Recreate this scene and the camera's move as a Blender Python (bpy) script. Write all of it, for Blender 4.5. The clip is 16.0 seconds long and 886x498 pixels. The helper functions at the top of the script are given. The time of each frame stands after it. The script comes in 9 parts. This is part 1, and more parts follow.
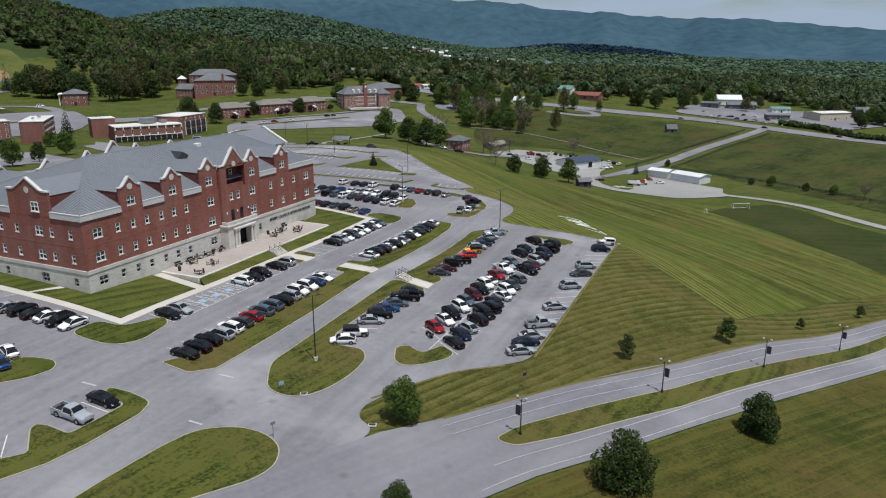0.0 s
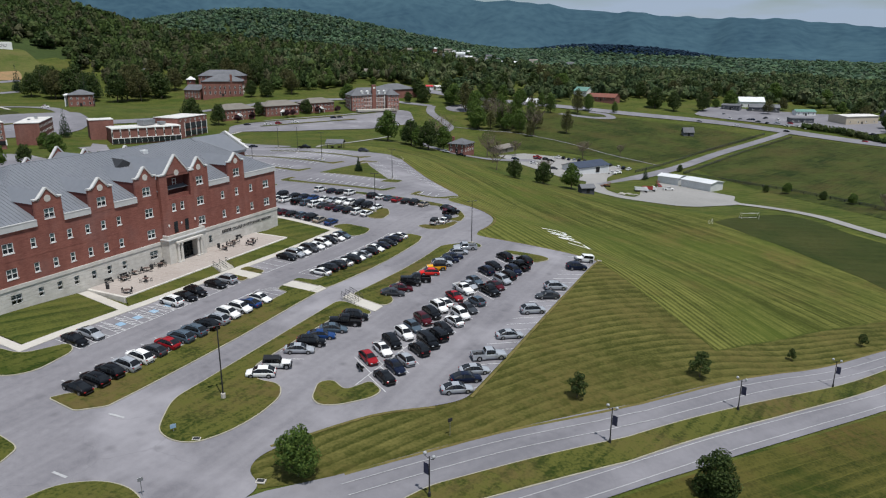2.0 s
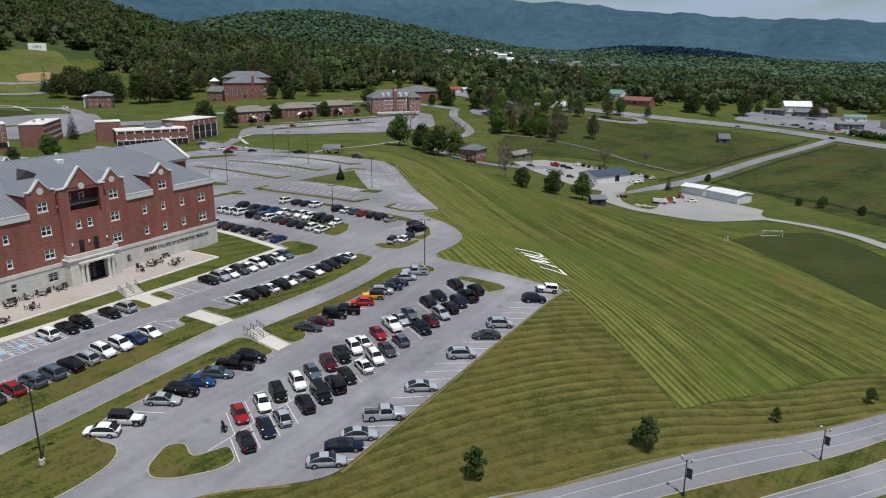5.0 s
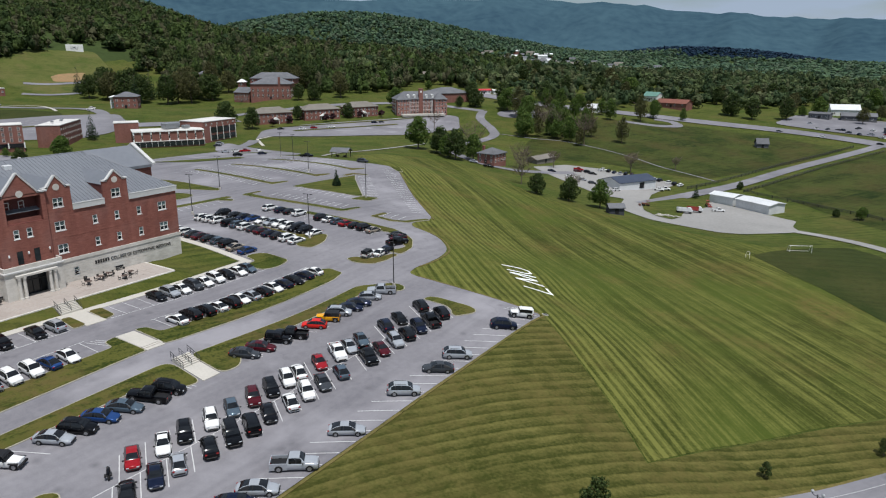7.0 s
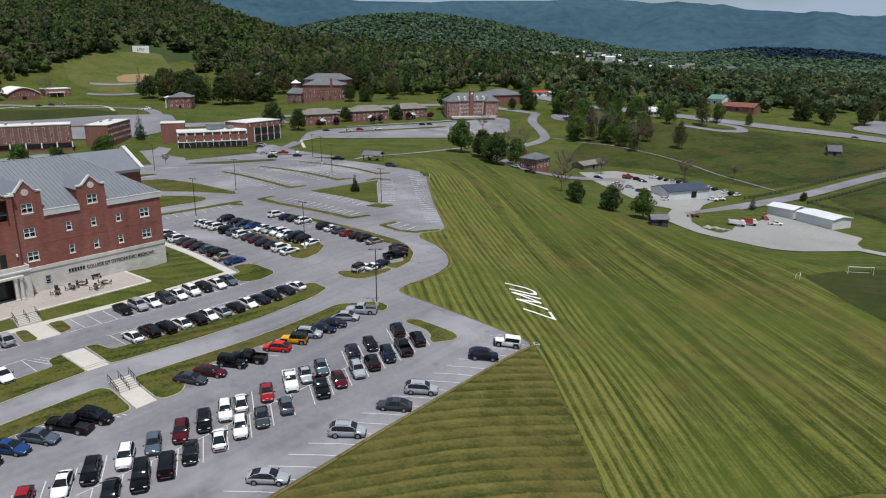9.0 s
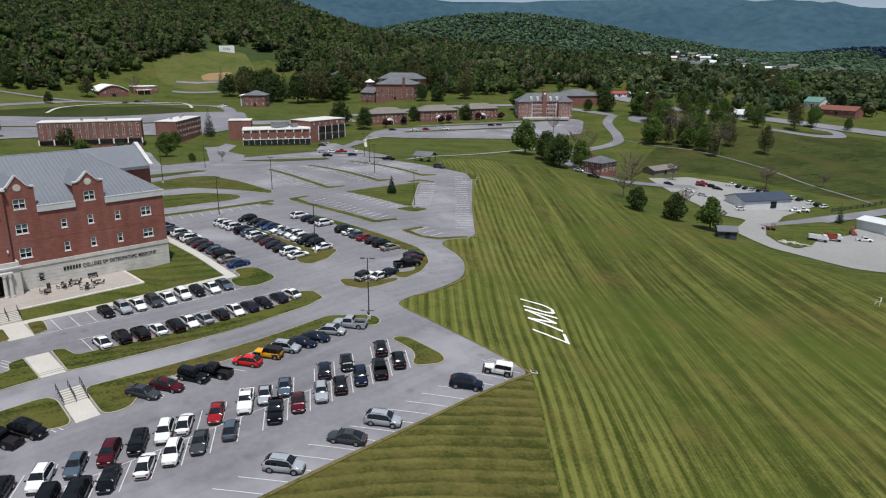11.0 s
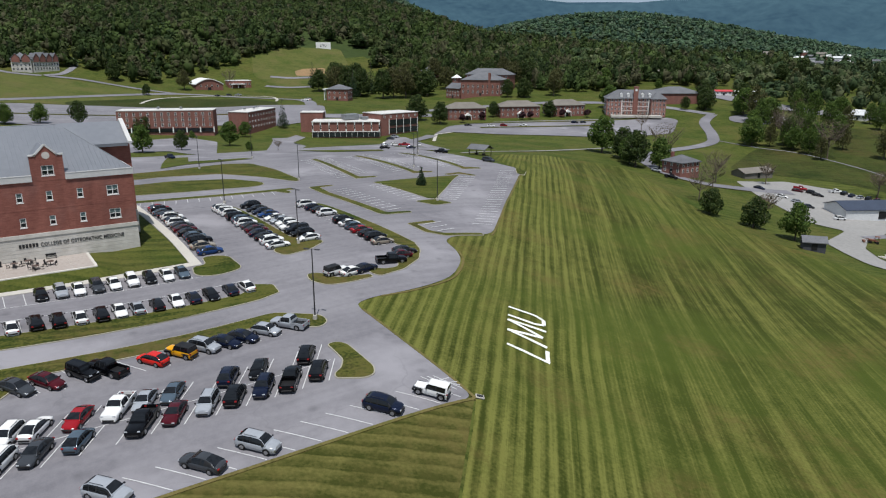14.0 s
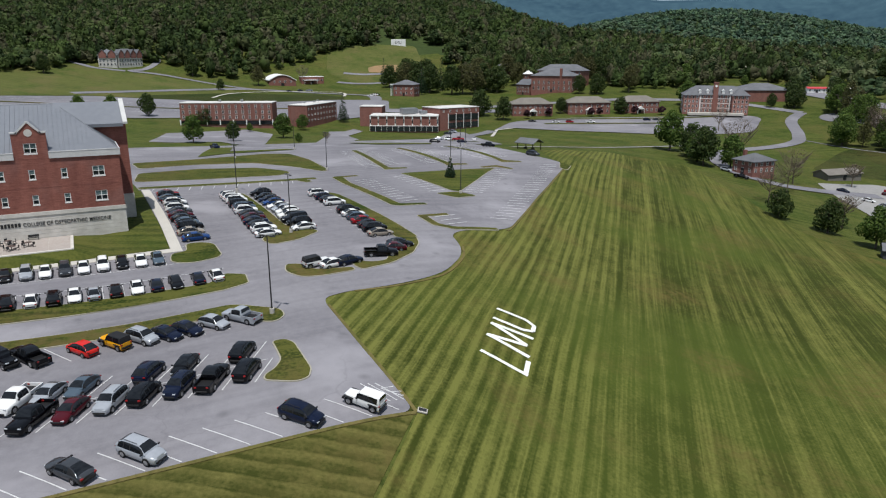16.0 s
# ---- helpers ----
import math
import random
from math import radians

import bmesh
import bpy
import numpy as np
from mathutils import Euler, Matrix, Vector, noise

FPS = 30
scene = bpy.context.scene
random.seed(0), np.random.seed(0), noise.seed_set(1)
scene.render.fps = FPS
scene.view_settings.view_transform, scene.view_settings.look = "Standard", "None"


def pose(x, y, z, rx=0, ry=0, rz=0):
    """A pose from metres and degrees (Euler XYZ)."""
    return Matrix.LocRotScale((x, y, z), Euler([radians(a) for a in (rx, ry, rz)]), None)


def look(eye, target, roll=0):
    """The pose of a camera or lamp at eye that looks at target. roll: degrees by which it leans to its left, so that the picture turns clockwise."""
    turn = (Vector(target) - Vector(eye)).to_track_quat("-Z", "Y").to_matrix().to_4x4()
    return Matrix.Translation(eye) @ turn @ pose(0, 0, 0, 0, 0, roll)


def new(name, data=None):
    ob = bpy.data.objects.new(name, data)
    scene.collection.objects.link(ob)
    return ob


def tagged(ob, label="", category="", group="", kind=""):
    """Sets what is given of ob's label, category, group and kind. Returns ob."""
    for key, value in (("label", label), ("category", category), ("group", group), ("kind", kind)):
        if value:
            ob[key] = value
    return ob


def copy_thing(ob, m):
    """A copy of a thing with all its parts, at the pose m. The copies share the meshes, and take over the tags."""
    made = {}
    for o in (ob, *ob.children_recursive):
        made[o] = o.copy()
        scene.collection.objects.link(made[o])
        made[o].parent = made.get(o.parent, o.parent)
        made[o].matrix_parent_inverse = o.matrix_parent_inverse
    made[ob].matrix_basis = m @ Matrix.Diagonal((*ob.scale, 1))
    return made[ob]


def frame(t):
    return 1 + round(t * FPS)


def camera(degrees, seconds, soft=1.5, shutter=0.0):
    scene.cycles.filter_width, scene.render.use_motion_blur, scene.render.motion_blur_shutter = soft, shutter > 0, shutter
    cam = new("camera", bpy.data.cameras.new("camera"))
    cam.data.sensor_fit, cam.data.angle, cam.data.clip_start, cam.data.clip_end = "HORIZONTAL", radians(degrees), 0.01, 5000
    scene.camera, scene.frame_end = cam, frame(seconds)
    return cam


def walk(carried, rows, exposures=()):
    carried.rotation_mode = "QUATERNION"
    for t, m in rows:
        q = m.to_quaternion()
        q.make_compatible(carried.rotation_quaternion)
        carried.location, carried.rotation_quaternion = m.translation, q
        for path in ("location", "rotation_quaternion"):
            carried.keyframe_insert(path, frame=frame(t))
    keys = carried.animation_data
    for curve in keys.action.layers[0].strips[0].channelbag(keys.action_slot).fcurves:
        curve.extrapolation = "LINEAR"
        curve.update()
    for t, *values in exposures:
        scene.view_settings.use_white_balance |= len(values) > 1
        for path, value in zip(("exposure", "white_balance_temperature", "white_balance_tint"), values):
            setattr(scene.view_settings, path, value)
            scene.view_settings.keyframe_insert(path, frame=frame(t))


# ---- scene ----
cam = camera(64.7, 16.0, soft=1.15)
METRES, EYE, TILT, LEAN, TURN = 156.0, 46.8, -16.1, -0.2, 23.8
ROWS = [
    (0.0, 0.0, 0.0, 0.0, 0.0, 0.0, -0.0),
    (0.5, 0.0232, 0.0199, 0.0056, 0.47, 0.01, -0.13),
    (1.0, 0.0462, 0.0402, 0.0114, 0.95, 0.02, -0.29),
    (1.5, 0.0691, 0.0607, 0.0174, 1.47, 0.02, -0.44),
    (2.0, 0.0915, 0.0812, 0.0234, 2.09, 0.03, -0.6),
    (2.5, 0.1137, 0.1021, 0.0293, 2.96, 0.05, -0.84),
    (3.0, 0.1358, 0.1234, 0.0349, 3.8, 0.06, -1.08),
    (3.5, 0.1577, 0.1448, 0.0407, 4.29, 0.08, -1.23),
    (4.0, 0.1794, 0.1663, 0.0464, 4.75, 0.08, -1.37),
    (6.5, 0.2845, 0.2779, 0.076, 8.36, 0.07, -2.36),
    (7.0, 0.3046, 0.3007, 0.0822, 9.37, 0.04, -2.64),
    (7.5, 0.3246, 0.3239, 0.0884, 10.4, 0.0, -2.91),
    (8.0, 0.3439, 0.3474, 0.0949, 11.47, -0.02, -3.22),
    (8.5, 0.3626, 0.3713, 0.101, 12.81, -0.08, -3.57),
    (9.0, 0.3813, 0.3954, 0.1073, 14.78, -0.18, -4.1),
    (9.5, 0.3995, 0.4198, 0.1133, 16.8, -0.32, -4.63),
    (10.0, 0.4172, 0.4446, 0.1189, 18.78, -0.48, -5.15),
    (12.5, 0.4937, 0.5793, 0.1327, 25.62, -1.09, -7.09),
    (13.0, 0.5066, 0.6081, 0.1335, 27.16, -1.25, -7.48),
    (13.5, 0.5191, 0.637, 0.1344, 28.93, -1.45, -7.92),
    (14.0, 0.5307, 0.6665, 0.1354, 30.68, -1.66, -8.34),
    (14.5, 0.542, 0.696, 0.1365, 32.37, -1.88, -8.73),
    (15.0, 0.5523, 0.7259, 0.1376, 34.1, -2.13, -9.11),
    (15.5, 0.562, 0.7562, 0.1389, 35.86, -2.4, -9.5),
    (16.0, 0.5707, 0.7867, 0.1404, 37.63, -2.68, -9.86),
]
walk(cam, [(t, pose(0, 0, EYE, TILT, LEAN, TURN) @ pose(METRES * x, METRES * y, METRES * z, 90 + pitch, roll, yaw)) for t, x, y, z, yaw, pitch, roll in ROWS],
     exposures=[(0.0, -0.05), (16.0, -0.05)])

# ---- light ----
SUN_AZ = Vector((0.84, -0.54, 0)).normalized()
SUN_UP = radians(70)
to_sun = SUN_AZ * math.cos(SUN_UP) + Vector((0, 0, math.sin(SUN_UP)))
sun = new("sun", bpy.data.lights.new("sun", "SUN"))
sun.data.energy, sun.data.angle, sun.data.color = 4.55, radians(0.5), (1.0, 0.982, 0.955)
sun.matrix_world = look(to_sun * 100, (0, 0, 0))
world = bpy.data.worlds.new("sky")
scene.world = world
world.use_nodes = True
wn = world.node_tree.nodes
sky = wn.new("ShaderNodeTexSky")
sky.sky_type, sky.sun_disc, sky.sun_elevation = "NISHITA", False, SUN_UP
sky.sun_rotation = math.atan2(SUN_AZ.x, SUN_AZ.y)
sky.air_density, sky.dust_density, sky.ozone_density = 1.0, 0.05, 3.0
wn["Background"].inputs["Strength"].default_value = 0.056
wc, wnoise, wramp, wmix, wmap = (wn.new(k) for k in ("ShaderNodeTexCoord", "ShaderNodeTexNoise", "ShaderNodeMapRange", "ShaderNodeMix", "ShaderNodeMapping"))
wmix.data_type = "RGBA"
wmap.inputs["Scale"].default_value = (3.0, 3.0, 16.0)
wnoise.inputs["Scale"].default_value, wnoise.inputs["Detail"].default_value = 1.6, 6
wramp.inputs["From Min"].default_value, wramp.inputs["From Max"].default_value, wramp.inputs["To Max"].default_value = 0.3, 0.55, 0.95
wmix.inputs[7].default_value = (6.6, 8.2, 10.6, 1)
for a, b in ((wc.outputs["Generated"], wmap.inputs[0]), (wmap.outputs[0], wnoise.inputs["Vector"]), (wnoise.outputs[0], wramp.inputs["Value"]), (wramp.outputs[0], wmix.inputs[0]), (sky.outputs[0], wmix.inputs[6]), (wmix.outputs[2], wn["Background"].inputs["Color"])):
    world.node_tree.links.new(a, b)


# ---- materials ----
def mat(name, colour, rough=0.8, second=None, scale=0.5, fine=6.0, bump=0.0, metal=0.0, vary=0.0, amount=0.5, spec=None, island=0.0):
    """A node material: base colour mixed with a second one by a broad and a fine noise, bump from the fine one, variation by object or by island."""
    m = bpy.data.materials.new(name)
    m.use_nodes = True
    t = m.node_tree
    b = t.nodes["Principled BSDF"]
    b.inputs["Roughness"].default_value, b.inputs["Metallic"].default_value = rough, metal
    if spec is not None:
        b.inputs["Specular IOR Level"].default_value = spec
    geo = t.nodes.new("ShaderNodeNewGeometry")
    second = second or tuple(c * 0.7 for c in colour)
    broad, small = t.nodes.new("ShaderNodeTexNoise"), t.nodes.new("ShaderNodeTexNoise")
    broad.inputs["Scale"].default_value, small.inputs["Scale"].default_value = scale, fine
    broad.inputs["Detail"].default_value, small.inputs["Detail"].default_value = 4, 3
    for n in (broad, small):
        t.links.new(geo.outputs["Position"], n.inputs["Vector"])
    add = t.nodes.new("ShaderNodeMath")
    add.operation = "ADD"
    t.links.new(broad.outputs[0], add.inputs[0])
    t.links.new(small.outputs[0], add.inputs[1])
    ramp = t.nodes.new("ShaderNodeMapRange")
    ramp.inputs["From Min"].default_value, ramp.inputs["From Max"].default_value = 1 - amount * 0.6, 1 + amount * 0.6
    t.links.new(add.outputs[0], ramp.inputs["Value"])
    mix = t.nodes.new("ShaderNodeMix")
    mix.data_type = "RGBA"
    mix.inputs[6].default_value, mix.inputs[7].default_value = (*second, 1), (*colour, 1)
    t.links.new(ramp.outputs[0], mix.inputs[0])
    last = mix.outputs[2]
    if vary or island:
        hsv, r = t.nodes.new("ShaderNodeHueSaturation"), t.nodes.new("ShaderNodeMapRange")
        if island:
            t.links.new(geo.outputs["Random Per Island"], r.inputs["Value"])
        else:
            info = t.nodes.new("ShaderNodeObjectInfo")
            t.links.new(info.outputs["Random"], r.inputs["Value"])
        r.inputs["To Min"].default_value, r.inputs["To Max"].default_value = 1 - (vary or island), 1 + (vary or island)
        t.links.new(r.outputs[0], hsv.inputs["Value"])
        if island:
            r2 = t.nodes.new("ShaderNodeMapRange")
            t.links.new(geo.outputs["Random Per Island"], r2.inputs["Value"])
            r2.inputs["To Min"].default_value, r2.inputs["To Max"].default_value = 0.515, 0.475
            t.links.new(r2.outputs[0], hsv.inputs["Hue"])
        t.links.new(last, hsv.inputs["Color"])
        last = hsv.outputs[0]
    t.links.new(last, b.inputs["Base Color"])
    if bump:
        bm = t.nodes.new("ShaderNodeBump")
        bm.inputs["Strength"].default_value, bm.inputs["Distance"].default_value = bump, 0.1
        t.links.new(small.outputs[0], bm.inputs["Height"])
        t.links.new(bm.outputs[0], b.inputs["Normal"])
    return m


class Kit:
    """Short hands for the nodes of one material."""

    def __init__(self, name, rough, spec):
        self.m = bpy.data.materials.new(name)
        self.m.use_nodes = True
        self.t = self.m.node_tree
        self.b = self.t.nodes["Principled BSDF"]
        self.b.inputs["Roughness"].default_value, self.b.inputs["Specular IOR Level"].default_value = rough, spec
        self.pos = self.t.nodes.new("ShaderNodeNewGeometry").outputs["Position"]

    def set(self, n, k, v):
        if isinstance(v, bpy.types.NodeSocket):
            self.t.links.new(v, n.inputs[k])
        else:
            n.inputs[k].default_value = v

    def maths(self, op, a, c=0.0, d=0.0):
        n = self.t.nodes.new("ShaderNodeMath")
        n.operation = op
        for k, v in enumerate((a, c, d)):
            self.set(n, k, v)
        return n.outputs[0]

    def noise(self, vec, scale, detail):
        n = self.t.nodes.new("ShaderNodeTexNoise")
        self.set(n, "Vector", vec)
        n.inputs["Scale"].default_value, n.inputs["Detail"].default_value = scale, detail
        return n.outputs[0]

    def cells(self, vec, scale, feature):
        n = self.t.nodes.new("ShaderNodeTexVoronoi")
        n.feature = feature
        self.set(n, "Vector", vec)
        n.inputs["Scale"].default_value = scale
        return n.outputs["Distance"]

    def patches(self, vec, scale):
        """One random number for each cell."""
        n = self.t.nodes.new("ShaderNodeTexVoronoi")
        self.set(n, "Vector", vec)
        n.inputs["Scale"].default_value = scale
        sep = self.t.nodes.new("ShaderNodeSeparateColor")
        self.t.links.new(n.outputs["Color"], sep.inputs[0])
        return sep.outputs[0]

    def islands(self):
        return self.t.nodes.new("ShaderNodeNewGeometry").outputs["Random Per Island"]

    def spread(self, v, lo, hi, a=0.0, c=1.0):
        n = self.t.nodes.new("ShaderNodeMapRange")
        for k, w in enumerate((v, lo, hi, a, c)):
            self.set(n, k, w)
        return n.outputs[0]

    def mixed(self, f, a, c):
        n = self.t.nodes.new("ShaderNodeMix")
        n.data_type = "RGBA"
        for k, v in ((0, f), (6, a), (7, c)):
            self.set(n, k, v if k == 0 or isinstance(v, bpy.types.NodeSocket) else (*v, 1))
        return n.outputs[2]

    def along(self, x, y, z=0.0):
        n = self.t.nodes.new("ShaderNodeVectorMath")
        n.operation = "DOT_PRODUCT"
        n.inputs[1].default_value = (x, y, z)
        self.t.links.new(self.pos, n.inputs[0])
        return n.outputs["Value"]

    def vector(self, x, y, z=0.0):
        n = self.t.nodes.new("ShaderNodeCombineXYZ")
        for k, v in enumerate((x, y, z)):
            self.set(n, k, v)
        return n.outputs[0]

    def shifted(self, x, y):
        n = self.t.nodes.new("ShaderNodeVectorMath")
        n.inputs[1].default_value = (x, y, 5)
        self.t.links.new(self.pos, n.inputs[0])
        return n.outputs[0]

    def finish(self, colour, bump=0.0, height=None, distance=0.1):
        self.t.links.new(colour, self.b.inputs["Base Color"])
        if bump:
            n = self.t.nodes.new("ShaderNodeBump")
            n.inputs["Strength"].default_value, n.inputs["Distance"].default_value = bump, distance
            self.t.links.new(height, n.inputs["Height"])
            self.t.links.new(n.outputs[0], self.b.inputs["Normal"])
        return self.m


def mown(name, light, dark, angle, width, alternate=0.4, saw=0.3, line=0.3, sway=0.12, dry=(0.15, 0.112, 0.036), dry_share=0.35, grain=1.0, broad=0.12, bands=1, patch=0.0):
    """Mown grass: alternating passes of the mower, each with a pale windrow at its edge, streaks of clippings, dry and lush patches."""
    k = Kit(name, 0.9, 0.08)
    a, pos = radians(angle), k.pos
    u, v = k.along(math.cos(a), math.sin(a)), k.along(-math.sin(a), math.cos(a))
    wob = k.maths("MULTIPLY_ADD", k.noise(pos, 0.016, 1.0), sway * 14, v)
    wob = k.maths("MULTIPLY_ADD", k.noise(pos, 0.8, 3.0), 0.35, wob)
    q = k.maths("FRACT", k.maths("MULTIPLY", wob, 1 / width))
    band = k.spread(k.maths("SINE", k.maths("MULTIPLY", wob, math.pi * bands / width)), -0.45, 0.45)
    long = k.vector(k.maths("MULTIPLY", u, 0.06), wob)
    strength = k.spread(k.noise(pos, 0.02, 3.0), 0.3, 0.54, 0.5, 1.0)
    f = k.maths("MULTIPLY", band, k.maths("MULTIPLY", strength, alternate))
    f = k.maths("ADD", f, k.maths("MULTIPLY", k.spread(q, 0.05, 0.95), k.maths("MULTIPLY", strength, saw)))
    f = k.maths("MULTIPLY_ADD", k.maths("SINE", k.maths("MULTIPLY", wob, math.pi / (width * 5.3))), broad, f)
    f = k.maths("ADD", f, k.spread(k.noise(long, 0.9, 5.0), 0.33, 0.67, -0.3 * grain, 0.4 * grain))
    f = k.maths("ADD", f, k.spread(k.noise(pos, 0.28, 5.0), 0.3, 0.7, -0.3 * grain, 0.3 * grain))
    f = k.maths("ADD", f, k.spread(k.noise(pos, 2.2, 5.0), 0.3, 0.7, -0.42 * grain, 0.42 * grain))
    if patch:
        f = k.maths("ADD", f, k.spread(k.noise(k.vector(k.maths("MULTIPLY", u, 0.35), v, 5.0), 0.045, 4.0), 0.36, 0.64, -patch, patch))
        f = k.maths("ADD", f, k.spread(k.noise(k.shifted(44, 9), 0.13, 3.0), 0.36, 0.64, -0.6 * patch, 0.6 * patch))
    colour = k.mixed(k.spread(f, -0.1, 1.1), light, dark)
    lush = k.maths("MULTIPLY", k.spread(k.noise(pos, 0.05, 5.0), 0.5, 0.68, 0.0, 0.7), k.spread(k.noise(k.shifted(13, 7), 0.5, 4.0), 0.35, 0.6, 0.25, 1.0))
    colour = k.mixed(lush, colour, tuple(c * w for c, w in zip(dark, (0.8, 1.15, 0.75))))
    arid = k.maths("MULTIPLY", k.spread(k.noise(k.shifted(71, 33), 0.045, 5.0), 0.46, 0.66, 0.0, dry_share), k.spread(k.noise(pos, 0.7, 4.0), 0.36, 0.58, 0.15, 1.0))
    colour = k.mixed(arid, colour, dry)
    rim = k.maths("MULTIPLY", k.spread(q, 0.03, 0.16, line, 0.0), k.spread(k.noise(long, 0.35, 4.0), 0.4, 0.6))
    colour = k.mixed(rim, colour, tuple(min(1.0, c * 1.45) for c in light))
    return k.finish(colour, 0.7, k.noise(pos, 3.5, 4.0), 0.15)


def striped_field(name, light, dark, lush, dry):
    """The large field: even light and dark passes beside the car park, wide uneven bands and thin swaths beyond, lush and dry patches."""
    k = Kit(name, 0.9, 0.08)
    pos = k.pos
    u, v = k.along(-0.743, 0.669), k.along(0.669, 0.743)
    wob = k.maths("MULTIPLY_ADD", k.noise(pos, 0.02, 2.0), 1.6, v)
    wob = k.maths("MULTIPLY_ADD", k.noise(pos, 0.9, 3.0), 0.12, wob)
    even = k.spread(k.maths("SINE", k.maths("MULTIPLY", wob, math.tau / 1.86)), -0.7, 0.7)
    even = k.maths("MULTIPLY", even, k.spread(k.noise(k.shifted(31, 8), 0.035, 3.0), 0.3, 0.55, 0.55, 1.0))
    wide = k.spread(k.noise(k.vector(k.maths("MULTIPLY", u, 0.03), wob), 0.24, 1.5), 0.38, 0.62)
    swath = k.spread(k.noise(k.vector(k.maths("MULTIPLY", u, 0.015), wob, 4.0), 0.6, 2.0), 0.4, 0.6)
    thin = k.spread(k.noise(k.vector(k.maths("MULTIPLY", u, 0.02), wob, 9.0), 2.2, 3.0), 0.4, 0.6)
    edge = k.spread(k.maths("FRACT", k.maths("MULTIPLY_ADD", wob, 1 / 1.86, 0.62)), 0.0, 0.1, 1.0, 0.0)
    edge = k.maths("MULTIPLY", edge, k.spread(k.noise(k.vector(k.maths("MULTIPLY", u, 0.3), wob, 21.0), 0.5, 3.0), 0.4, 0.6))
    far = k.spread(k.maths("MULTIPLY_ADD", k.noise(pos, 0.03, 2.0), 6.0, v), 133, 137)
    a = k.maths("MULTIPLY_ADD", even, 0.5, k.maths("MULTIPLY_ADD", swath, 0.22, k.maths("MULTIPLY", thin, 0.3)))
    c = k.maths("MULTIPLY_ADD", wide, 0.4, k.maths("MULTIPLY_ADD", swath, 0.28, k.maths("MULTIPLY_ADD", thin, 0.34, k.maths("MULTIPLY", even, 0.1))))
    f = k.maths("ADD", k.maths("MULTIPLY", a, k.maths("SUBTRACT", 1.0, far)), k.maths("MULTIPLY", c, far))
    f = k.maths("ADD", f, k.spread(k.noise(pos, 0.3, 5.0), 0.3, 0.7, -0.16, 0.16))
    f = k.maths("ADD", f, k.spread(k.noise(pos, 2.4, 5.0), 0.3, 0.7, -0.19, 0.19))
    f = k.maths("MULTIPLY_ADD", edge, 0.3, k.maths("SUBTRACT", f, k.maths("MULTIPLY", far, 0.22)))
    colour = k.mixed(k.spread(f, 0.05, 0.9), dark, light)
    green = k.maths("MULTIPLY", k.spread(k.noise(k.shifted(17, 90), 0.022, 4.0), 0.46, 0.64, 0.0, 0.75), k.spread(f, 0.2, 0.9, 0.9, 0.45))
    colour = k.mixed(green, colour, lush)
    arid = k.maths("MULTIPLY", k.spread(k.noise(k.shifted(71, 33), 0.05, 5.0), 0.52, 0.7, 0.0, 0.7), k.spread(k.noise(pos, 0.8, 4.0), 0.36, 0.6, 0.2, 1.0))
    colour = k.mixed(arid, colour, dry)
    return k.finish(colour, 0.6, k.noise(pos, 3.5, 4.0), 0.12)


def ridged_slope(name, light, dark, dry):
    """The dry slope below the car park: bowed mower ridges, each with a pale crest and a shadow line painted dark at
    its foot.
    """
    k = Kit(name, 0.9, 0.08)
    pos = k.pos
    u, v = k.along(0.523, 0.853), k.along(-0.853, 0.523)
    off = k.maths("SUBTRACT", u, 113.0)
    wob = k.maths("MULTIPLY_ADD", k.maths("MULTIPLY", off, off), 0.0012, v)
    wob = k.maths("MULTIPLY_ADD", k.noise(pos, 0.06, 2.0), 1.6, wob)
    wob = k.maths("MULTIPLY_ADD", k.noise(pos, 0.8, 3.0), 0.5, wob)
    q = k.maths("FRACT", k.maths("MULTIPLY", wob, 1 / 2.12))
    saw = k.maths("MULTIPLY", k.spread(q, 0.0, 0.75), k.spread(q, 0.86, 1.0, 1.0, 0.0))
    share = k.spread(k.noise(k.shifted(3, 44), 0.05, 3.0), 0.32, 0.56, 0.28, 0.64)
    f = k.maths("MULTIPLY_ADD", saw, share, k.spread(k.noise(pos, 0.3, 5.0), 0.3, 0.7, -0.2, 0.25))
    f = k.maths("ADD", f, k.spread(k.noise(pos, 2.2, 5.0), 0.3, 0.7, -0.25, 0.25))
    f = k.maths("ADD", f, k.spread(k.noise(k.vector(k.maths("MULTIPLY", u, 0.15), wob), 1.6, 3.0), 0.35, 0.65, -0.15, 0.15))
    colour = k.mixed(k.spread(f, 0.0, 1.0), dark, light)
    arid = k.maths("MULTIPLY", k.spread(k.noise(k.shifted(71, 33), 0.05, 5.0), 0.44, 0.62, 0.1, 0.7), k.spread(k.noise(pos, 0.7, 4.0), 0.36, 0.6, 0.25, 1.0))
    colour = k.mixed(arid, colour, dry)
    return k.finish(colour, 0.8, k.maths("MULTIPLY_ADD", k.noise(pos, 3.5, 4.0), 0.6, q), 0.14)


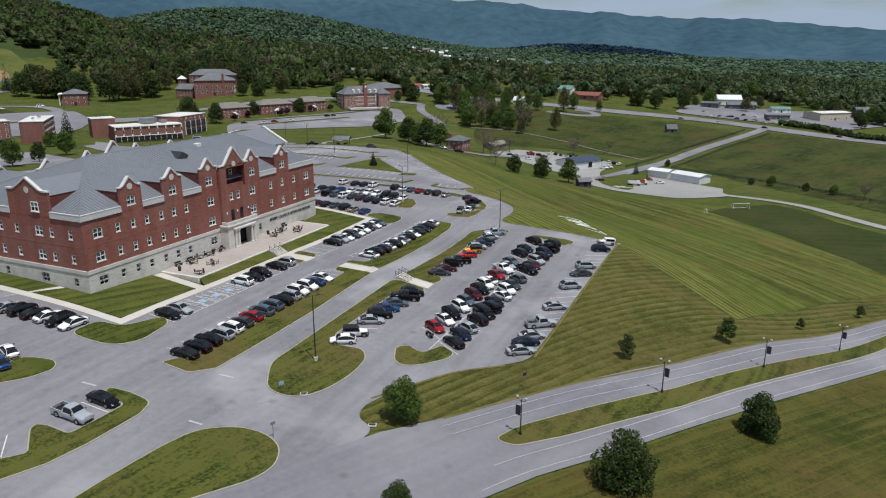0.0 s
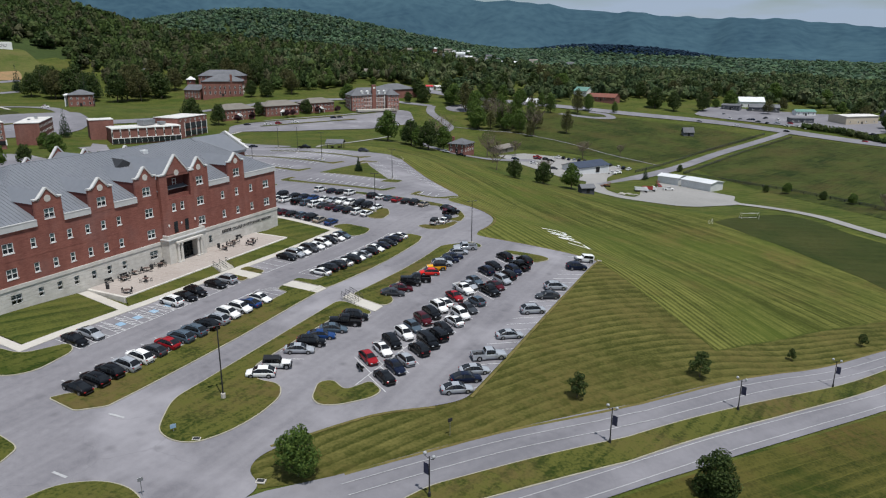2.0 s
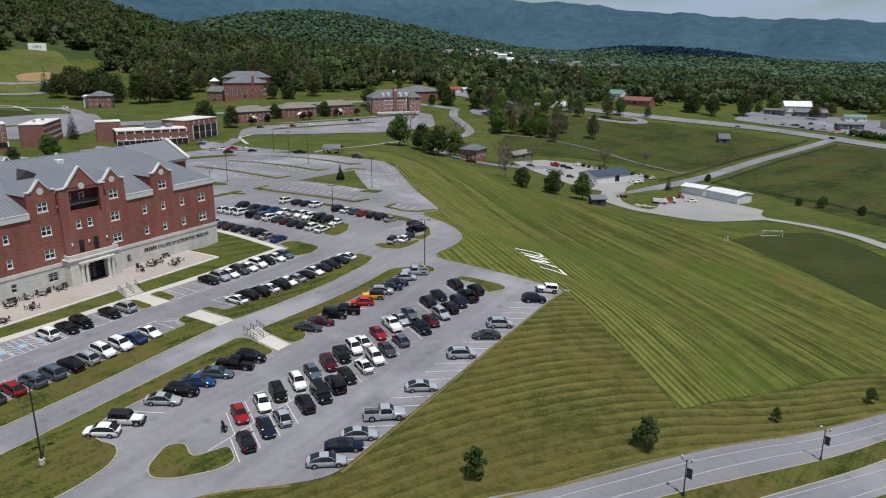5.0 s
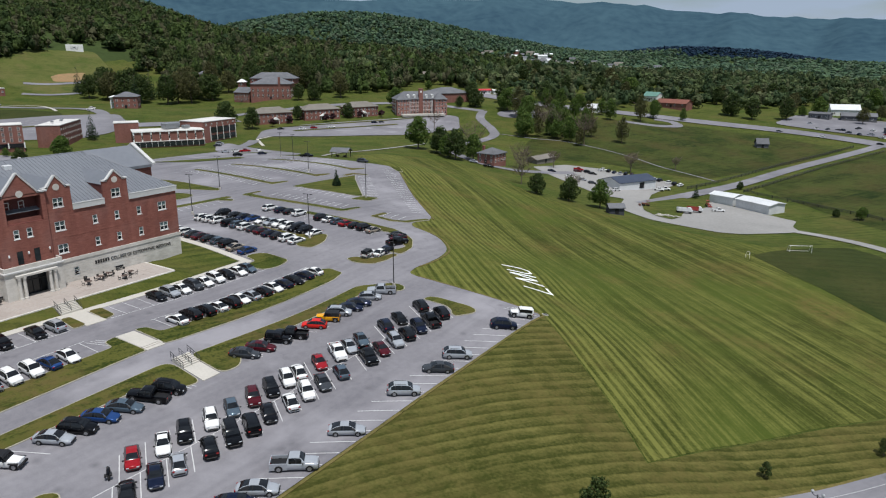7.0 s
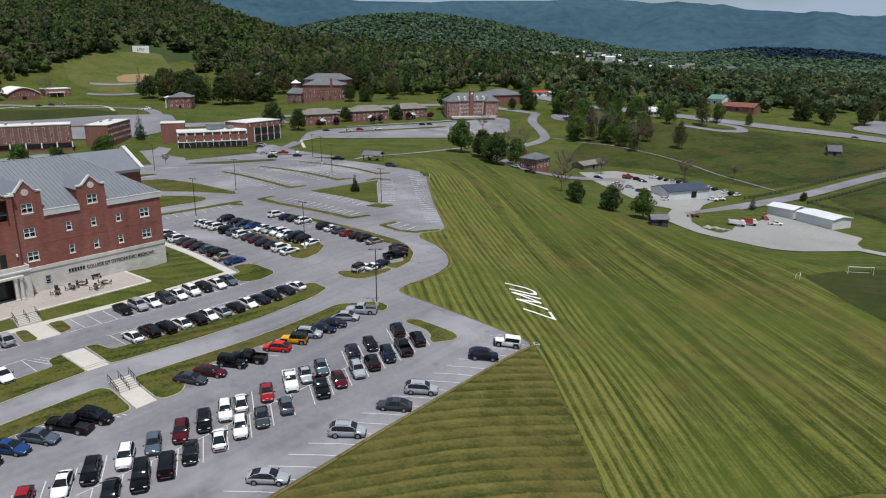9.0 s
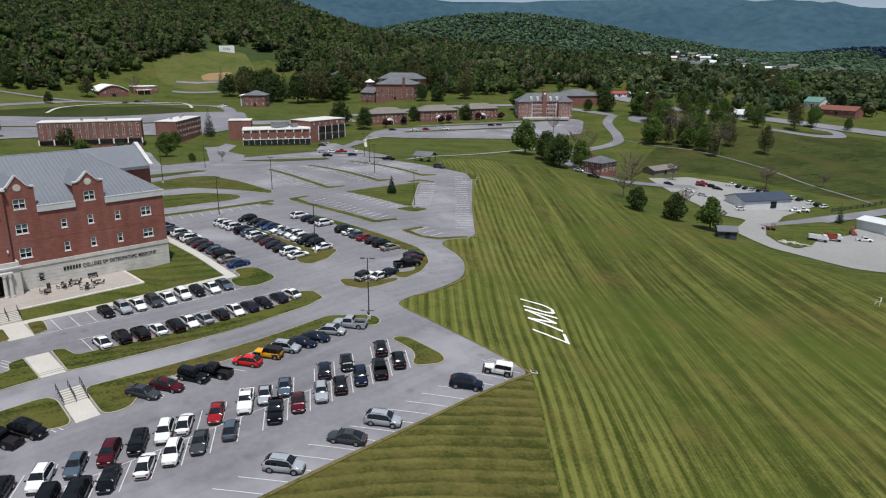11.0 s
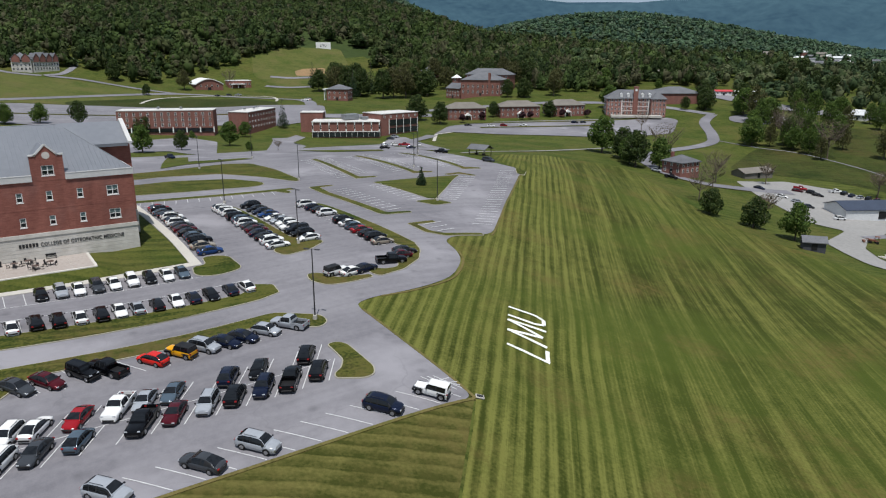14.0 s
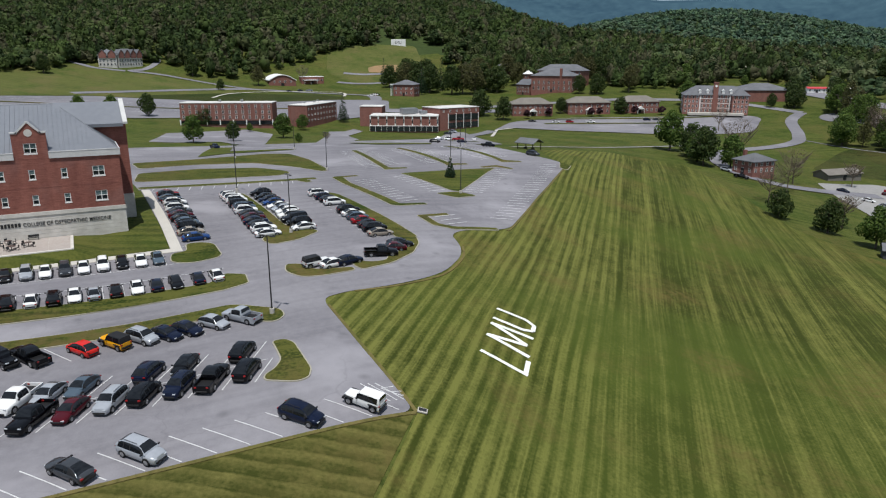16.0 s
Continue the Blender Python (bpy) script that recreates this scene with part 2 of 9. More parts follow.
def foliage(name, shades, cell=0.1, vary=0.35, through_light=0.35):
    """Leaves of a mixed wood: the shade changes from crown to crown and from spray to spray; thin leaves let light through."""
    k = Kit(name, 0.75, 0.12)
    flat = k.vector(k.along(1, 0), k.along(0, 1))
    r = k.patches(flat, cell)
    colour = shades[0]
    n = len(shades)
    for i in range(1, n):
        colour = k.mixed(k.spread(r, i / n - 0.05, i / n + 0.05), colour, shades[i])
    value = k.maths("MULTIPLY", k.spread(k.islands(), 0, 1, 1 - vary, 1 + vary), k.spread(k.noise(k.pos, 0.02, 3.0), 0.32, 0.68, 0.75, 1.25))
    hsv = k.t.nodes.new("ShaderNodeHueSaturation")
    k.t.links.new(colour, hsv.inputs["Color"])
    k.t.links.new(value, hsv.inputs["Value"])
    m = k.finish(hsv.outputs[0])
    return leafy(m, through_light)


def leafy(m, share):
    """Lets part of the light through the leaves of a material."""
    t = m.node_tree
    b, out = t.nodes["Principled BSDF"], t.nodes["Material Output"]
    thin, mix = t.nodes.new("ShaderNodeBsdfTranslucent"), t.nodes.new("ShaderNodeMixShader")
    t.links.new(b.inputs["Base Color"].links[0].from_socket, thin.inputs["Color"])
    mix.inputs[0].default_value = share
    t.links.new(b.outputs[0], mix.inputs[1])
    t.links.new(thin.outputs[0], mix.inputs[2])
    t.links.new(mix.outputs[0], out.inputs["Surface"])
    return m


def paved(name, pale, dark, angle, worn=1.0):
    """Weathered asphalt: bleached and darker areas, wheel tracks along the angle, oil spots and sealed cracks."""
    k = Kit(name, 0.88, 0.2)
    a, pos = radians(angle), k.pos
    u, v = k.along(math.cos(a), math.sin(a)), k.along(-math.sin(a), math.cos(a))
    f = k.spread(k.noise(pos, 0.035, 5.0), 0.36, 0.64)
    f = k.maths("ADD", f, k.spread(k.noise(k.vector(k.maths("MULTIPLY", u, 0.05), v), 0.55, 4.0), 0.35, 0.65, -0.3, 0.3))
    f = k.maths("ADD", f, k.spread(k.noise(pos, 1.1, 5.0), 0.3, 0.7, -0.25, 0.25))
    f = k.maths("ADD", f, k.spread(k.noise(pos, 7.0, 3.0), 0.3, 0.7, -0.22, 0.22))
    colour = k.mixed(k.spread(f, -0.2, 1.2), dark, pale)
    bleach = k.spread(k.noise(k.shifted(40, 90), 0.06, 6.0), 0.54, 0.68, 0.0, 0.75 * worn)
    colour = k.mixed(bleach, colour, tuple(min(1.0, c * 1.3) for c in pale))
    spots = k.maths("MULTIPLY", k.spread(k.cells(pos, 0.33, "F1"), 0.05, 0.3, 0.45, 0.0), k.spread(k.noise(pos, 0.11, 2.0), 0.45, 0.6))
    colour = k.mixed(spots, colour, tuple(c * 0.55 for c in dark))
    bent = k.vector(k.maths("MULTIPLY_ADD", k.noise(pos, 0.25, 3.0), 5.0, u), k.maths("MULTIPLY_ADD", k.noise(k.shifted(9, 3), 0.25, 3.0), 5.0, v))
    crack = k.maths("MULTIPLY", k.spread(k.cells(bent, 0.07, "DISTANCE_TO_EDGE"), 0.004, 0.009, 0.14 * worn, 0.0), k.spread(k.noise(k.shifted(5, 60), 0.03, 2.0), 0.48, 0.56))
    colour = k.mixed(crack, colour, tuple(c * 0.5 for c in dark))
    return k.finish(colour, 0.2, k.noise(pos, 9.0, 3.0), 0.05)


def coursed(name, light, dark, mortar=0.0, vary=0.0, course=0.2):
    """Masonry from afar: flat-lying speckle along the courses, weathering in upright runs."""
    k = Kit(name, 0.9, 0.15)
    x, y, z = k.along(1, 0), k.along(0, 1), k.along(0, 0, 1)
    flat = k.vector(k.maths("MULTIPLY", x, 0.9), k.maths("MULTIPLY", y, 0.9), k.maths("DIVIDE", z, course))
    runs = k.vector(k.maths("MULTIPLY", x, 0.5), k.maths("MULTIPLY", y, 0.5), k.maths("MULTIPLY", z, 0.07))
    f = k.spread(k.noise(flat, 1.0, 3.0), 0.3, 0.7, 0.1, 0.8)
    f = k.maths("ADD", f, k.spread(k.noise(runs, 1.0, 4.0), 0.35, 0.65, -0.25, 0.25))
    f = k.maths("ADD", f, k.spread(k.noise(k.pos, 6.0, 3.0), 0.3, 0.7, -0.25, 0.25))
    colour = k.mixed(k.spread(f, -0.1, 1.0), dark, light)
    if mortar:
        colour = k.mixed(k.spread(k.noise(k.pos, 0.16, 4.0), 0.5, 0.7, 0.0, mortar), colour, tuple(c * 0.5 + 0.12 for c in light))
    return k.finish(colour, 0.3, k.noise(flat, 1.6, 3.0), 0.03)


GRASS = mown("grass", (0.074, 0.070, 0.016), (0.025, 0.031, 0.006), 58, 1.9, 0.15, 0.3, 0.4, dry=(0.088, 0.062, 0.021), dry_share=0.9, grain=1.2)
LAWN = mown("campus_lawn", (0.076, 0.09, 0.02), (0.026, 0.041, 0.007), 52, 2.2, 0.3, 0.15, 0.15, sway=0.6, dry=(0.1, 0.086, 0.028), dry_share=0.6, grain=1.4)
PASTURE = mown("pasture_grass", (0.049, 0.060, 0.0145), (0.012, 0.020, 0.0045), 62, 3.4, 0.12, 0.1, 0.1, sway=1.2, dry=(0.066, 0.053, 0.019), dry_share=0.7, grain=1.5, patch=0.3)
ISLAND = mown("island_grass", (0.080, 0.083, 0.019), (0.022, 0.034, 0.006), 80, 1.1, 0.15, 0.1, 0.1, dry=(0.105, 0.078, 0.03), dry_share=0.8, grain=1.9)
FIELD_A = striped_field("mown_field", (0.134, 0.138, 0.034), (0.034, 0.043, 0.007), (0.06, 0.082, 0.013), (0.108, 0.082, 0.026))
FIELD_B = ridged_slope("mown_slope", (0.125, 0.115, 0.034), (0.032, 0.039, 0.007), (0.1, 0.082, 0.026))
FIELD_C = mown("mown_lawn", (0.082, 0.09, 0.02), (0.028, 0.042, 0.008), 70, 1.6, 0.5, 0.2, 0.2, dry=(0.1, 0.085, 0.028), dry_share=0.5)
PITCH = mown("pitch_grass", (0.035, 0.045, 0.0115), (0.019, 0.026, 0.006), 30, 3.0, 0.3, 0.2, 0.1, dry=(0.066, 0.06, 0.02), dry_share=0.4)
MEADOW = mown("hill_meadow", (0.09, 0.099, 0.028), (0.042, 0.055, 0.013), 62, 4.0, 0.1, 0.1, 0.05, sway=1.0, dry=(0.12, 0.1, 0.042), dry_share=0.7)
WOOD_FLOOR = mat("woodland_floor", (0.045, 0.066, 0.02), 0.95, (0.03, 0.045, 0.014), 0.02, 0.2, 0.5, spec=0.1)
# wooded slopes with the blue of distance haze painted into both colours
HAZY_MOUNTAIN = mat("wooded_mountain", (0.052, 0.098, 0.124), 1.0, (0.028, 0.058, 0.084), 0.0022, 0.02, 0.0, amount=0.6, spec=0.0)
ASPHALT = paved("asphalt", (0.214, 0.207, 0.221), (0.14, 0.135, 0.148), 90)
ROAD = paved("road_asphalt", (0.194, 0.189, 0.204), (0.14, 0.137, 0.150), 62, 0.6)
GRAVEL = mat("gravel", (0.31, 0.302, 0.29), 0.95, (0.2, 0.196, 0.188), 0.05, 0.8, 0.3, amount=0.9, spec=0.1)
PALE_BRICK = coursed("rosy_brick", (0.34, 0.17, 0.14), (0.22, 0.105, 0.088), 0.2, course=0.4)
CONCRETE = mat("concrete", (0.50, 0.47, 0.42), 0.85, (0.38, 0.36, 0.32), 0.3, 3.0, 0.1, amount=0.8)
PATIO = mat("patio_concrete", (0.39, 0.35, 0.32), 0.85, (0.27, 0.228, 0.2), 0.16, 2.0, 0.1, amount=0.9)
KERB = mat("kerb", (0.36, 0.34, 0.27), 0.9, (0.24, 0.22, 0.16), 0.5, 3.0, amount=0.8)
PAINT = mat("road_paint", (0.62, 0.62, 0.61), 0.7, (0.4, 0.4, 0.41), 0.9, 5.0, amount=0.9)
BLUE_PAINT = mat("blue_paint", (0.16, 0.32, 0.48), 0.7, (0.28, 0.36, 0.44), 1.5, 5.0, amount=0.6)
WORN_PAINT = mat("worn_road_paint", (0.46, 0.46, 0.46), 0.8, (0.24, 0.24, 0.25), 0.7, 4.0, amount=0.9)
YELLOW_PAINT = mat("yellow_paint", (0.6, 0.42, 0.08), 0.7, (0.4, 0.3, 0.1), 0.9, 5.0)
LAWN_PAINT = mat("lawn_paint", (0.85, 0.85, 0.85), 0.9, (0.6, 0.65, 0.55), 0.6, 4.0, amount=0.5)
BRICK = coursed("brick", (0.275, 0.112, 0.085), (0.165, 0.062, 0.05), 0.25)
BRICK_DARK = mat("dark_brick", (0.15, 0.05, 0.042), 0.9, (0.10, 0.036, 0.032), 0.4, 4.0, 0.2, spec=0.2)
FAR_BRICK = coursed("weathered_brick", (0.265, 0.122, 0.098), (0.17, 0.078, 0.064), 0.15, course=0.4)
STONE = coursed("limestone", (0.60, 0.575, 0.53), (0.45, 0.425, 0.385), course=0.66)
COPING = mat("pale_coping", (0.56, 0.555, 0.54), 0.75, (0.44, 0.435, 0.425), 0.4, 3.0, amount=0.8)
ROOF = mat("standing_seam_metal", (0.205, 0.215, 0.235), 0.45, (0.155, 0.165, 0.185), 0.1, 1.0, metal=0.2, amount=0.9)
SHINGLE = mat("shingle", (0.135, 0.138, 0.148), 0.9, (0.085, 0.088, 0.096), 0.2, 2.5, 0.2, vary=0.1)
TAN_SHINGLE = mat("tan_shingle", (0.19, 0.172, 0.148), 0.9, (0.135, 0.122, 0.105), 0.2, 2.5, 0.2)
FLAT_ROOF = mat("flat_roof_membrane", (0.62, 0.60, 0.57), 0.9, (0.45, 0.44, 0.42), 0.1, 1.0)
WHITE = mat("white_paint", (0.78, 0.78, 0.76), 0.6, (0.66, 0.66, 0.64), 0.5, 4.0)
WHITE_METAL = mat("white_metal", (0.68, 0.69, 0.69), 0.5, (0.55, 0.56, 0.57), 0.2, 1.5, metal=0.1)
GLASS = mat("window_glass", (0.012, 0.015, 0.017), 0.06, (0.022, 0.028, 0.03), 0.3, 0.8, vary=0.4, spec=0.4)
BLIND = mat("window_blind", (0.12, 0.17, 0.17), 0.35, (0.06, 0.09, 0.09), 0.4, 2.0, vary=0.4, spec=0.3)
METAL = mat("dark_metal", (0.03, 0.03, 0.033), 0.5, (0.02, 0.02, 0.02), 0.8, 4.0, metal=0.2)
STEEL = mat("galvanised_steel", (0.32, 0.33, 0.34), 0.45, (0.24, 0.25, 0.26), 0.8, 4.0, metal=0.6)
GLOBE = mat("frosted_globe", (0.34, 0.35, 0.36), 0.3, (0.25, 0.26, 0.27))
BANNER = mat("banner_cloth", (0.03, 0.035, 0.07), 0.9, (0.02, 0.02, 0.045), 2.0, 8.0)
BARK = mat("bark", (0.11, 0.085, 0.065), 0.95, (0.06, 0.048, 0.038), 0.8, 8.0, 0.5)
LEAF = mat("leaves", (0.095, 0.155, 0.032), 0.7, (0.052, 0.096, 0.018), 0.35, 2.0, 0.0, island=0.35, spec=0.2)
LEAF_DARK = mat("dark_leaves", (0.058, 0.092, 0.022), 0.7, (0.03, 0.052, 0.013), 0.35, 2.0, 0.0, island=0.35, spec=0.25)
NEEDLE = mat("needles", (0.034, 0.064, 0.028), 0.8, (0.02, 0.04, 0.018), 0.6, 3.0, island=0.3, spec=0.2)
TWIG = mat("bare_twigs", (0.15, 0.115, 0.085), 0.95, (0.09, 0.07, 0.052), 0.6, 3.0)
PURPLE = mat("purple_leaves", (0.07, 0.024, 0.03), 0.8, (0.035, 0.012, 0.016), 0.6, 3.0, island=0.3)
WOODS = foliage("near_woods", [(0.028, 0.046, 0.015), (0.042, 0.067, 0.019), (0.058, 0.088, 0.024), (0.07, 0.091, 0.031), (0.078, 0.079, 0.041)], vary=0.14, through_light=0.25)
VALLEY_WOODS = foliage("valley_woods", [(0.036, 0.06, 0.026), (0.064, 0.092, 0.037), (0.084, 0.112, 0.044), (0.098, 0.112, 0.054), (0.052, 0.082, 0.034)], 0.09, 0.14, 0.25)
# far trees: pale bluish greens, air haze mixed into the leaf colours
HAZY_WOODS = foliage("hill_woods", [(0.046, 0.084, 0.054), (0.064, 0.108, 0.06), (0.08, 0.13, 0.066), (0.084, 0.118, 0.074)], 0.075, 0.14, 0.2)
# dark blue tree colour that paints in a cloud's shadow and distance haze
CLOUD_SHADED = mat("conifers", (0.02, 0.036, 0.062), 0.95, (0.013, 0.025, 0.046), 0.02, 0.3, 0.5, island=0.2, spec=0.05)
LEAF_OLIVE = mat("olive_leaves", (0.115, 0.118, 0.045), 0.75, (0.064, 0.07, 0.028), 0.35, 2.0, 0.0, island=0.35, spec=0.15)
for m in (LEAF, LEAF_DARK, NEEDLE, PURPLE, LEAF_OLIVE):
    leafy(m, 0.35)
DRY = mown("dry_edge", (0.145, 0.12, 0.045), (0.075, 0.07, 0.022), 0, 2, 0.2, 0.2, 0.0)
RED_CLAY = mat("red_clay", (0.30, 0.17, 0.085), 0.95, (0.15, 0.12, 0.05), 0.12, 0.7, 0.3, amount=0.6)
RUBBER = mat("rubber", (0.010, 0.010, 0.010), 0.8, (0.018, 0.018, 0.018), spec=0.2)
RIM = mat("alloy", (0.38, 0.38, 0.39), 0.35, (0.28, 0.28, 0.29), 3.0, 9.0, metal=0.7)
CAR_GLASS = mat("tinted_glass", (0.006, 0.007, 0.008), 0.05, (0.010, 0.011, 0.013), 1.0, 3.0, spec=0.5)
LAMP_CLEAR = mat("headlamp", (0.6, 0.62, 0.64), 0.12, (0.45, 0.47, 0.5), 4.0, 12.0, metal=0.3)
LAMP_RED = mat("tail_lamp", (0.3, 0.012, 0.012), 0.15, (0.2, 0.01, 0.01), 4.0, 12.0)
TRIM = mat("black_trim", (0.010, 0.010, 0.011), 0.5, (0.016, 0.016, 0.017), spec=0.3)
CAR_COLOURS = {
    "white": (0.72, 0.72, 0.71), "silver": (0.40, 0.42, 0.45), "grey": (0.055, 0.06, 0.068), "black": (0.003, 0.003, 0.004),
    "navy": (0.009, 0.014, 0.035), "blue": (0.02, 0.06, 0.19), "slate": (0.09, 0.125, 0.16), "red": (0.26, 0.009, 0.014),
    "maroon": (0.085, 0.008, 0.014), "yellow": (0.72, 0.33, 0.012), "tan": (0.36, 0.31, 0.25), "scarlet": (0.55, 0.02, 0.015),
}
CAR_PAINT = {k: mat("car_paint_" + k, v, 0.14, tuple(c * 0.9 for c in v), 0.6, 3.0, metal=0.0 if k in ("white", "black", "red", "scarlet", "yellow") else 0.3, spec=0.2) for k, v in CAR_COLOURS.items()}
for m in CAR_PAINT.values():
    m.node_tree.nodes["Principled BSDF"].inputs["Coat Weight"].default_value = 0.12
    m.node_tree.nodes["Principled BSDF"].inputs["Coat Roughness"].default_value = 0.04


# ---- helpers for meshes ----
def mesh_of(name, verts, faces, materials, smooth=False, slots=None):
    me = bpy.data.meshes.new(name)
    me.from_pydata([tuple(v) for v in verts], [], faces)
    for m in materials if isinstance(materials, (list, tuple)) else [materials]:
        me.materials.append(m)
    if slots is not None:
        me.polygons.foreach_set("material_index", slots)
    if smooth:
        me.polygons.foreach_set("use_smooth", [True] * len(me.polygons))
    me.update()
    return me


class Shape:
    """Gathers boxes, prisms, lathes and strips into one mesh."""

    def __init__(self):
        self.v, self.f, self.s = [], [], []

    def add(self, verts, faces, slot=0):
        n = len(self.v)
        self.v += [tuple(v) for v in verts]
        self.f += [tuple(i + n for i in f) for f in faces]
        self.s += [slot] * len(faces)
        return self

    def box(self, x0, x1, y0, y1, z0, z1, slot=0, m=None):
        vs = [(x, y, z) for z in (z0, z1) for y in (y0, y1) for x in (x0, x1)]
        if m is not None:
            vs = [m @ Vector(v) for v in vs]
        return self.add(vs, [(0, 2, 3, 1), (4, 5, 7, 6), (0, 1, 5, 4), (2, 6, 7, 3), (0, 4, 6, 2), (1, 3, 7, 5)], slot)

    def rings(self, rings, slot=0, close=True, cap=True):
        n = len(rings[0])
        faces = []
        for k in range(len(rings) - 1):
            for i in range(n if close else n - 1):
                j = (i + 1) % n
                faces.append((k * n + i, k * n + j, k * n + n + j, k * n + n + i))
        if cap:
            faces += [tuple(range(n - 1, -1, -1)), tuple(range((len(rings) - 1) * n, len(rings) * n))]
        return self.add([p for r in rings for p in r], faces, slot)

    def tube(self, points, radii, sides=8, slot=0):
        rings = []
        for k, p in enumerate(points):
            p = Vector(p)
            d = (Vector(points[min(k + 1, len(points) - 1)]) - Vector(points[max(k - 1, 0)])).normalized()
            u = d.cross(Vector((0.3, 0.9, 0.2))).normalized()
            w = d.cross(u)
            rings.append([p + (u * math.cos(a) + w * math.sin(a)) * radii[k] for a in (math.tau * i / sides for i in range(sides))])
        return self.rings(rings, slot)

    def prism(self, outline, x0, x1, slot=0, axis="x"):
        """An outline of (a, b) pairs pushed along an axis: x: (y, z); y: (x, z); z: (x, y)."""
        put = {"x": lambda a, b, c: (c, a, b), "y": lambda a, b, c: (a, c, b), "z": lambda a, b, c: (a, b, c)}[axis]
        return self.rings([[put(a, b, x0) for a, b in outline], [put(a, b, x1) for a, b in outline]], slot)

    def mesh(self, name, materials, smooth=False):
        return mesh_of(name, self.v, self.f, materials, smooth, self.s)


def part(name, data, parent, label="", m=None):
    """Links a mesh as one part under a thing or under a part."""
    ob = new(name, data)
    ob.parent = parent
    if m is not None:
        ob.matrix_local = m
    return tagged(ob, label)


def fixed_normals(me):
    bm = bmesh.new()
    bm.from_mesh(me)
    bmesh.ops.recalc_face_normals(bm, faces=bm.faces)
    bm.to_mesh(me)
    bm.free()
    return me


def bevelled(me, width, segments=1, angle=0.6):
    bm = bmesh.new()
    bm.from_mesh(me)
    bmesh.ops.recalc_face_normals(bm, faces=bm.faces)
    edges = [e for e in bm.edges if len(e.link_faces) == 2 and e.calc_face_angle(0) > angle]
    bmesh.ops.bevel(bm, geom=edges, offset=width, segments=segments, profile=0.7, affect="EDGES", clamp_overlap=True)
    bm.to_mesh(me)
    bm.free()
    return me


# ---- lie of the land ----
NEAR_HEIGHTS = [
    (-58, 80, -1), (-38, 78, -1.4), (-54, 92, -0.9), (-15, 115, -2.9), (0, 141, -6.6), (14, 165, -12.3),
    (19, 121, -9.8), (-30, 176, -1.5), (-33, 140, -1.1), (-55, 152, -0.9), (-57, 122, -0.9), (-66, 122, 0.8),
    (-72, 170, 0.6), (-92, 163, 1.4), (-90, 100, 1.8), (-106, 156, 2.8), (-105, 84, 3.5), (-125, 120, 3.3),
    (-70, 206, 0), (-88, 227, -0.8), (-148, 288, 0.9), (-117, 232, 1.4), (-137, 182, 2.8), (-163, 213, 1.8),
    (-35, 196, -4.9), (-50, 202, -2.1),
]
FAR_HEIGHTS = [
    (-58, 228, -6.7), (-72, 267, -10.5), (28, 183, -14.7), (0, 325, -20.1), (-111, 343, -15.3), (-55, 364, -23.4),
    (-20, 407, -25.8), (-147, 376, -13.6), (-39, 191, -2.6), (-43, 203.4, -3.5), (-103, 105, 2.3), (-103, 125, 1.9),
    (-103, 145, 1.9), (-186, 294, 0.7), (-340, 275, -5.7), (-316, 509, -3.2), (-223, 401, -9.8), (-303, 402, -6.9),
    (-224, 492, -12.2), (-80, 594, -17.1), (-158, 584, -9.5), (-534, 228, 5.7), (-440, 466, 1.5), (60, 239, -21.2),
    (150, 329, -23), (100, 499, -18.7),
]
HILL_HEIGHTS = [
    (40, 619, -17.8), (-100, 20, 1.8), (40, 59, -7.5), (-180, 60, 5.4), (-250, 150, 1.5), (-30, 30, -1.3),
    (-337, 293, -6.9), (-318, 328, -7.5), (-300, 285, -6.2), (-262, 235, -2.6), (-325, 400, -5.5), (-315, 480, -4.5),
    (-430, 480, 5), (-445, 366, 4.5), (-587, 315, 6.5), (-676, 478, 38), (-650, 189, 27), (-630, 330, 13),
    (-605, 420, 13), (-700, 408, 42), (-706, 240, 40), (-360, 225, -4),
]
SPOTS = np.array(NEAR_HEIGHTS + FAR_HEIGHTS + HILL_HEIGHTS, float)


def spline_weights(spots, ease=0.002):
    xy = spots[:, :2] / 100
    r = np.linalg.norm(xy[:, None] - xy[None], axis=2)
    k = np.where(r > 0, r * r * np.log(r + 1e-9), 0) + ease * np.eye(len(xy))
    p = np.c_[np.ones(len(xy)), xy]
    return xy, np.linalg.solve(np.block([[k, p], [p.T, np.zeros((3, 3))]]), np.r_[spots[:, 2], 0, 0, 0])


SPOT_XY, SPOT_W = spline_weights(SPOTS)


def step(a, b, x):
    u = np.clip((x - a) / (b - a), 0, 1)
    return u * u * (3 - 2 * u)


def bell(x, y, cx, cy, sx, sy, turn=0.0):
    c, s = math.cos(radians(turn)), math.sin(radians(turn))
    u, v = (x - cx) * c + (y - cy) * s, -(x - cx) * s + (y - cy) * c
    return np.exp(-0.5 * ((u / sx) ** 2 + (v / sy) ** 2))


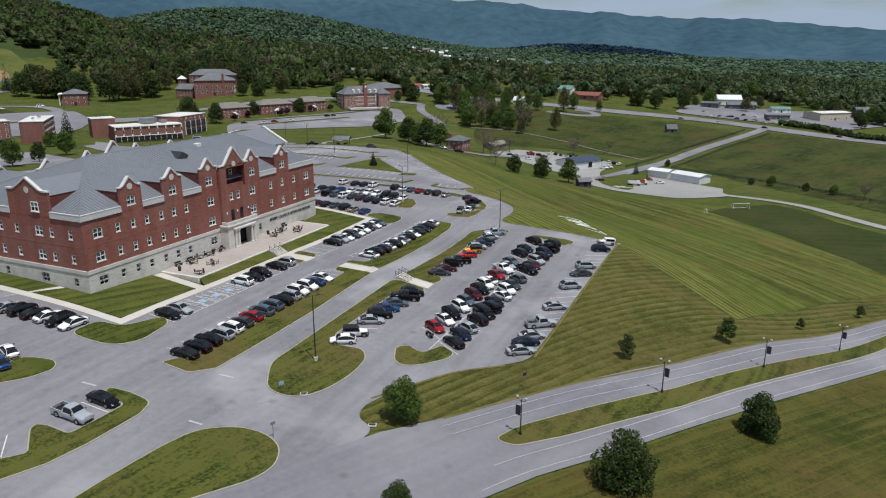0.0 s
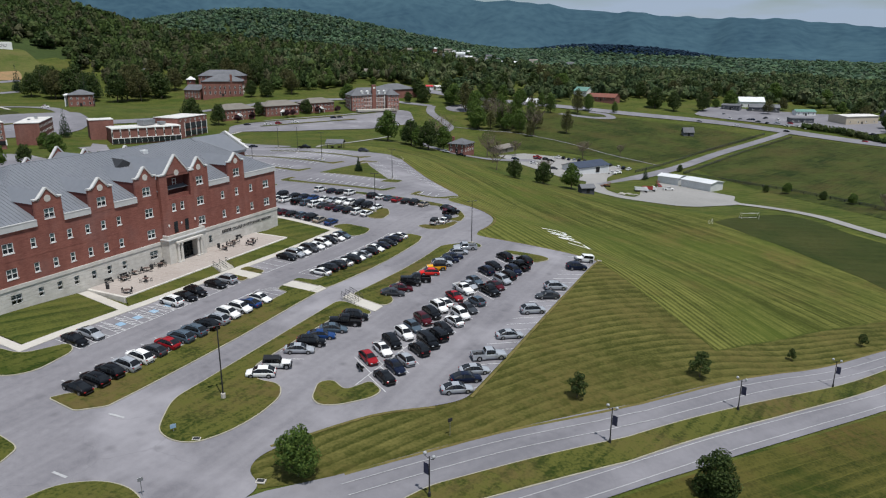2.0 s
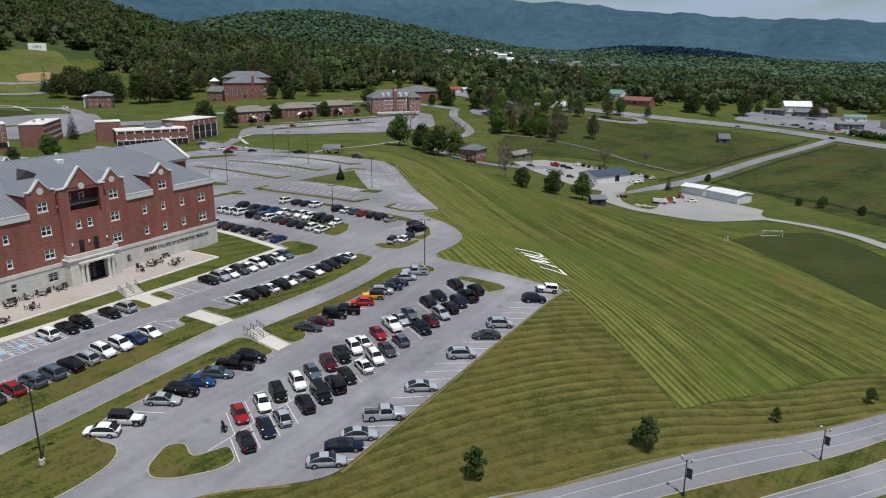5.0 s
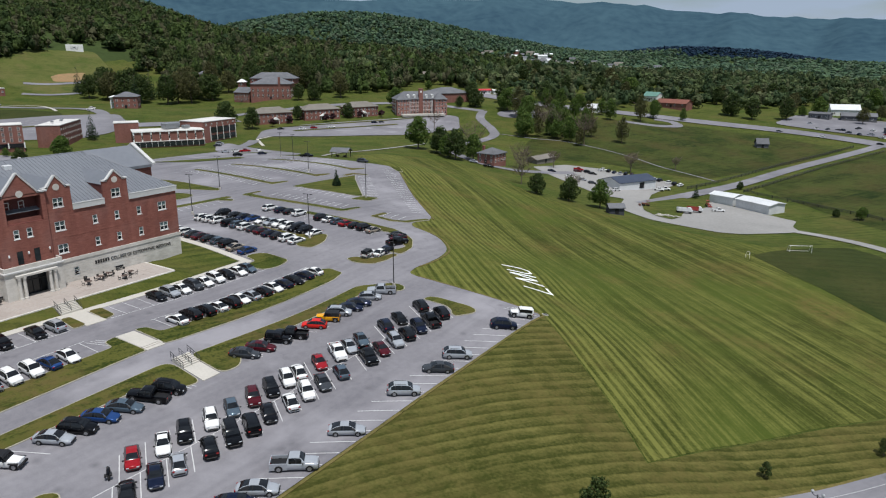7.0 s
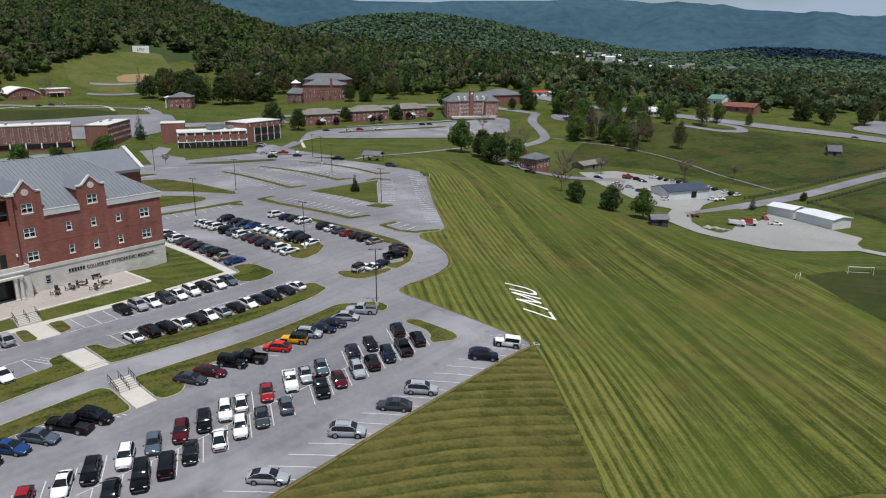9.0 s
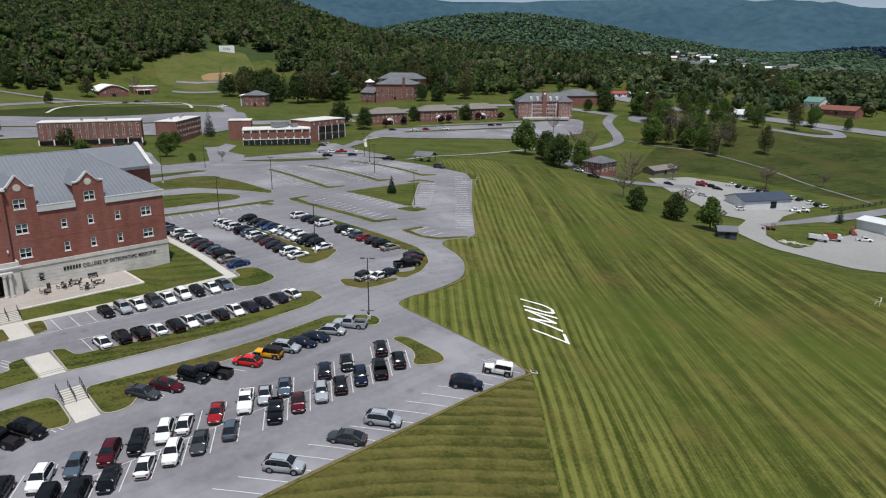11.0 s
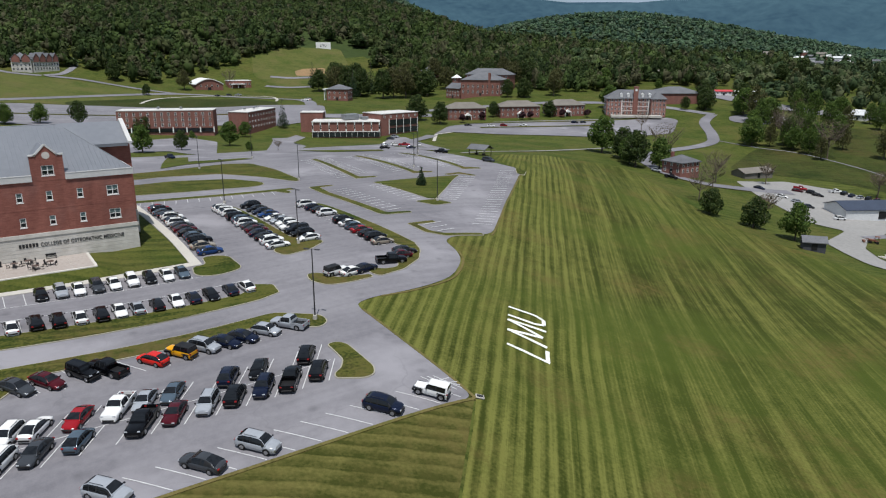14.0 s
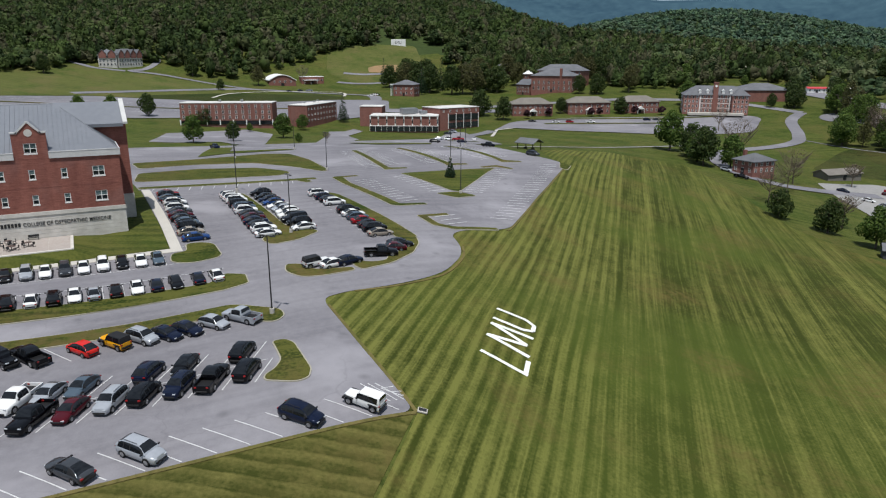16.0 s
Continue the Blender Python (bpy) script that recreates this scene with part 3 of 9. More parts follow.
def land(x, y):
    """Height of the ground, for arrays."""
    x, y = np.broadcast_arrays(np.asarray(x, float), np.asarray(y, float))
    q = np.stack([x, y], -1) / 100
    r = np.linalg.norm(q[..., None, :] - SPOT_XY, axis=-1)
    near = np.where(r > 0, r * r * np.log(r + 1e-9), 0) @ SPOT_W[:-3] + SPOT_W[-3] + q @ SPOT_W[-2:]
    # the valley and the hills round it
    back, side = -0.94 * x + 0.34 * y, 0.34 * x + 0.94 * y
    far = -17 + 14 * step(300, 650, back)
    left = 1 - 0.92 * step(300, 700, side)
    far = far + (46 * step(590, 780, back) + 0.18 * np.maximum(0, back - 800)) * left * (1 - step(1400, 2200, back) * 0.62)
    far = far + 134 * bell(x, y, -1415, 1685, 316, 390, 130) + 33 * bell(x, y, -400, 2380, 160, 140) + 30 * bell(x, y, -640, 2320, 130, 120)
    az = np.degrees(np.arctan2(-x, y))
    dist = np.hypot(x, y)
    crest = np.interp(az, [-60, -7, -3, 1.4, 6, 10, 14.4, 19.6, 26, 34, 40.5, 47, 60, 90, 150], [120, 146, 172, 204, 214, 240, 264, 311, 335, 325, 322, 340, 380, 330, 200])
    crest = 0.945 * crest * (1 + 0.015 * np.sin(az * 1.9) + 0.012 * np.sin(az * 4.3 + 1))
    rise = step(3400, 4300, dist + 60 * np.sin(az * 0.7) + 25 * np.sin(az * 1.7 + 1))
    far = far + crest * rise
    w = step(560, 800, np.hypot(x + 190, y - 290))
    return near * (1 - w) + far * w


def ground_at(x, y):
    return float(land(x, y))


def upright(x, y, turn=0.0, dz=0.0):
    return pose(x, y, ground_at(x, y) + dz, 0, 0, turn)


def on_slope(x, y, turn, dz=0.0, reach=1.5):
    """A pose on the ground that leans with it."""
    c, s = math.cos(radians(turn)), math.sin(radians(turn))
    hx = (ground_at(x + c * reach, y + s * reach) - ground_at(x - c * reach, y - s * reach)) / (2 * reach)
    hy = (ground_at(x - s * reach, y + c * reach) - ground_at(x + s * reach, y - c * reach)) / (2 * reach)
    return pose(x, y, ground_at(x, y) + dz, 0, 0, turn) @ pose(0, 0, 0, math.degrees(math.atan(hy)), -math.degrees(math.atan(hx)), 0)


def rounded(poly, r, n=5):
    """The outline with every corner turned into an arc."""
    out = []
    for k, p in enumerate(poly):
        p, a, b = Vector(p), Vector(poly[k - 1]), Vector(poly[(k + 1) % len(poly)])
        d = min(r, (a - p).length * 0.49, (b - p).length * 0.49)
        s, e = p + (a - p).normalized() * d, p + (b - p).normalized() * d
        out += [tuple(s * (1 - t) ** 2 + p * 2 * t * (1 - t) + e * t * t) for t in (i / n for i in range(n + 1))]
    return out


def inside(poly, pts):
    px, py = np.array(poly).T
    qx, qy = np.roll(px, -1), np.roll(py, -1)
    x, y = pts[:, 0:1], pts[:, 1:2]
    cut = (py > y) != (qy > y)
    with np.errstate(divide="ignore", invalid="ignore"):
        at = (qx - px) * (y - py) / (qy - py) + px
    return (cut & (x < at)).sum(1) % 2 == 1


def dense(poly, gap):
    out = []
    for k, p in enumerate(poly):
        q = poly[(k + 1) % len(poly)]
        n = max(1, math.ceil(math.hypot(q[0] - p[0], q[1] - p[1]) / gap))
        out += [(p[0] + (q[0] - p[0]) * i / n, p[1] + (q[1] - p[1]) * i / n) for i in range(n)]
    return out


def shrunk(poly, d):
    """The outline moved inwards by d."""
    area = sum(p[0] * q[1] - q[0] * p[1] for p, q in zip(poly, poly[1:] + poly[:1]))
    out = []
    for k, p in enumerate(poly):
        a, b = Vector(poly[k - 1]), Vector(poly[(k + 1) % len(poly)])
        t = (b - a).normalized()
        nrm = Vector((-t.y, t.x)) * (1 if area > 0 else -1)
        out.append((p[0] + nrm.x * d, p[1] + nrm.y * d))
    return out


def drape(name, poly, material, dz, gap=3.0, skirt=0.0):
    """A mesh over an outline that follows the ground at a height dz, with its edge turned down by skirt."""
    from mathutils.geometry import delaunay_2d_cdt
    ring = dense(poly, gap)
    a = np.array(ring)
    gx, gy = np.meshgrid(np.arange(a[:, 0].min() + gap / 2, a[:, 0].max(), gap), np.arange(a[:, 1].min() + gap / 2, a[:, 1].max(), gap))
    pts = np.c_[gx.ravel(), gy.ravel()]
    if len(pts):
        pts = pts[inside(ring, pts)]
    n = len(ring)
    vs, _, fs, *_ = delaunay_2d_cdt([Vector(p) for p in ring] + [Vector(p) for p in pts], [(i, (i + 1) % n) for i in range(n)], [], 0, 1e-4)
    vs = np.array([tuple(v) for v in vs])
    mid = np.array([vs[list(f)].mean(0) for f in fs])
    keep = inside(ring, mid)
    fs = [tuple(f) for f, k in zip(fs, keep) if k]
    z = land(vs[:, 0], vs[:, 1]) + dz
    verts = [tuple(p) for p in np.c_[vs, z]]
    if skirt:
        base = len(verts)
        edge = np.array(ring)
        ez = land(edge[:, 0], edge[:, 1]) + dz
        verts += [(p[0], p[1], h) for p, h in zip(ring, ez)] + [(p[0], p[1], h - skirt) for p, h in zip(ring, ez)]
        fs += [(base + i, base + (i + 1) % n, base + n + (i + 1) % n, base + n + i) for i in range(n)]
    me = mesh_of(name, verts, fs, material)
    return fixed_normals(me)


def strip(line, width, gap=3.0):
    """The outline of a band along a line."""
    pts = [Vector(p) for p in line]
    l, r = [], []
    for k, p in enumerate(pts):
        d = (pts[min(k + 1, len(pts) - 1)] - pts[max(k - 1, 0)]).normalized()
        nrm = Vector((-d.y, d.x)) * width / 2
        l.append(tuple(p + nrm))
        r.append(tuple(p - nrm))
    return l + r[::-1]


def curve(line, n=6):
    """A smooth line through the points."""
    p = [Vector(line[0])] + [Vector(q) for q in line] + [Vector(line[-1])]
    out = []
    for k in range(1, len(p) - 2):
        for i in range(n):
            t = i / n
            out.append(tuple(0.5 * (2 * p[k] + (p[k + 1] - p[k - 1]) * t + (2 * p[k - 1] - 5 * p[k] + 4 * p[k + 1] - p[k + 2]) * t * t + (3 * p[k] - p[k - 1] - 3 * p[k + 1] + p[k + 2]) * t ** 3)))
    return out + [tuple(line[-1])]


# ---- ground sheet ----
def grid_lines(lo, hi, fine_lo, fine_hi, fine, mid_lo, mid_hi, mid):
    xs = list(np.arange(fine_lo, fine_hi + 0.1, fine))
    while xs[-1] < mid_hi:
        xs.append(xs[-1] + mid)
    while xs[-1] < hi:
        xs.append(xs[-1] + max(mid, (xs[-1] - mid_hi) * 0.09))
    while xs[0] > mid_lo:
        xs.insert(0, xs[0] - mid)
    while xs[0] > lo:
        xs.insert(0, xs[0] - max(mid, (mid_lo - xs[0]) * 0.09))
    return np.array(xs)


def ground_sheet():
    xs = grid_lines(-4700, 4700, -190, 60, 3.5, -700, 260, 8)
    ys = grid_lines(-1500, 4700, 30, 330, 3.5, -80, 800, 8)
    gx, gy = np.meshgrid(xs, ys)
    z = land(gx, gy) - 0.1
    nx, ny = len(xs), len(ys)
    idx = np.arange(nx * ny).reshape(ny, nx)
    faces = np.stack([idx[:-1, :-1], idx[:-1, 1:], idx[1:, 1:], idx[1:, :-1]], -1).reshape(-1, 4)
    cx, cy = ((gx[:-1, :-1] + gx[1:, 1:]) / 2).ravel(), ((gy[:-1, :-1] + gy[1:, 1:]) / 2).ravel()
    back = -0.94 * cx + 0.34 * cy
    d = np.hypot(cx, cy)
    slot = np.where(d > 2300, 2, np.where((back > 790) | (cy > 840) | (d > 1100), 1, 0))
    me = mesh_of("ground", np.c_[gx.ravel(), gy.ravel(), z.ravel()], [tuple(f) for f in faces.tolist()], [LAWN, WOOD_FLOOR, HAZY_MOUNTAIN], True, slot.astype(int).tolist())
    return tagged(new("ground", me), "green grass valley floor rising to wooded hills and mountains", "ground", kind="structure")


ground_sheet()


def surface(name, poly, material, dz, label, category, r=0.0, gap=3.0, skirt=0.0, kind="structure"):
    return tagged(new(name, drape(name, rounded(poly, r) if r else poly, material, dz, gap, skirt)), label, category, kind=kind)


def island(poly, r=2.0, label="grass parking island with a concrete kerb", gap=2.5, grass=None):
    """A grass island with its kerb: a raised rim and turf inside it."""
    outer = dense(rounded(poly, r), gap)
    top = new("traffic_island", None)
    tagged(top, label, "traffic island", "grass islands of the car park")
    part("kerb", drape("kerb", outer, KERB, 0.16, gap, 0.25), top, "worn concrete kerb")
    part("turf", drape("turf", shrunk(outer, 0.17), grass or ISLAND, 0.20, gap, 0.06), top, "short mown turf")
    return top


# mown fields, running on under the paving
surface("field", [(-40, 174), (-66, 174), (-72, 200), (-90, 205), (-95, 226), (-118, 245), (-150, 284), (-176, 297), (-200, 322), (-204, 350), (-176, 370), (-140, 354), (-100, 336), (-62, 336), (-20, 326), (36, 322), (76, 270), (48, 230), (31.2, 203.2), (17.4, 181.4), (6.8, 162.4), (1.1, 148.8), (-7.4, 158.5), (-23.7, 173.5), (-28.5, 177.6)],
        FIELD_A, -0.03, "large sloping lawn mown in light and dark stripes", "field", gap=4)
surface("field_slope", [(-36, 110), (-36, 177.4), (-28.6, 177.4), (-23.9, 173.2), (-7.6, 158.2), (1.1, 148.4), (7.0, 162), (17.6, 181), (31.4, 202.8), (48.2, 229.6), (76, 269.6), (85, 270), (34.2, 185.9), (10.5, 148), (-7, 113), (-22, 94.6), (-34.8, 76.2), (-41, 70.5), (-46, 74), (-46, 84)], FIELD_B, -0.03, "dry sloping lawn with horizontal mowing ridges", "field", gap=4)


# ---- paving ----
surface("parking_lot", [(-41, 71), (-44.4, 72.6), (-45.3, 75.4), (-43.8, 81), (-38.3, 90.8), (-32, 97), (-28.9, 101), (-28.7, 174), (-28.7, 177.3), (-32, 177.3), (-43.2, 177.2), (-58.4, 177.6), (-60.6, 178.2), (-61.5, 181.3), (-61.4, 190),
                        (-64, 199), (-71.4, 206.5), (-77, 209.6), (-84, 211.2), (-86.5, 215), (-87.5, 225.6), (-89.6, 228.8), (-112.6, 251.2), (-145.6, 285.6), (-162, 283), (-185, 286), (-240, 300), (-285, 318), (-276, 262), (-262, 205), (-256, 165),
                        (-200, 158), (-146, 161), (-94, 161.5), (-92.2, 161), (-92.2, 78), (-160, 77.3), (-175, 20), (-80, 0), (-66, 10), (-60, 40), (-50, 48), (-42, 58)], ASPHALT, 0.05, "grey asphalt car park with marked bays", "parking lot", 5.0, gap=3)
surface("road", [(-40, 70.5), (-34.8, 76.6), (-27.8, 86.9), (-21.7, 95.4), (-7.2, 114.9), (11.9, 150.2), (34.2, 185.9), (85, 270), (140, 365), (153, 358), (97, 261), (47, 178), (29.1, 149.5), (2.2, 102.4), (-10.8, 82), (-18.9, 71), (-22.7, 64.6), (-40, 38), (-75, -20), (-90, -10), (-58, 40), (-46, 60)],
        ROAD, 0.07, "grey asphalt divided boulevard with a grass median", "road", gap=3)


def sidewalk(poly, label="pale concrete pavement", dz=0.17, r=0.0, name="pavement"):
    return surface(name, poly, CONCRETE, dz, label, "pavement", r, 2.0, 0.2)


# front walk, end walk and cross walks
sidewalk([(-94, 77.2), (-92.2, 77.2), (-92.2, 163.2), (-94, 161.4)])
sidewalk([(-146, 161.4), (-94, 161.4), (-92.2, 163.2), (-146, 163.2)])
sidewalk([(-160, 76.6), (-94, 77.2), (-94, 78.8), (-160, 78.4)])
sidewalk([(-105.9, 97.8), (-94, 96.6), (-94, 98.6), (-105.9, 99.9)], "buff concrete path to the terrace")
sidewalk([(-95.6, 121.8), (-86.2, 121.8), (-86.2, 125.4), (-95.6, 125.4)])
sidewalk([(-118, 74.6), (-114, 83.3), (-112.4, 83.3), (-116, 78.2)])

# grass beside the building
surface("lawn", [(-106.2, 83.4), (-106.2, 97.8), (-94, 96.4), (-94, 79), (-150, 78.6), (-150, 83.4)], FIELD_C, 0.16, "mown lawn in front of the brick building", "lawn", gap=2.5)
surface("lawn", [(-95.9, 125.6), (-95.9, 146.8), (-106.2, 146.8), (-106.2, 155.9), (-117.4, 158.2), (-146, 160), (-146, 161.2), (-94.2, 161.2), (-94, 125.6)], FIELD_C, 0.16, "mown lawn at the end of the brick building", "lawn", gap=2.5)

for line in ([(-28.5, 102), (-28.5, 177.4)], [(-28.5, 177.5), (-43.2, 177.4), (-58, 177.8)], [(-45.4, 78), (-43.6, 81), (-38.1, 90.6), (-31.8, 96.8)], [(-61.3, 183), (-61.2, 190), (-63.8, 199), (-71, 206.6), (-77, 209.9)], [(-87.3, 226), (-89.4, 229), (-112.4, 251.6), (-145, 285.6)],
             [(-34, 77.4), (-27.2, 87.2), (-21.2, 95.8), (-6.8, 115.2), (12.3, 150.6), (34, 186)]):
    surface("dry_verge", strip(curve(line, 4), 0.45), DRY, 0.08, "thin rim of dry yellow grass along the asphalt", "verge", gap=2, skirt=0.25)
# islands of the car park
island([(-96.4, 70.8), (-96.4, 76.4), (-91.6, 77), (-89.3, 83.6), (-86.5, 82.2), (-85.4, 75), (-87.4, 71.4), (-91.7, 70.6)], 2)
island([(-78, 71.4), (-76.9, 73.8), (-75.2, 74.8), (-75, 108), (-75, 119.3), (-77.6, 119.6), (-78.4, 121.9), (-69.9, 122), (-69.6, 100), (-70, 74.4), (-72.5, 71.2)], 0.7)
island([(-78.8, 125.6), (-78.3, 127.5), (-75, 128.1), (-74.9, 164.6), (-78, 167.6), (-76, 170.4), (-72, 170), (-70.8, 166), (-70, 128), (-70.2, 125.4)], 0.7)
island([(-64.6, 80.5), (-64.8, 122.2), (-57.2, 122.2), (-57.6, 119), (-61.2, 115.4), (-61.3, 93.4), (-58.6, 90.6), (-54.6, 91.6), (-52.2, 88.8), (-51.6, 83), (-52.4, 77.6), (-54.1, 74), (-56.8, 72.9), (-60.2, 73.6), (-62.6, 77)], 2.4)
island([(-64.6, 125.6), (-64.8, 166), (-59.5, 171.6), (-56.6, 171.4), (-55.3, 169.4), (-57.8, 166.8), (-61.2, 163.5), (-61.2, 133), (-56.6, 129), (-57, 125.6)], 1.6)
island([(-50.2, 94.6), (-48.6, 96.4), (-45.4, 94.6), (-43.6, 99), (-40.4, 97), (-40.8, 94.4), (-43.6, 90.6), (-46.1, 89.1), (-48.2, 90.2)], 1.2)
island([(-49.6, 167.6), (-49.5, 169.3), (-47.9, 170.1), (-40.1, 169.9), (-38.2, 169), (-37.9, 167.4), (-39.8, 164.3), (-41.1, 164.6), (-42, 166), (-44, 167.3), (-46.8, 167.5)], 0.8)
island([(-87.2, 160.4), (-91.8, 161.2), (-91.8, 163.8), (-95.5, 164), (-95.6, 166.2), (-94, 168.8), (-86.4, 169), (-85.4, 163.8)], 2)
island([(-77.4, 177), (-76.4, 179.3), (-72.6, 180.4), (-70.9, 186.4), (-69.4, 186.2), (-69.2, 181), (-70.2, 177.6), (-74, 176)], 1.4)
island([(-75.2, 187.2), (-72.2, 189.6), (-72, 192.6), (-75, 194.2), (-78, 199.4), (-83.4, 199.6), (-83.5, 203.6), (-79.2, 202.2), (-74.4, 198.8), (-70.4, 193), (-69.2, 187.2), (-72, 186.6)], 1.2)
island([(-83, 199.4), (-122.5, 200.2), (-125, 198), (-126, 200.4), (-122.8, 202), (-93.3, 203.6), (-82.8, 203.8)], 1.2)
island([(-136, 180.8), (-131, 182.4), (-98.5, 183), (-92.5, 188), (-89, 183), (-88.3, 177.6), (-92.2, 176.4), (-96, 180.8)], 1.6)
island([(-159.5, 160.6), (-175.5, 163), (-180.5, 180), (-177, 196), (-166.8, 202), (-161.5, 201.6), (-158.8, 197), (-159.4, 188), (-158.8, 178)], 2.5)
island([(-200, 163), (-206, 184), (-215, 206.7), (-210.8, 214.6), (-188.8, 215.4), (-163.4, 213.4), (-161.3, 211), (-175.6, 205.8), (-189.4, 197), (-191, 180), (-186, 164)], 2.5)
island([(-147.4, 198.8), (-142.6, 200.6), (-144, 202.4), (-148, 202)], 0.8)
island([(-147.5, 205), (-147.5, 160.8), (-150.5, 160.8), (-150.5, 205)], 1.2)
island([(-147, 216.5), (-148.8, 216.3), (-149, 210), (-148, 209), (-136.8, 208), (-124.5, 208.2), (-107.4, 208.8), (-106.2, 210.4), (-106.4, 217.4), (-108, 217.4), (-108.4, 211.4), (-124.5, 210.6), (-136.8, 210.3), (-146.6, 211.8)], 0.7)
island([(-98.5, 217.8), (-97.6, 210.2), (-90.2, 210.2), (-86.8, 213.5), (-86.6, 224), (-88, 224), (-88.6, 214.6), (-90.8, 212.2), (-96.2, 212.2), (-96.8, 217.8)], 0.7)
island([(-145.5, 228), (-142.9, 257.6), (-138.6, 252.4), (-117.9, 231.8), (-119.6, 230)], 0.8, grass=FIELD_C)
island([(-117.3, 224.6), (-118, 231.2), (-113.4, 234.4), (-111.8, 227.5)], 1.4)
island([(-146, 253.6), (-146.6, 260), (-141, 262.8), (-140.6, 261.2), (-144.4, 258.4), (-144, 254.2)], 0.6)
LONG_STRIPS = [((-208, 237.6), (-157, 228.4)), ((-206.5, 254.4), (-154.7, 247.4)), ((-205.5, 273.7), (-153.5, 265.8))]
for (ax, ay), (bx, by) in LONG_STRIPS:
    island([(ax, ay - 1), (bx + 0.6, by - 1), (bx + 3.2, by - 1.6), (bx + 4.4, by + 5.4), (bx + 2.8, by + 5.6), (bx + 0.4, by + 1.2), (ax, ay + 1)], 0.8)
island([(-140.5, 279), (-148, 284.5), (-143.5, 285.8), (-138.5, 280.6)], 1)
island([(-92.6, 120.6), (-92.4, 122.5), (-86.7, 122.3), (-86.6, 119.8)], 0.9)
island([(-92.7, 125.7), (-92.5, 128.3), (-87.4, 127.8), (-86.5, 125.3)], 0.9)
# islands by the south entrance
island([(-62.6, 38), (-62.4, 48), (-61.8, 56), (-60.8, 60.4), (-56.9, 63.4), (-52.8, 63.8), (-49, 62), (-47.2, 58.4), (-47.7, 55), (-51.1, 49.6), (-58, 38), (-80, 2), (-86, 6)], 3)
island([(-95.5, 57), (-95.5, 61.6), (-93.8, 62.8), (-90.4, 63.8), (-88.4, 62), (-89.2, 58.2), (-91.3, 55.4), (-104, 40), (-107, 44)], 2)
island([(-70.6, 62.1), (-69.6, 59.5), (-69.6, 51.3), (-70.2, 46.3), (-72, 41.6), (-84, 20), (-87, 22), (-76, 44), (-74, 46.6), (-78.2, 50.1), (-78.6, 51.3), (-77, 51.9), (-73.4, 51.8), (-73.2, 55.7), (-73.2, 60), (-76.2, 60.6), (-78.1, 61.2), (-78.2, 62.4), (-75, 62.9), (-71.7, 62.6)], 0.7)
# median of the boulevard
island([(-26.2, 76), (-24.3, 80.6), (-16.8, 91), (-6.6, 104.6), (10.8, 135), (32, 172.5), (90, 268), (93, 266), (34, 169), (11.6, 128.2), (-5, 99), (-17.8, 81.6), (-23.2, 75.6)], 1.6, "long grass median with a concrete kerb between the carriageways")


# ---- painted marks ----
def marks(lines, width, name, label, material=None, dz=0.085):
    """Painted lines, each from a to b, laid on the asphalt."""
    s = Shape()
    for (ax, ay), (bx, by) in lines:
        n = max(1, math.ceil(math.hypot(bx - ax, by - ay) / 2.5))
        d = Vector((bx - ax, by - ay)).normalized() * width / 2
        ring = []
        for i in range(n + 1):
            x, y = ax + (bx - ax) * i / n, ay + (by - ay) * i / n
            ring += [(x - d.y, y + d.x), (x + d.y, y - d.x)]
        z = land([p[0] for p in ring], [p[1] for p in ring]) + dz
        s.add([(p[0], p[1], h) for p, h in zip(ring, z)], [(2 * i, 2 * i + 1, 2 * i + 3, 2 * i + 2) for i in range(n)])
    return tagged(new(name, fixed_normals(s.mesh(name, material or PAINT))), label, "road marking", kind="structure")


def bays(x0, x1, y0, count, pitch, shift=0.0, across=False):
    out = []
    for k in range(count):
        y = y0 + k * pitch
        a, b = (x0, y), (x1, y + shift)
        out.append(((a[1], a[0]), (b[1], b[0])) if across else (a, b))
    return out


PITCH_60 = 3.08
marks(bays(-33.4, -28.9, 101.3, 23, PITCH_60, 3.6) + [((-30.3, 174.9), (-29.2, 175.8)), ((-33.4, 175.5), (-31.6, 177.1)), ((-33.4, 175.5), (-33.5, 177)), ((-32.5, 176.3), (-32.4, 177.5)), ((-31.6, 177.1), (-31.6, 177.4))], 0.12, "parking_marking", "white angled bay lines along the lawn")
marks(bays(-61.2, -56.4, 93.5, 8, PITCH_60, 2.9) + bays(-61.2, -56.4, 130.3, 12, PITCH_60, 2.9), 0.12, "parking_marking", "white angled bay lines along the verge")
marks([((-49.9, 104.28 + 3.49 * k), (-44.9, 101.04 + 3.49 * k)) for k in range(19)] + [((-44.9, 100.21 + 3.494 * k), (-39.9, 96.97 + 3.494 * k)) for k in range(20)] + [((-44.9, 96.5), (-44.9, 166))], 0.12, "parking_marking", "white angled bay lines of a double row")
marks(bays(-80.6, -75.2, 75.5, 16, 2.78) + bays(-80.6, -75.2, 130.5, 14, 2.78), 0.11, "parking_marking", "white bay lines of the upper row")
marks(bays(-92, -86.4, 83, 14, 2.78) + bays(-92, -86.4, 126.5, 13, 2.78), 0.11, "parking_marking", "white bay lines below the building")
marks([((-86.4, 126.5), (-86.4, 163)), ((-86.4, 83), (-86.4, 119)), ((-80.6, 110), (-80.6, 118)), ((-80.6, 130), (-80.6, 168))], 0.11, "parking_marking", "white line along the mouths of the bays")
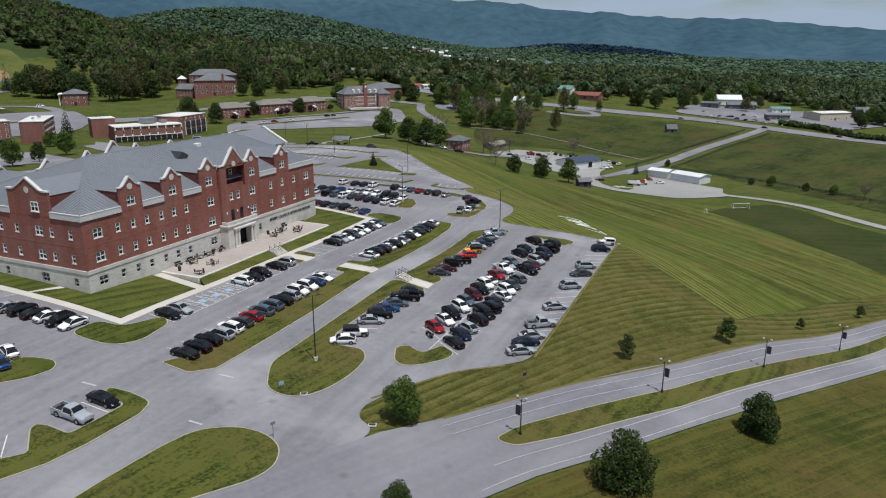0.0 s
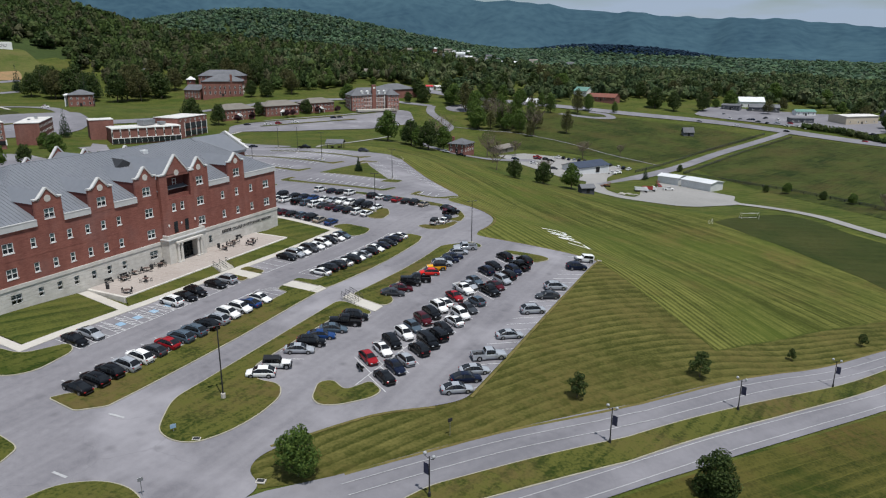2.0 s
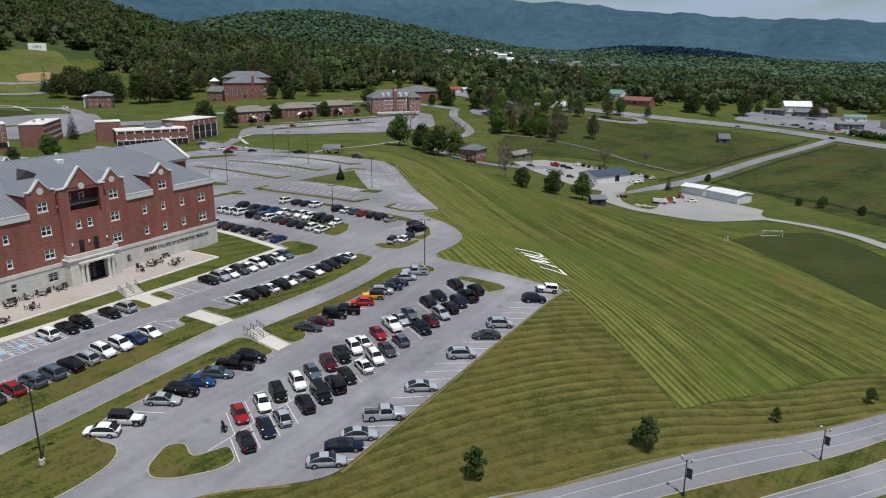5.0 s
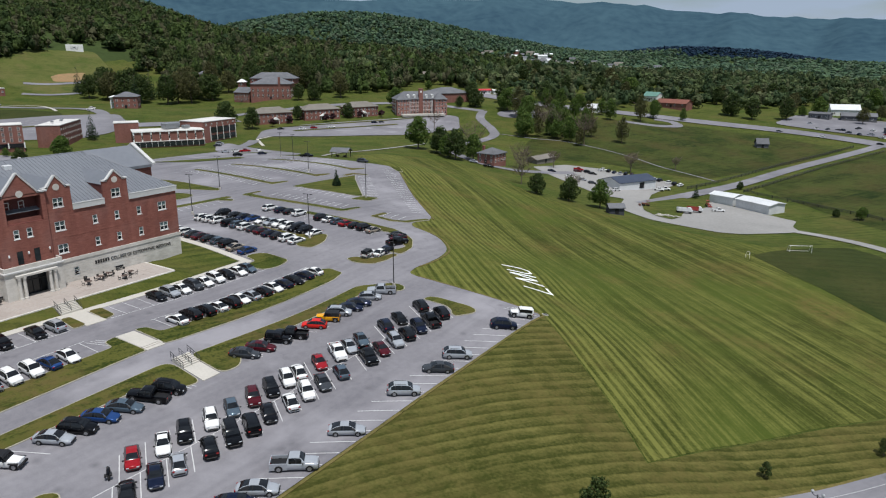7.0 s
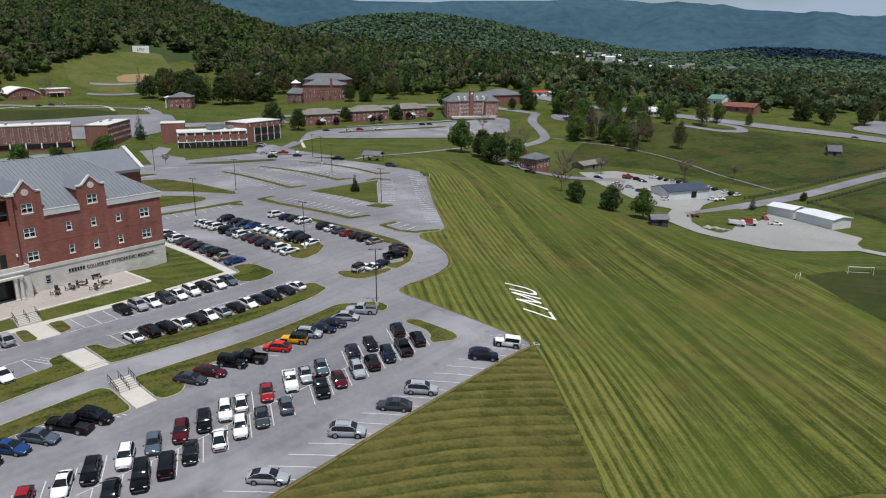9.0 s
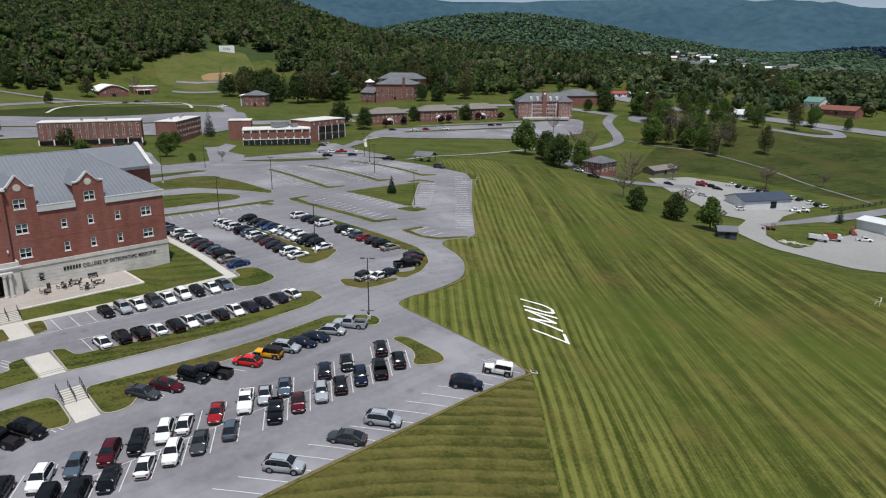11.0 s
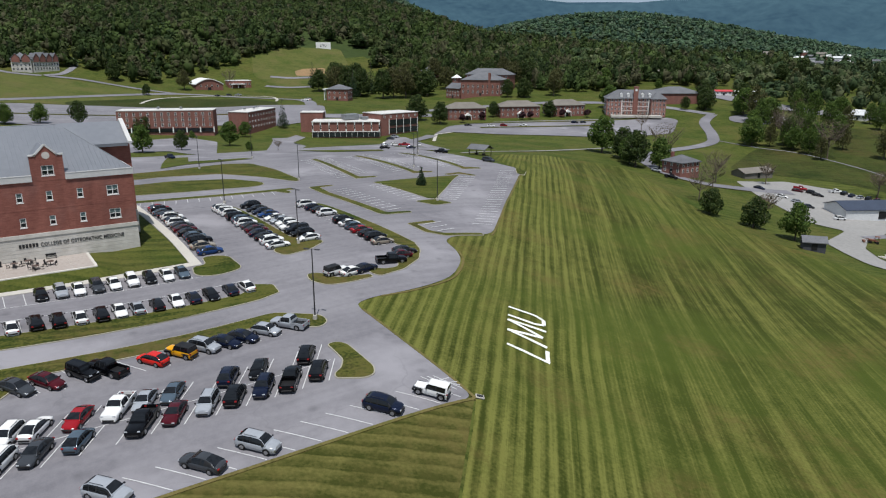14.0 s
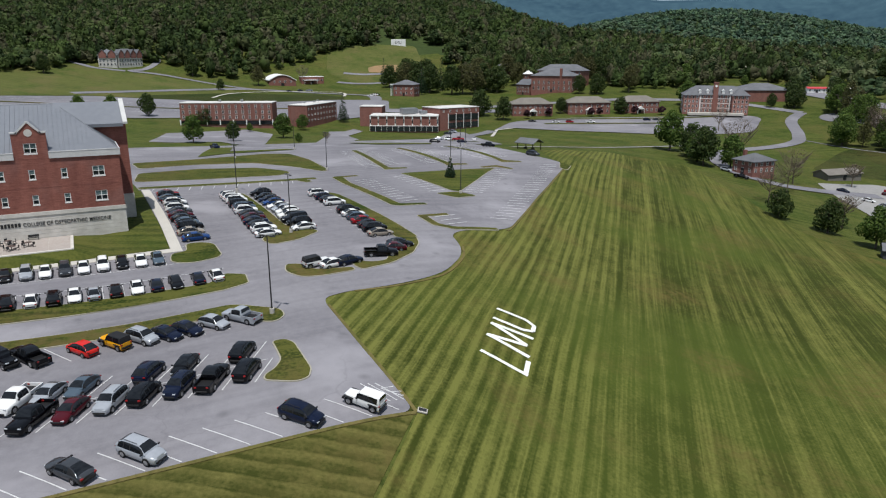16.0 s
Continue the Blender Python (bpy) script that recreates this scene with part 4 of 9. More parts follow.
marks(bays(163.4, 168.6, -142, 18, 2.8, 0, True) + bays(176, 180.8, -130, 13, 2.8, 0, True) + bays(183, 188, -132, 13, 2.8, 0, True) + bays(194.6, 199.4, -124, 15, 2.8, 0, True), 0.11, "parking_marking", "white bay lines of the north lot", dz=0.14)
marks([((-94.6 - 2.08 * k, 226.5 + 2.03 * k), (-94 - 2.08 * k, 231.9 + 2.03 * k)) for k in range(25)], 0.2, "parking_marking", "white bay lines of an empty row by the lawn", dz=0.2)
marks([((-139.2 + 2.65 * k, 212.2), (-140.4 + 2.65 * k, 217.2)) for k in range(12)] + [((-140.4 + 2.65 * k, 223.9), (-141.7 + 2.65 * k, 229.0)) for k in range(9)] + [((-117.8 - 1.9 * k, 232.6 + 1.94 * k), (-116.1 - 1.9 * k, 237.4 + 1.94 * k)) for k in range(13)], 0.2, "parking_marking", "white bay lines of an empty herringbone row", dz=0.2)
marks([((-95.6 + 2.7 * k, 213.6), (-97 + 2.7 * k, 219)) for k in range(3)], 0.2, "parking_marking", "white bay lines of an empty corner", dz=0.2)
for (ax, ay), (bx, by) in LONG_STRIPS:
    lines = []
    for k in range(18):
        x, y = ax + 2.75 * k, ay + (by - ay) * 2.75 * k / (bx - ax)
        lines += [((x, y + 1.3), (x - 1.2, y + 6.2)), ((x + 1.0, y - 1.3), (x + 2.2, y - 6.2))]
    marks(lines, 0.22, "parking_marking", "white bay lines on both sides of a grass strip", dz=0.2)
marks([((-147.3, 164.4 + 2.8 * k), (-142.4, 163.2 + 2.8 * k)) for k in range(13)], 0.14, "parking_marking", "white angled bay lines below a grass strip", dz=0.14)
# accessible bays: hatching and blue squares
for k in range(4):
    y = 90.2 + k * 3.5
    marks([((-91.6, y), (-86.6, y)), ((-91.6, y + 1.5), (-86.6, y + 1.5))] + [((-91 + 1.1 * i, y), (-90 + 1.1 * i, y + 1.5)) for i in range(4)], 0.12, "parking_marking", "white hatched access aisle")
    marks([((-89.6, y + 2.5), (-88.2, y + 2.5))], 1.3, "bay_symbol", "faded blue accessible bay symbol", BLUE_PAINT)
for cx, cy, dy in ((-59, 118.2, 1), (-59, 131, -1), (-78, 118.6, 1), (-33, 174.5, 1)):
    marks([((cx - 2 + 0.2 * i, cy - 0.8 + 0.8 * i), (cx + 2.2, cy + 1 + 0.8 * i)) for i in range(3)], 0.12, "parking_marking", "white hatched no-parking corner")
marks([((-78.2, 57.7), (-72.9, 57.7)), ((-79.3, 48), (-75.8, 44.7))], 0.14, "parking_marking", "white bay lines beside the south island")
marks([((-82.5, 61.4), (-80.1, 61.7)), ((-68.5, 73.3), (-66.1, 73.7)), ((-63.3, 61.4), (-61.1, 61.5))], 0.35, "stop_bar", "short worn white stop bars at the junction", WORN_PAINT)
# lane lines of the boulevard
def along(line, off):
    pts = [Vector(p) for p in line]
    out = []
    for k, p in enumerate(pts):
        d = (pts[min(k + 1, len(pts) - 1)] - pts[max(k - 1, 0)]).normalized()
        out.append((p.x - d.y * off, p.y + d.x * off))
    return out


UPPER_KERB = curve([(-34.8, 76.6), (-27.8, 86.9), (-21.7, 95.4), (-7.2, 114.9), (11.9, 150.2), (34.2, 185.9), (85, 270)], 3)
LOWER_KERB = curve([(-22.7, 64.6), (-18.9, 71), (-10.8, 82), (2.2, 102.4), (29.1, 149.5), (47, 178), (97, 261)], 3)
for line, off in ((UPPER_KERB, -1.9), (LOWER_KERB, 1.1)):
    p = along(line, off)
    marks(list(zip(p, p[1:])), 0.11, "lane_line", "worn white edge line of the boulevard", WORN_PAINT, 0.12)
for line, off in ((UPPER_KERB, -4.1), (LOWER_KERB, 4.1)):
    p = dense(along(line, off), 3.2)[:-2]
    p = [q for q in p if q[1] > 70][:60]
    marks([(a, b) for a, b in list(zip(p, p[1:])) if math.hypot(a[0] - b[0], a[1] - b[1]) < 6], 0.11, "lane_line", "worn white lane line of the boulevard", WORN_PAINT, 0.12)


# ---- letters painted on the lawn ----
def lawn_letters():
    base, up, run = Vector((-35.2, 195.8)), Vector((-5.1, -3.6)), Vector((-0.76, 0.65))
    strokes = {"L": [((0, 1), (0, -0.05)), ((0.3, 0), (3.2, 0))], "M": [((0, 0), (0.6, 1)), ((0.6, 1), (2.4, 0.1)), ((2.4, 0.1), (4.2, 1)), ((4.2, 1), (4.8, 0))], "U": [((0, 1), (0, 0.28)), ((0, 0.28), (0.8, 0.05)), ((0.8, 0.05), (2.6, 0.05)), ((2.6, 0.05), (3.5, 0.28)), ((3.5, 0.28), (3.5, 1))]}
    at = 0.0
    for ch, wide in (("L", 4.2), ("M", 6.0), ("U", 3.5)):
        lines = [tuple(tuple(base + run * (at + p[0]) + up * p[1]) for p in ab) for ab in strokes[ch]]
        marks(lines, 0.62, "painted_letter", "white letter painted on the mown lawn", LAWN_PAINT, dz=0.12)
        at += wide


lawn_letters()

# parking court and drives below the dormitories
surface("parking_court", [(-286.8, 175.5), (-333.9, 188.2), (-352.3, 229.6), (-325.6, 238), (-255.2, 216), (-268, 208), (-285.4, 204.5), (-281.2, 185.9)], ASPHALT, 0.08, "grey asphalt court below the dormitories", "parking lot", 3.0, gap=5)
surface("verge", [(-249, 195.2), (-230, 189), (-212.4, 184.2), (-221, 195.4), (-227.4, 221.5), (-232.1, 219.5), (-230.9, 198.3), (-249, 203)], LAWN, 0.22, "mown grass verge between the drive and the car park", "verge", gap=3)
surface("drive", [(-252, 238), (-266, 241), (-322, 266), (-333.5, 270), (-334.5, 279), (-346, 289), (-337, 291), (-312, 273), (-288, 270), (-262, 254), (-242, 250)], ASPHALT, 0.13, "grey asphalt drive up to the student centre", "drive", gap=4)
surface("drive", [(-290, 313), (-307, 327), (-317, 334), (-311, 341), (-292, 336), (-262, 326), (-240, 318), (-222, 310), (-215, 300), (-240, 292), (-262, 299)], ASPHALT, 0.14, "grey asphalt apron before the student centre wing", "drive", 2.0, gap=4)
surface("verge", [(-262, 303.5), (-250, 313), (-244, 312), (-256, 302)], LAWN, 0.3, "small grass verge in the apron", "verge", 1.0, gap=3)
surface("verge", [(-260.3, 252.7), (-247, 268), (-235, 282), (-224, 277), (-236, 259)], LAWN, 0.24, "grass strip along the car park", "verge", 1.0, gap=3)
surface("footpath", strip([(-285, 343), (-311, 362), (-314, 381)], 1.8), CONCRETE, 0.2, "pale concrete path up the slope", "path", gap=4)
surface("drive", strip(curve([(-226, 152), (-240, 168), (-253, 184), (-254, 199), (-256, 216), (-262, 240), (-268, 262)], 4), 8.0), ASPHALT, 0.09, "asphalt drive past the dormitories", "drive", gap=4)
surface("roadside_verge", [(-22.4, 64.2), (-18.5, 70.6), (-10.4, 81.6), (2.6, 102), (29.5, 149), (47.4, 177.6), (97.4, 260.6), (150, 345), (230, 300), (130, 60), (10, 0), (-60, 20), (-50, 45)], GRASS, 0.02, "rough verge of green and dry brown grass below the road", "verge", gap=4)


# ---- the brick college building ----
FX, Y0, Y1, BACK = -106.4, 83.6, 155.7, -142.0
BAND, EAVE0, EAVE1, TZ = 7.85, 17.0, 18.15, 3.15


def holed_wall(s, put, a0, a1, z0, z1, holes, depth, slot=0):
    """A wall face in (a, z) with rectangular openings and their reveals; put maps (a, d, z), d metres inwards."""
    hs = [(max(a0, h[0]), min(a1, h[1]), max(z0, h[2]), min(z1, h[3])) for h in holes if h[1] > a0 and h[0] < a1 and h[3] > z0 and h[2] < z1]
    aa = sorted({a0, a1, *[v for h in hs for v in h[:2]]})
    zz = sorted({z0, z1, *[v for h in hs for v in h[2:]]})
    for i in range(len(aa) - 1):
        for j in range(len(zz) - 1):
            ca, cz = (aa[i] + aa[i + 1]) / 2, (zz[j] + zz[j + 1]) / 2
            if not any(h[0] < ca < h[1] and h[2] < cz < h[3] for h in hs):
                s.add([put(aa[i], 0, zz[j]), put(aa[i + 1], 0, zz[j]), put(aa[i + 1], 0, zz[j + 1]), put(aa[i], 0, zz[j + 1])], [(0, 1, 2, 3)], slot)
    for h in hs:
        c = [(h[0], h[2]), (h[1], h[2]), (h[1], h[3]), (h[0], h[3])]
        for k in range(4):
            (pa, pz), (qa, qz) = c[k], c[(k + 1) % 4]
            s.add([put(pa, 0, pz), put(qa, 0, qz), put(qa, depth, qz), put(pa, depth, pz)], [(0, 1, 2, 3)], slot)


def lattice(ys, zs, holes, x0, x1):
    """One connected frame: a grid of bars with openings, given depth."""
    s = Shape()
    n, spots = len(zs), {}
    for x in (x0, x1):
        for y in ys:
            for z in zs:
                spots[x, y, z] = len(spots)
    faces = []
    cells = [(i, j) for i in range(len(ys) - 1) for j in range(len(zs) - 1)]
    for i, j in cells:
        if (i, j) in holes:
            continue
        c = [(ys[i], zs[j]), (ys[i + 1], zs[j]), (ys[i + 1], zs[j + 1]), (ys[i], zs[j + 1])]
        faces.append(tuple(spots[(x1, *p)] for p in c))
        faces.append(tuple(spots[(x0, *p)] for p in reversed(c)))
        for q, (di, dj) in enumerate(((0, -1), (1, 0), (0, 1), (-1, 0))):
            if (i + di, j + dj) in holes or (i + di, j + dj) not in cells:
                a, b = c[q], c[(q + 1) % 4]
                faces.append((spots[(x0, *a)], spots[(x0, *b)], spots[(x1, *b)], spots[(x1, *a)]))
    return s.add(list(spots), faces)


def window_meshes(w, h, double):
    """Frame with bars, sill, pane and half-drawn blind, centred at the origin, facing +x."""
    t = 0.11
    ys = [-w / 2, -w / 2 + t] + ([-t / 2, t / 2] if double else []) + [w / 2 - t, w / 2]
    zs = [-h / 2, -h / 2 + t, -0.04, 0.04, h / 2 - t, h / 2]
    f = lattice(ys, zs, {(i, j) for i in ((1, 3) if double else (1,)) for j in (1, 3)}, -0.12, 0.0)
    sill = Shape().box(-0.14, 0.1, -w / 2 - 0.1, w / 2 + 0.1, -h / 2 - 0.16, -h / 2 - 0.002)
    g = Shape().box(-0.2, -0.1, -w / 2 + 0.01, w / 2 - 0.01, -h / 2 + 0.01, h / 2 - 0.01)
    b = Shape().box(-0.096, -0.085, -w / 2 + 0.02, w / 2 - 0.02, 0.1, h / 2 - 0.02)
    return f.mesh("window", WHITE), g.mesh("pane", GLASS), sill.mesh("sill", WHITE), b.mesh("blind", BLIND)


WIN = {True: (1.95, 1.75), False: (0.98, 1.65)}
WIN_MESH = {d: window_meshes(*WIN[d], d) for d in WIN}


def window(parent, m, double):
    w = part("window", WIN_MESH[double][0], parent, "white double sash window" if double else "white sash window", m)
    part("pane", WIN_MESH[double][1], w, "dark glass")
    part("sill", WIN_MESH[double][2], w, "white stone sill")
    part("blind", WIN_MESH[double][3], w, "half-drawn blue-grey blind")
    return w


def gable_outline(c, half, shoulder, peak, z0):
    """Parapet gable: shoulders, small steps and a pointed top, as (a, z)."""
    i = half * 0.66
    return [(c - half, z0), (c + half, z0), (c + half, shoulder), (c + i, shoulder), (c, peak), (c - i, shoulder), (c - half, shoulder)]


def college():
    b = tagged(new("college_building"), "four-storey red brick college with a limestone base and grey metal roof", "building")
    front = [(86.8, z, True) for z in (5.4, 9.93, 14.35)]
    front += [(y, z, False) for y in (91.3, 94.9, 98.3, 102, 105.4, 108.9) for z in (5.4, 9.93, 14.35)]
    front += [(y, 18.8, True) for y in (95, 105.6, 116.1, 130.5, 142.1)]
    front += [(116.2, z, True) for z in (5.5, 9.93, 14.35)] + [(130.3, z, True) for z in (9.93, 14.35)] + [(132.2, 5.0, False)]
    front += [(y, z, False) for y in (137.2, 141.8, 146.7) for z in (9.93, 14.35)] + [(152.1, z, True) for z in (9.93, 14.35)]
    bay = [(y, 14.5, False) for y in (122.1, 124.4)]
    recess = (120.9, 127.2, 16.2, 20.9)
    holes = [(y - WIN[d][0] / 2, y + WIN[d][0] / 2, z - WIN[d][1] / 2, z + WIN[d][1] / 2) for y, z, d in front]
    bay_holes = [(y - 0.49, y + 0.49, z - 0.83, z + 0.83) for y, z, d in bay] + [recess]
    end = [(-117.6, z, True) for z in (5.4, 9.8, 14.3, 18.8)] + [(x, z, False) for x in (-114.3, -109.5) for z in (9.8, 14.3)] + [(-109.5, 5.4, False)]
    end += [(-123.6, z, False) for z in (9.8, 14.3)] + [(x, z, False) for x in (-128, -132, -136) for z in (5.4, 9.8, 14.3)]
    end_holes = [(x - WIN[d][0] / 2, x + WIN[d][0] / 2, z - WIN[d][1] / 2, z + WIN[d][1] / 2) for x, z, d in end]
    on_front = lambda a, d, z: (FX - d, a, z)
    on_bay = lambda a, d, z: (FX + 0.7 - d, a, z)
    on_end = lambda a, d, z: (a, Y0 + d, z)

    # brick walls
    s = Shape()
    holed_wall(s, on_front, Y0, Y1, BAND, EAVE0, holes, 0.25)
    holed_wall(s, on_end, BACK, FX, BAND, EAVE0, end_holes, 0.25)
    s.add([(FX, Y1, BAND), (BACK, Y1, BAND), (BACK, Y1, EAVE0), (FX, Y1, EAVE0)], [(0, 1, 2, 3)])
    s.add([(BACK, Y0, 1), (BACK, Y1, 1), (BACK, Y1, EAVE0), (BACK, Y0, EAVE0)], [(0, 1, 2, 3)])
    s.box(FX - 0.5, FX - 0.3, Y0 + 0.3, Y1 - 0.3, 1.5, EAVE0)
    s.box(BACK + 0.3, FX - 0.5, Y0 + 0.3, Y0 + 0.5, 1.5, EAVE0)
    part("wall", s.mesh("wall", BRICK), b, "red brick wall")
    # central bay, half a step proud
    s = Shape()
    holed_wall(s, on_bay, 118.9, 128.0, BAND, 21.4, bay_holes, 0.25)
    for y in (118.9, 128.0):
        s.add([(FX, y, BAND), (FX + 0.7, y, BAND), (FX + 0.7, y, 21.4), (FX, y, 21.4)], [(0, 1, 2, 3)])
    part("entrance_bay", s.mesh("entrance_bay", BRICK), b, "red brick bay above the entrance")
    s = Shape()
    s.box(FX - 1.5, FX - 1.3, recess[0], recess[1], recess[2], recess[3])
    s.box(FX - 1.3, FX + 0.5, recess[0], recess[0] + 0.05, recess[2], recess[3])
    s.box(FX - 1.3, FX + 0.5, recess[1] - 0.05, recess[1], recess[2], recess[3])
    s.box(FX - 1.3, FX + 0.5, recess[0], recess[1], recess[3] - 0.05, recess[3])
    s.box(FX - 1.3, FX + 0.6, recess[0], recess[1], recess[2], recess[2] + 0.1)
    part("balcony_recess", s.mesh("balcony_recess", BRICK_DARK), b, "dark brick recess")
    # limestone base in courses
    z, k = BAND, 0
    base_holes = holes + [(121.0, 126.0, 0, 7.3)]
    while z > 1.6:
        s = Shape()
        z1, z0 = z, z - 0.66
        out = 0.18 if k == 0 else 0.06
        gap = 0.0 if k == 0 else 0.035
        holed_wall(s, lambda a, d, zz: (FX + out - d, a, zz), Y0 - out, Y1 + out, z0 + gap, z1, base_holes, 0.3)
        holed_wall(s, lambda a, d, zz: (a, Y0 - out + d, zz), BACK, FX + out, z0 + gap, z1, end_holes, 0.3)
        holed_wall(s, lambda a, d, zz: (a, Y1 + out - d, zz), BACK, FX + out, z0 + gap, z1, [], 0.3)
        for zz in (z0 + gap, z1):
            s.add([(FX - 0.02, Y0, zz), (FX + out, Y0 - out, zz), (FX + out, Y1 + out, zz), (FX - 0.02, Y1, zz)], [(0, 1, 2, 3)])
            s.add([(BACK, Y0 + 0.02, zz), (BACK, Y0 - out, zz), (FX + out, Y0 - out, zz), (FX, Y0 + 0.02, zz)], [(0, 1, 2, 3)])
        part("stone_course", s.mesh("stone_course", STONE), b, "limestone course")
        z, k = z0, k + 1
    s = Shape()
    holed_wall(s, on_front, Y0, Y1, 1.2, BAND, base_holes, 0.3)
    holed_wall(s, on_end, BACK, FX, 1.2, BAND, end_holes, 0.3)
    s.add([(FX, Y1, 1.2), (BACK, Y1, 1.2), (BACK, Y1, BAND), (FX, Y1, BAND)], [(0, 1, 2, 3)])
    part("base_wall", s.mesh("base_wall", STONE), b)
    for y, z, d in front:
        window(b, pose(FX - 0.05, y, z), d)
    for y, z, d in bay:
        window(b, pose(FX + 0.65, y, z), d)
    for y in (122.0, 124.6):
        window(b, pose(FX - 1.25, y, 19.2), False)
    for x, z, d in end:
        window(b, pose(x, Y0 + (0.05 if z < 17 else -0.16), z, 0, 0, -90), d)
    # brick string course between the floors
    s = Shape()
    s.box(FX, FX + 0.02, Y0, 118.9, 12.0, 12.18).box(FX, FX + 0.02, 128.0, Y1, 12.0, 12.18).box(BACK, FX + 0.02, Y0 - 0.02, Y0, 12.0, 12.18)
    part("string_course", s.mesh("string_course", BRICK), b, "projecting brick course")

    # gables: (centre, half width, shoulder, peak, proud)
    gables = [(95.0, 2.6, 21.35, 23.1, 0.02), (105.6, 2.6, 21.35, 23.1, 0.02), (116.1, 2.6, 21.6, 23.6, 0.02), (123.6, 4.75, 21.4, 25.1, 0.7), (130.5, 2.6, 21.6, 23.7, 0.02), (142.1, 2.6, 21.35, 23.1, 0.02)]
    spans = [(Y0, 92.4), (97.6, 103), (108.2, 113.5), (133.1, 139.5), (144.7, Y1)]

    def gable(c, half, shoulder, peak, put, wins, tall=EAVE0):
        """Brick parapet with its pale coping, a round vent and the small roof behind it."""
        o = gable_outline(c, half, shoulder, peak, tall)
        s = Shape()
        n = len(o)
        hole = [(c - 0.975, c + 0.975, 17.925, 19.675)] if wins else []
        holed_wall(s, put, c - half, c + half, tall, shoulder, hole, 0.3)
        s.add([put(a, 0, z) for a, z in (o[3], o[4], o[5])], [(0, 1, 2)])
        s.add([put(a, 0.45, z) for a, z in o], [tuple(range(n))])
        s.rings([[put(a, 0, z) for a, z in o], [put(a, 0.45, z) for a, z in o]], cap=False)
        g = part("gable", s.mesh("gable", BRICK), b, "stepped brick gable")
        s = Shape()
        top = o[2:]
        for (pa, pz), (qa, qz) in zip(top, top[1:]):
            d = Vector((qa - pa, qz - pz)).normalized()
            nx, nz = d.y * 0.28, -d.x * 0.28
            if nz < 0 or (abs(nz) < 1e-6 and False):
                nx, nz = -nx, -nz
            e = d * 0.12
            ring = [(pa - e.x, pz - e.y), (qa + e.x, qz + e.y), (qa + e.x + nx, qz + e.y + nz), (pa - e.x + nx, pz - e.y + nz)]
            s.rings([[put(a, -0.12, z) for a, z in ring], [put(a, 0.57, z) for a, z in ring]])
        part("coping", fixed_normals(s.mesh("coping", COPING)), g, "pale stone coping")
        s = Shape()
        vz = shoulder + (peak - shoulder) * 0.05
        disc = [(c + 0.62 * math.cos(math.tau * i / 20), vz + 0.62 * math.sin(math.tau * i / 20)) for i in range(20)]
        s.rings([[put(a, -0.05, z) for a, z in disc], [put(a, 0.02, z) for a, z in disc]])
        part("round_vent", fixed_normals(s.mesh("round_vent", STONE)), g, "round pale stone vent")
        # saddle roof running back into the main slope
        s = Shape()
        hw, lift = half * 0.92, 0.45
        rz, ez = shoulder + (peak - shoulder) * 0.75, shoulder - 0.7
        reach_r, reach_e = (rz - EAVE1) / 0.4 + 0.5, (ez - EAVE1) / 0.4 + 0.5
        s.add([put(c, lift, rz), put(c - hw, lift, ez), put(c - hw, reach_e, ez), put(c, reach_r, rz)], [(0, 1, 2, 3)])
        s.add([put(c, lift, rz), put(c + hw, lift, ez), put(c + hw, reach_e, ez), put(c, reach_r, rz)], [(0, 1, 2, 3)])
        part("gable_roof", fixed_normals(s.mesh("gable_roof", ROOF)), g, "small grey metal saddle roof")
        for sd in (-1, 1):
            s = Shape()
            s.add([put(c + sd * (hw - 0.1), lift, EAVE1 - 0.1), put(c + sd * (hw - 0.1), lift, ez), put(c + sd * (hw - 0.1), reach_e, ez)], [(0, 1, 2)])
            part("cheek", s.mesh("cheek", BRICK_DARK), g, "dark brick cheek")

    for c, half, sh, pk, proud in gables:
        gable(c, half, sh, pk, lambda a, d, z, p=proud: (FX + p - d, a, z), proud < 0.5, EAVE0 if proud < 0.5 else 21.25)
        gable(c - 0.4, half, sh - 0.6, pk - 0.5, lambda a, d, z: (BACK - 0.1 + d, a, z), False)
    gable(-119.3, 5.4, 21.6, 23.8, lambda a, d, z: (a, Y0 - 0.02 + d, z), False)
    # pale eaves between the gables
    for a, c in spans:
        s = Shape()
        s.box(FX - 0.3, FX + 0.22, a - (0.22 if a == Y0 else 0), c + (0.22 if c == Y1 else 0), EAVE0, EAVE1)
        s.box(FX - 0.3, FX + 0.26, a - (0.26 if a == Y0 else 0), c + (0.26 if c == Y1 else 0), EAVE1 - 0.12, EAVE1 + 0.02)
        part("eave", s.mesh("eave", COPING), b, "deep pale eave band")
    for a, c in ((BACK, -124.7), (-113.9, FX)):
        s = Shape()
        s.box(a, c - (0.3 if c == FX else 0), Y0 - 0.22, Y0 + 0.3, EAVE0, EAVE1)
        s.box(a, c - (0.3 if c == FX else 0), Y0 - 0.26, Y0 + 0.3, EAVE1 - 0.12, EAVE1 + 0.02)
        part("eave", s.mesh("eave", COPING), b, "deep pale eave band")
    s = Shape()
    s.box(-117.6, FX - 0.3, Y1 - 0.3, Y1 + 0.22, EAVE0, EAVE1)
    part("eave", s.mesh("eave", COPING), b, "deep pale eave band")
    # main hipped roof
    rx, rz, ry0, ry1 = -123.8, 25.15, 100.5, 146.5
    e0, e1, w0 = Y0 + 0.02, Y1 - 0.02, BACK + 0.02
    fx = FX - 0.04
    s = Shape()
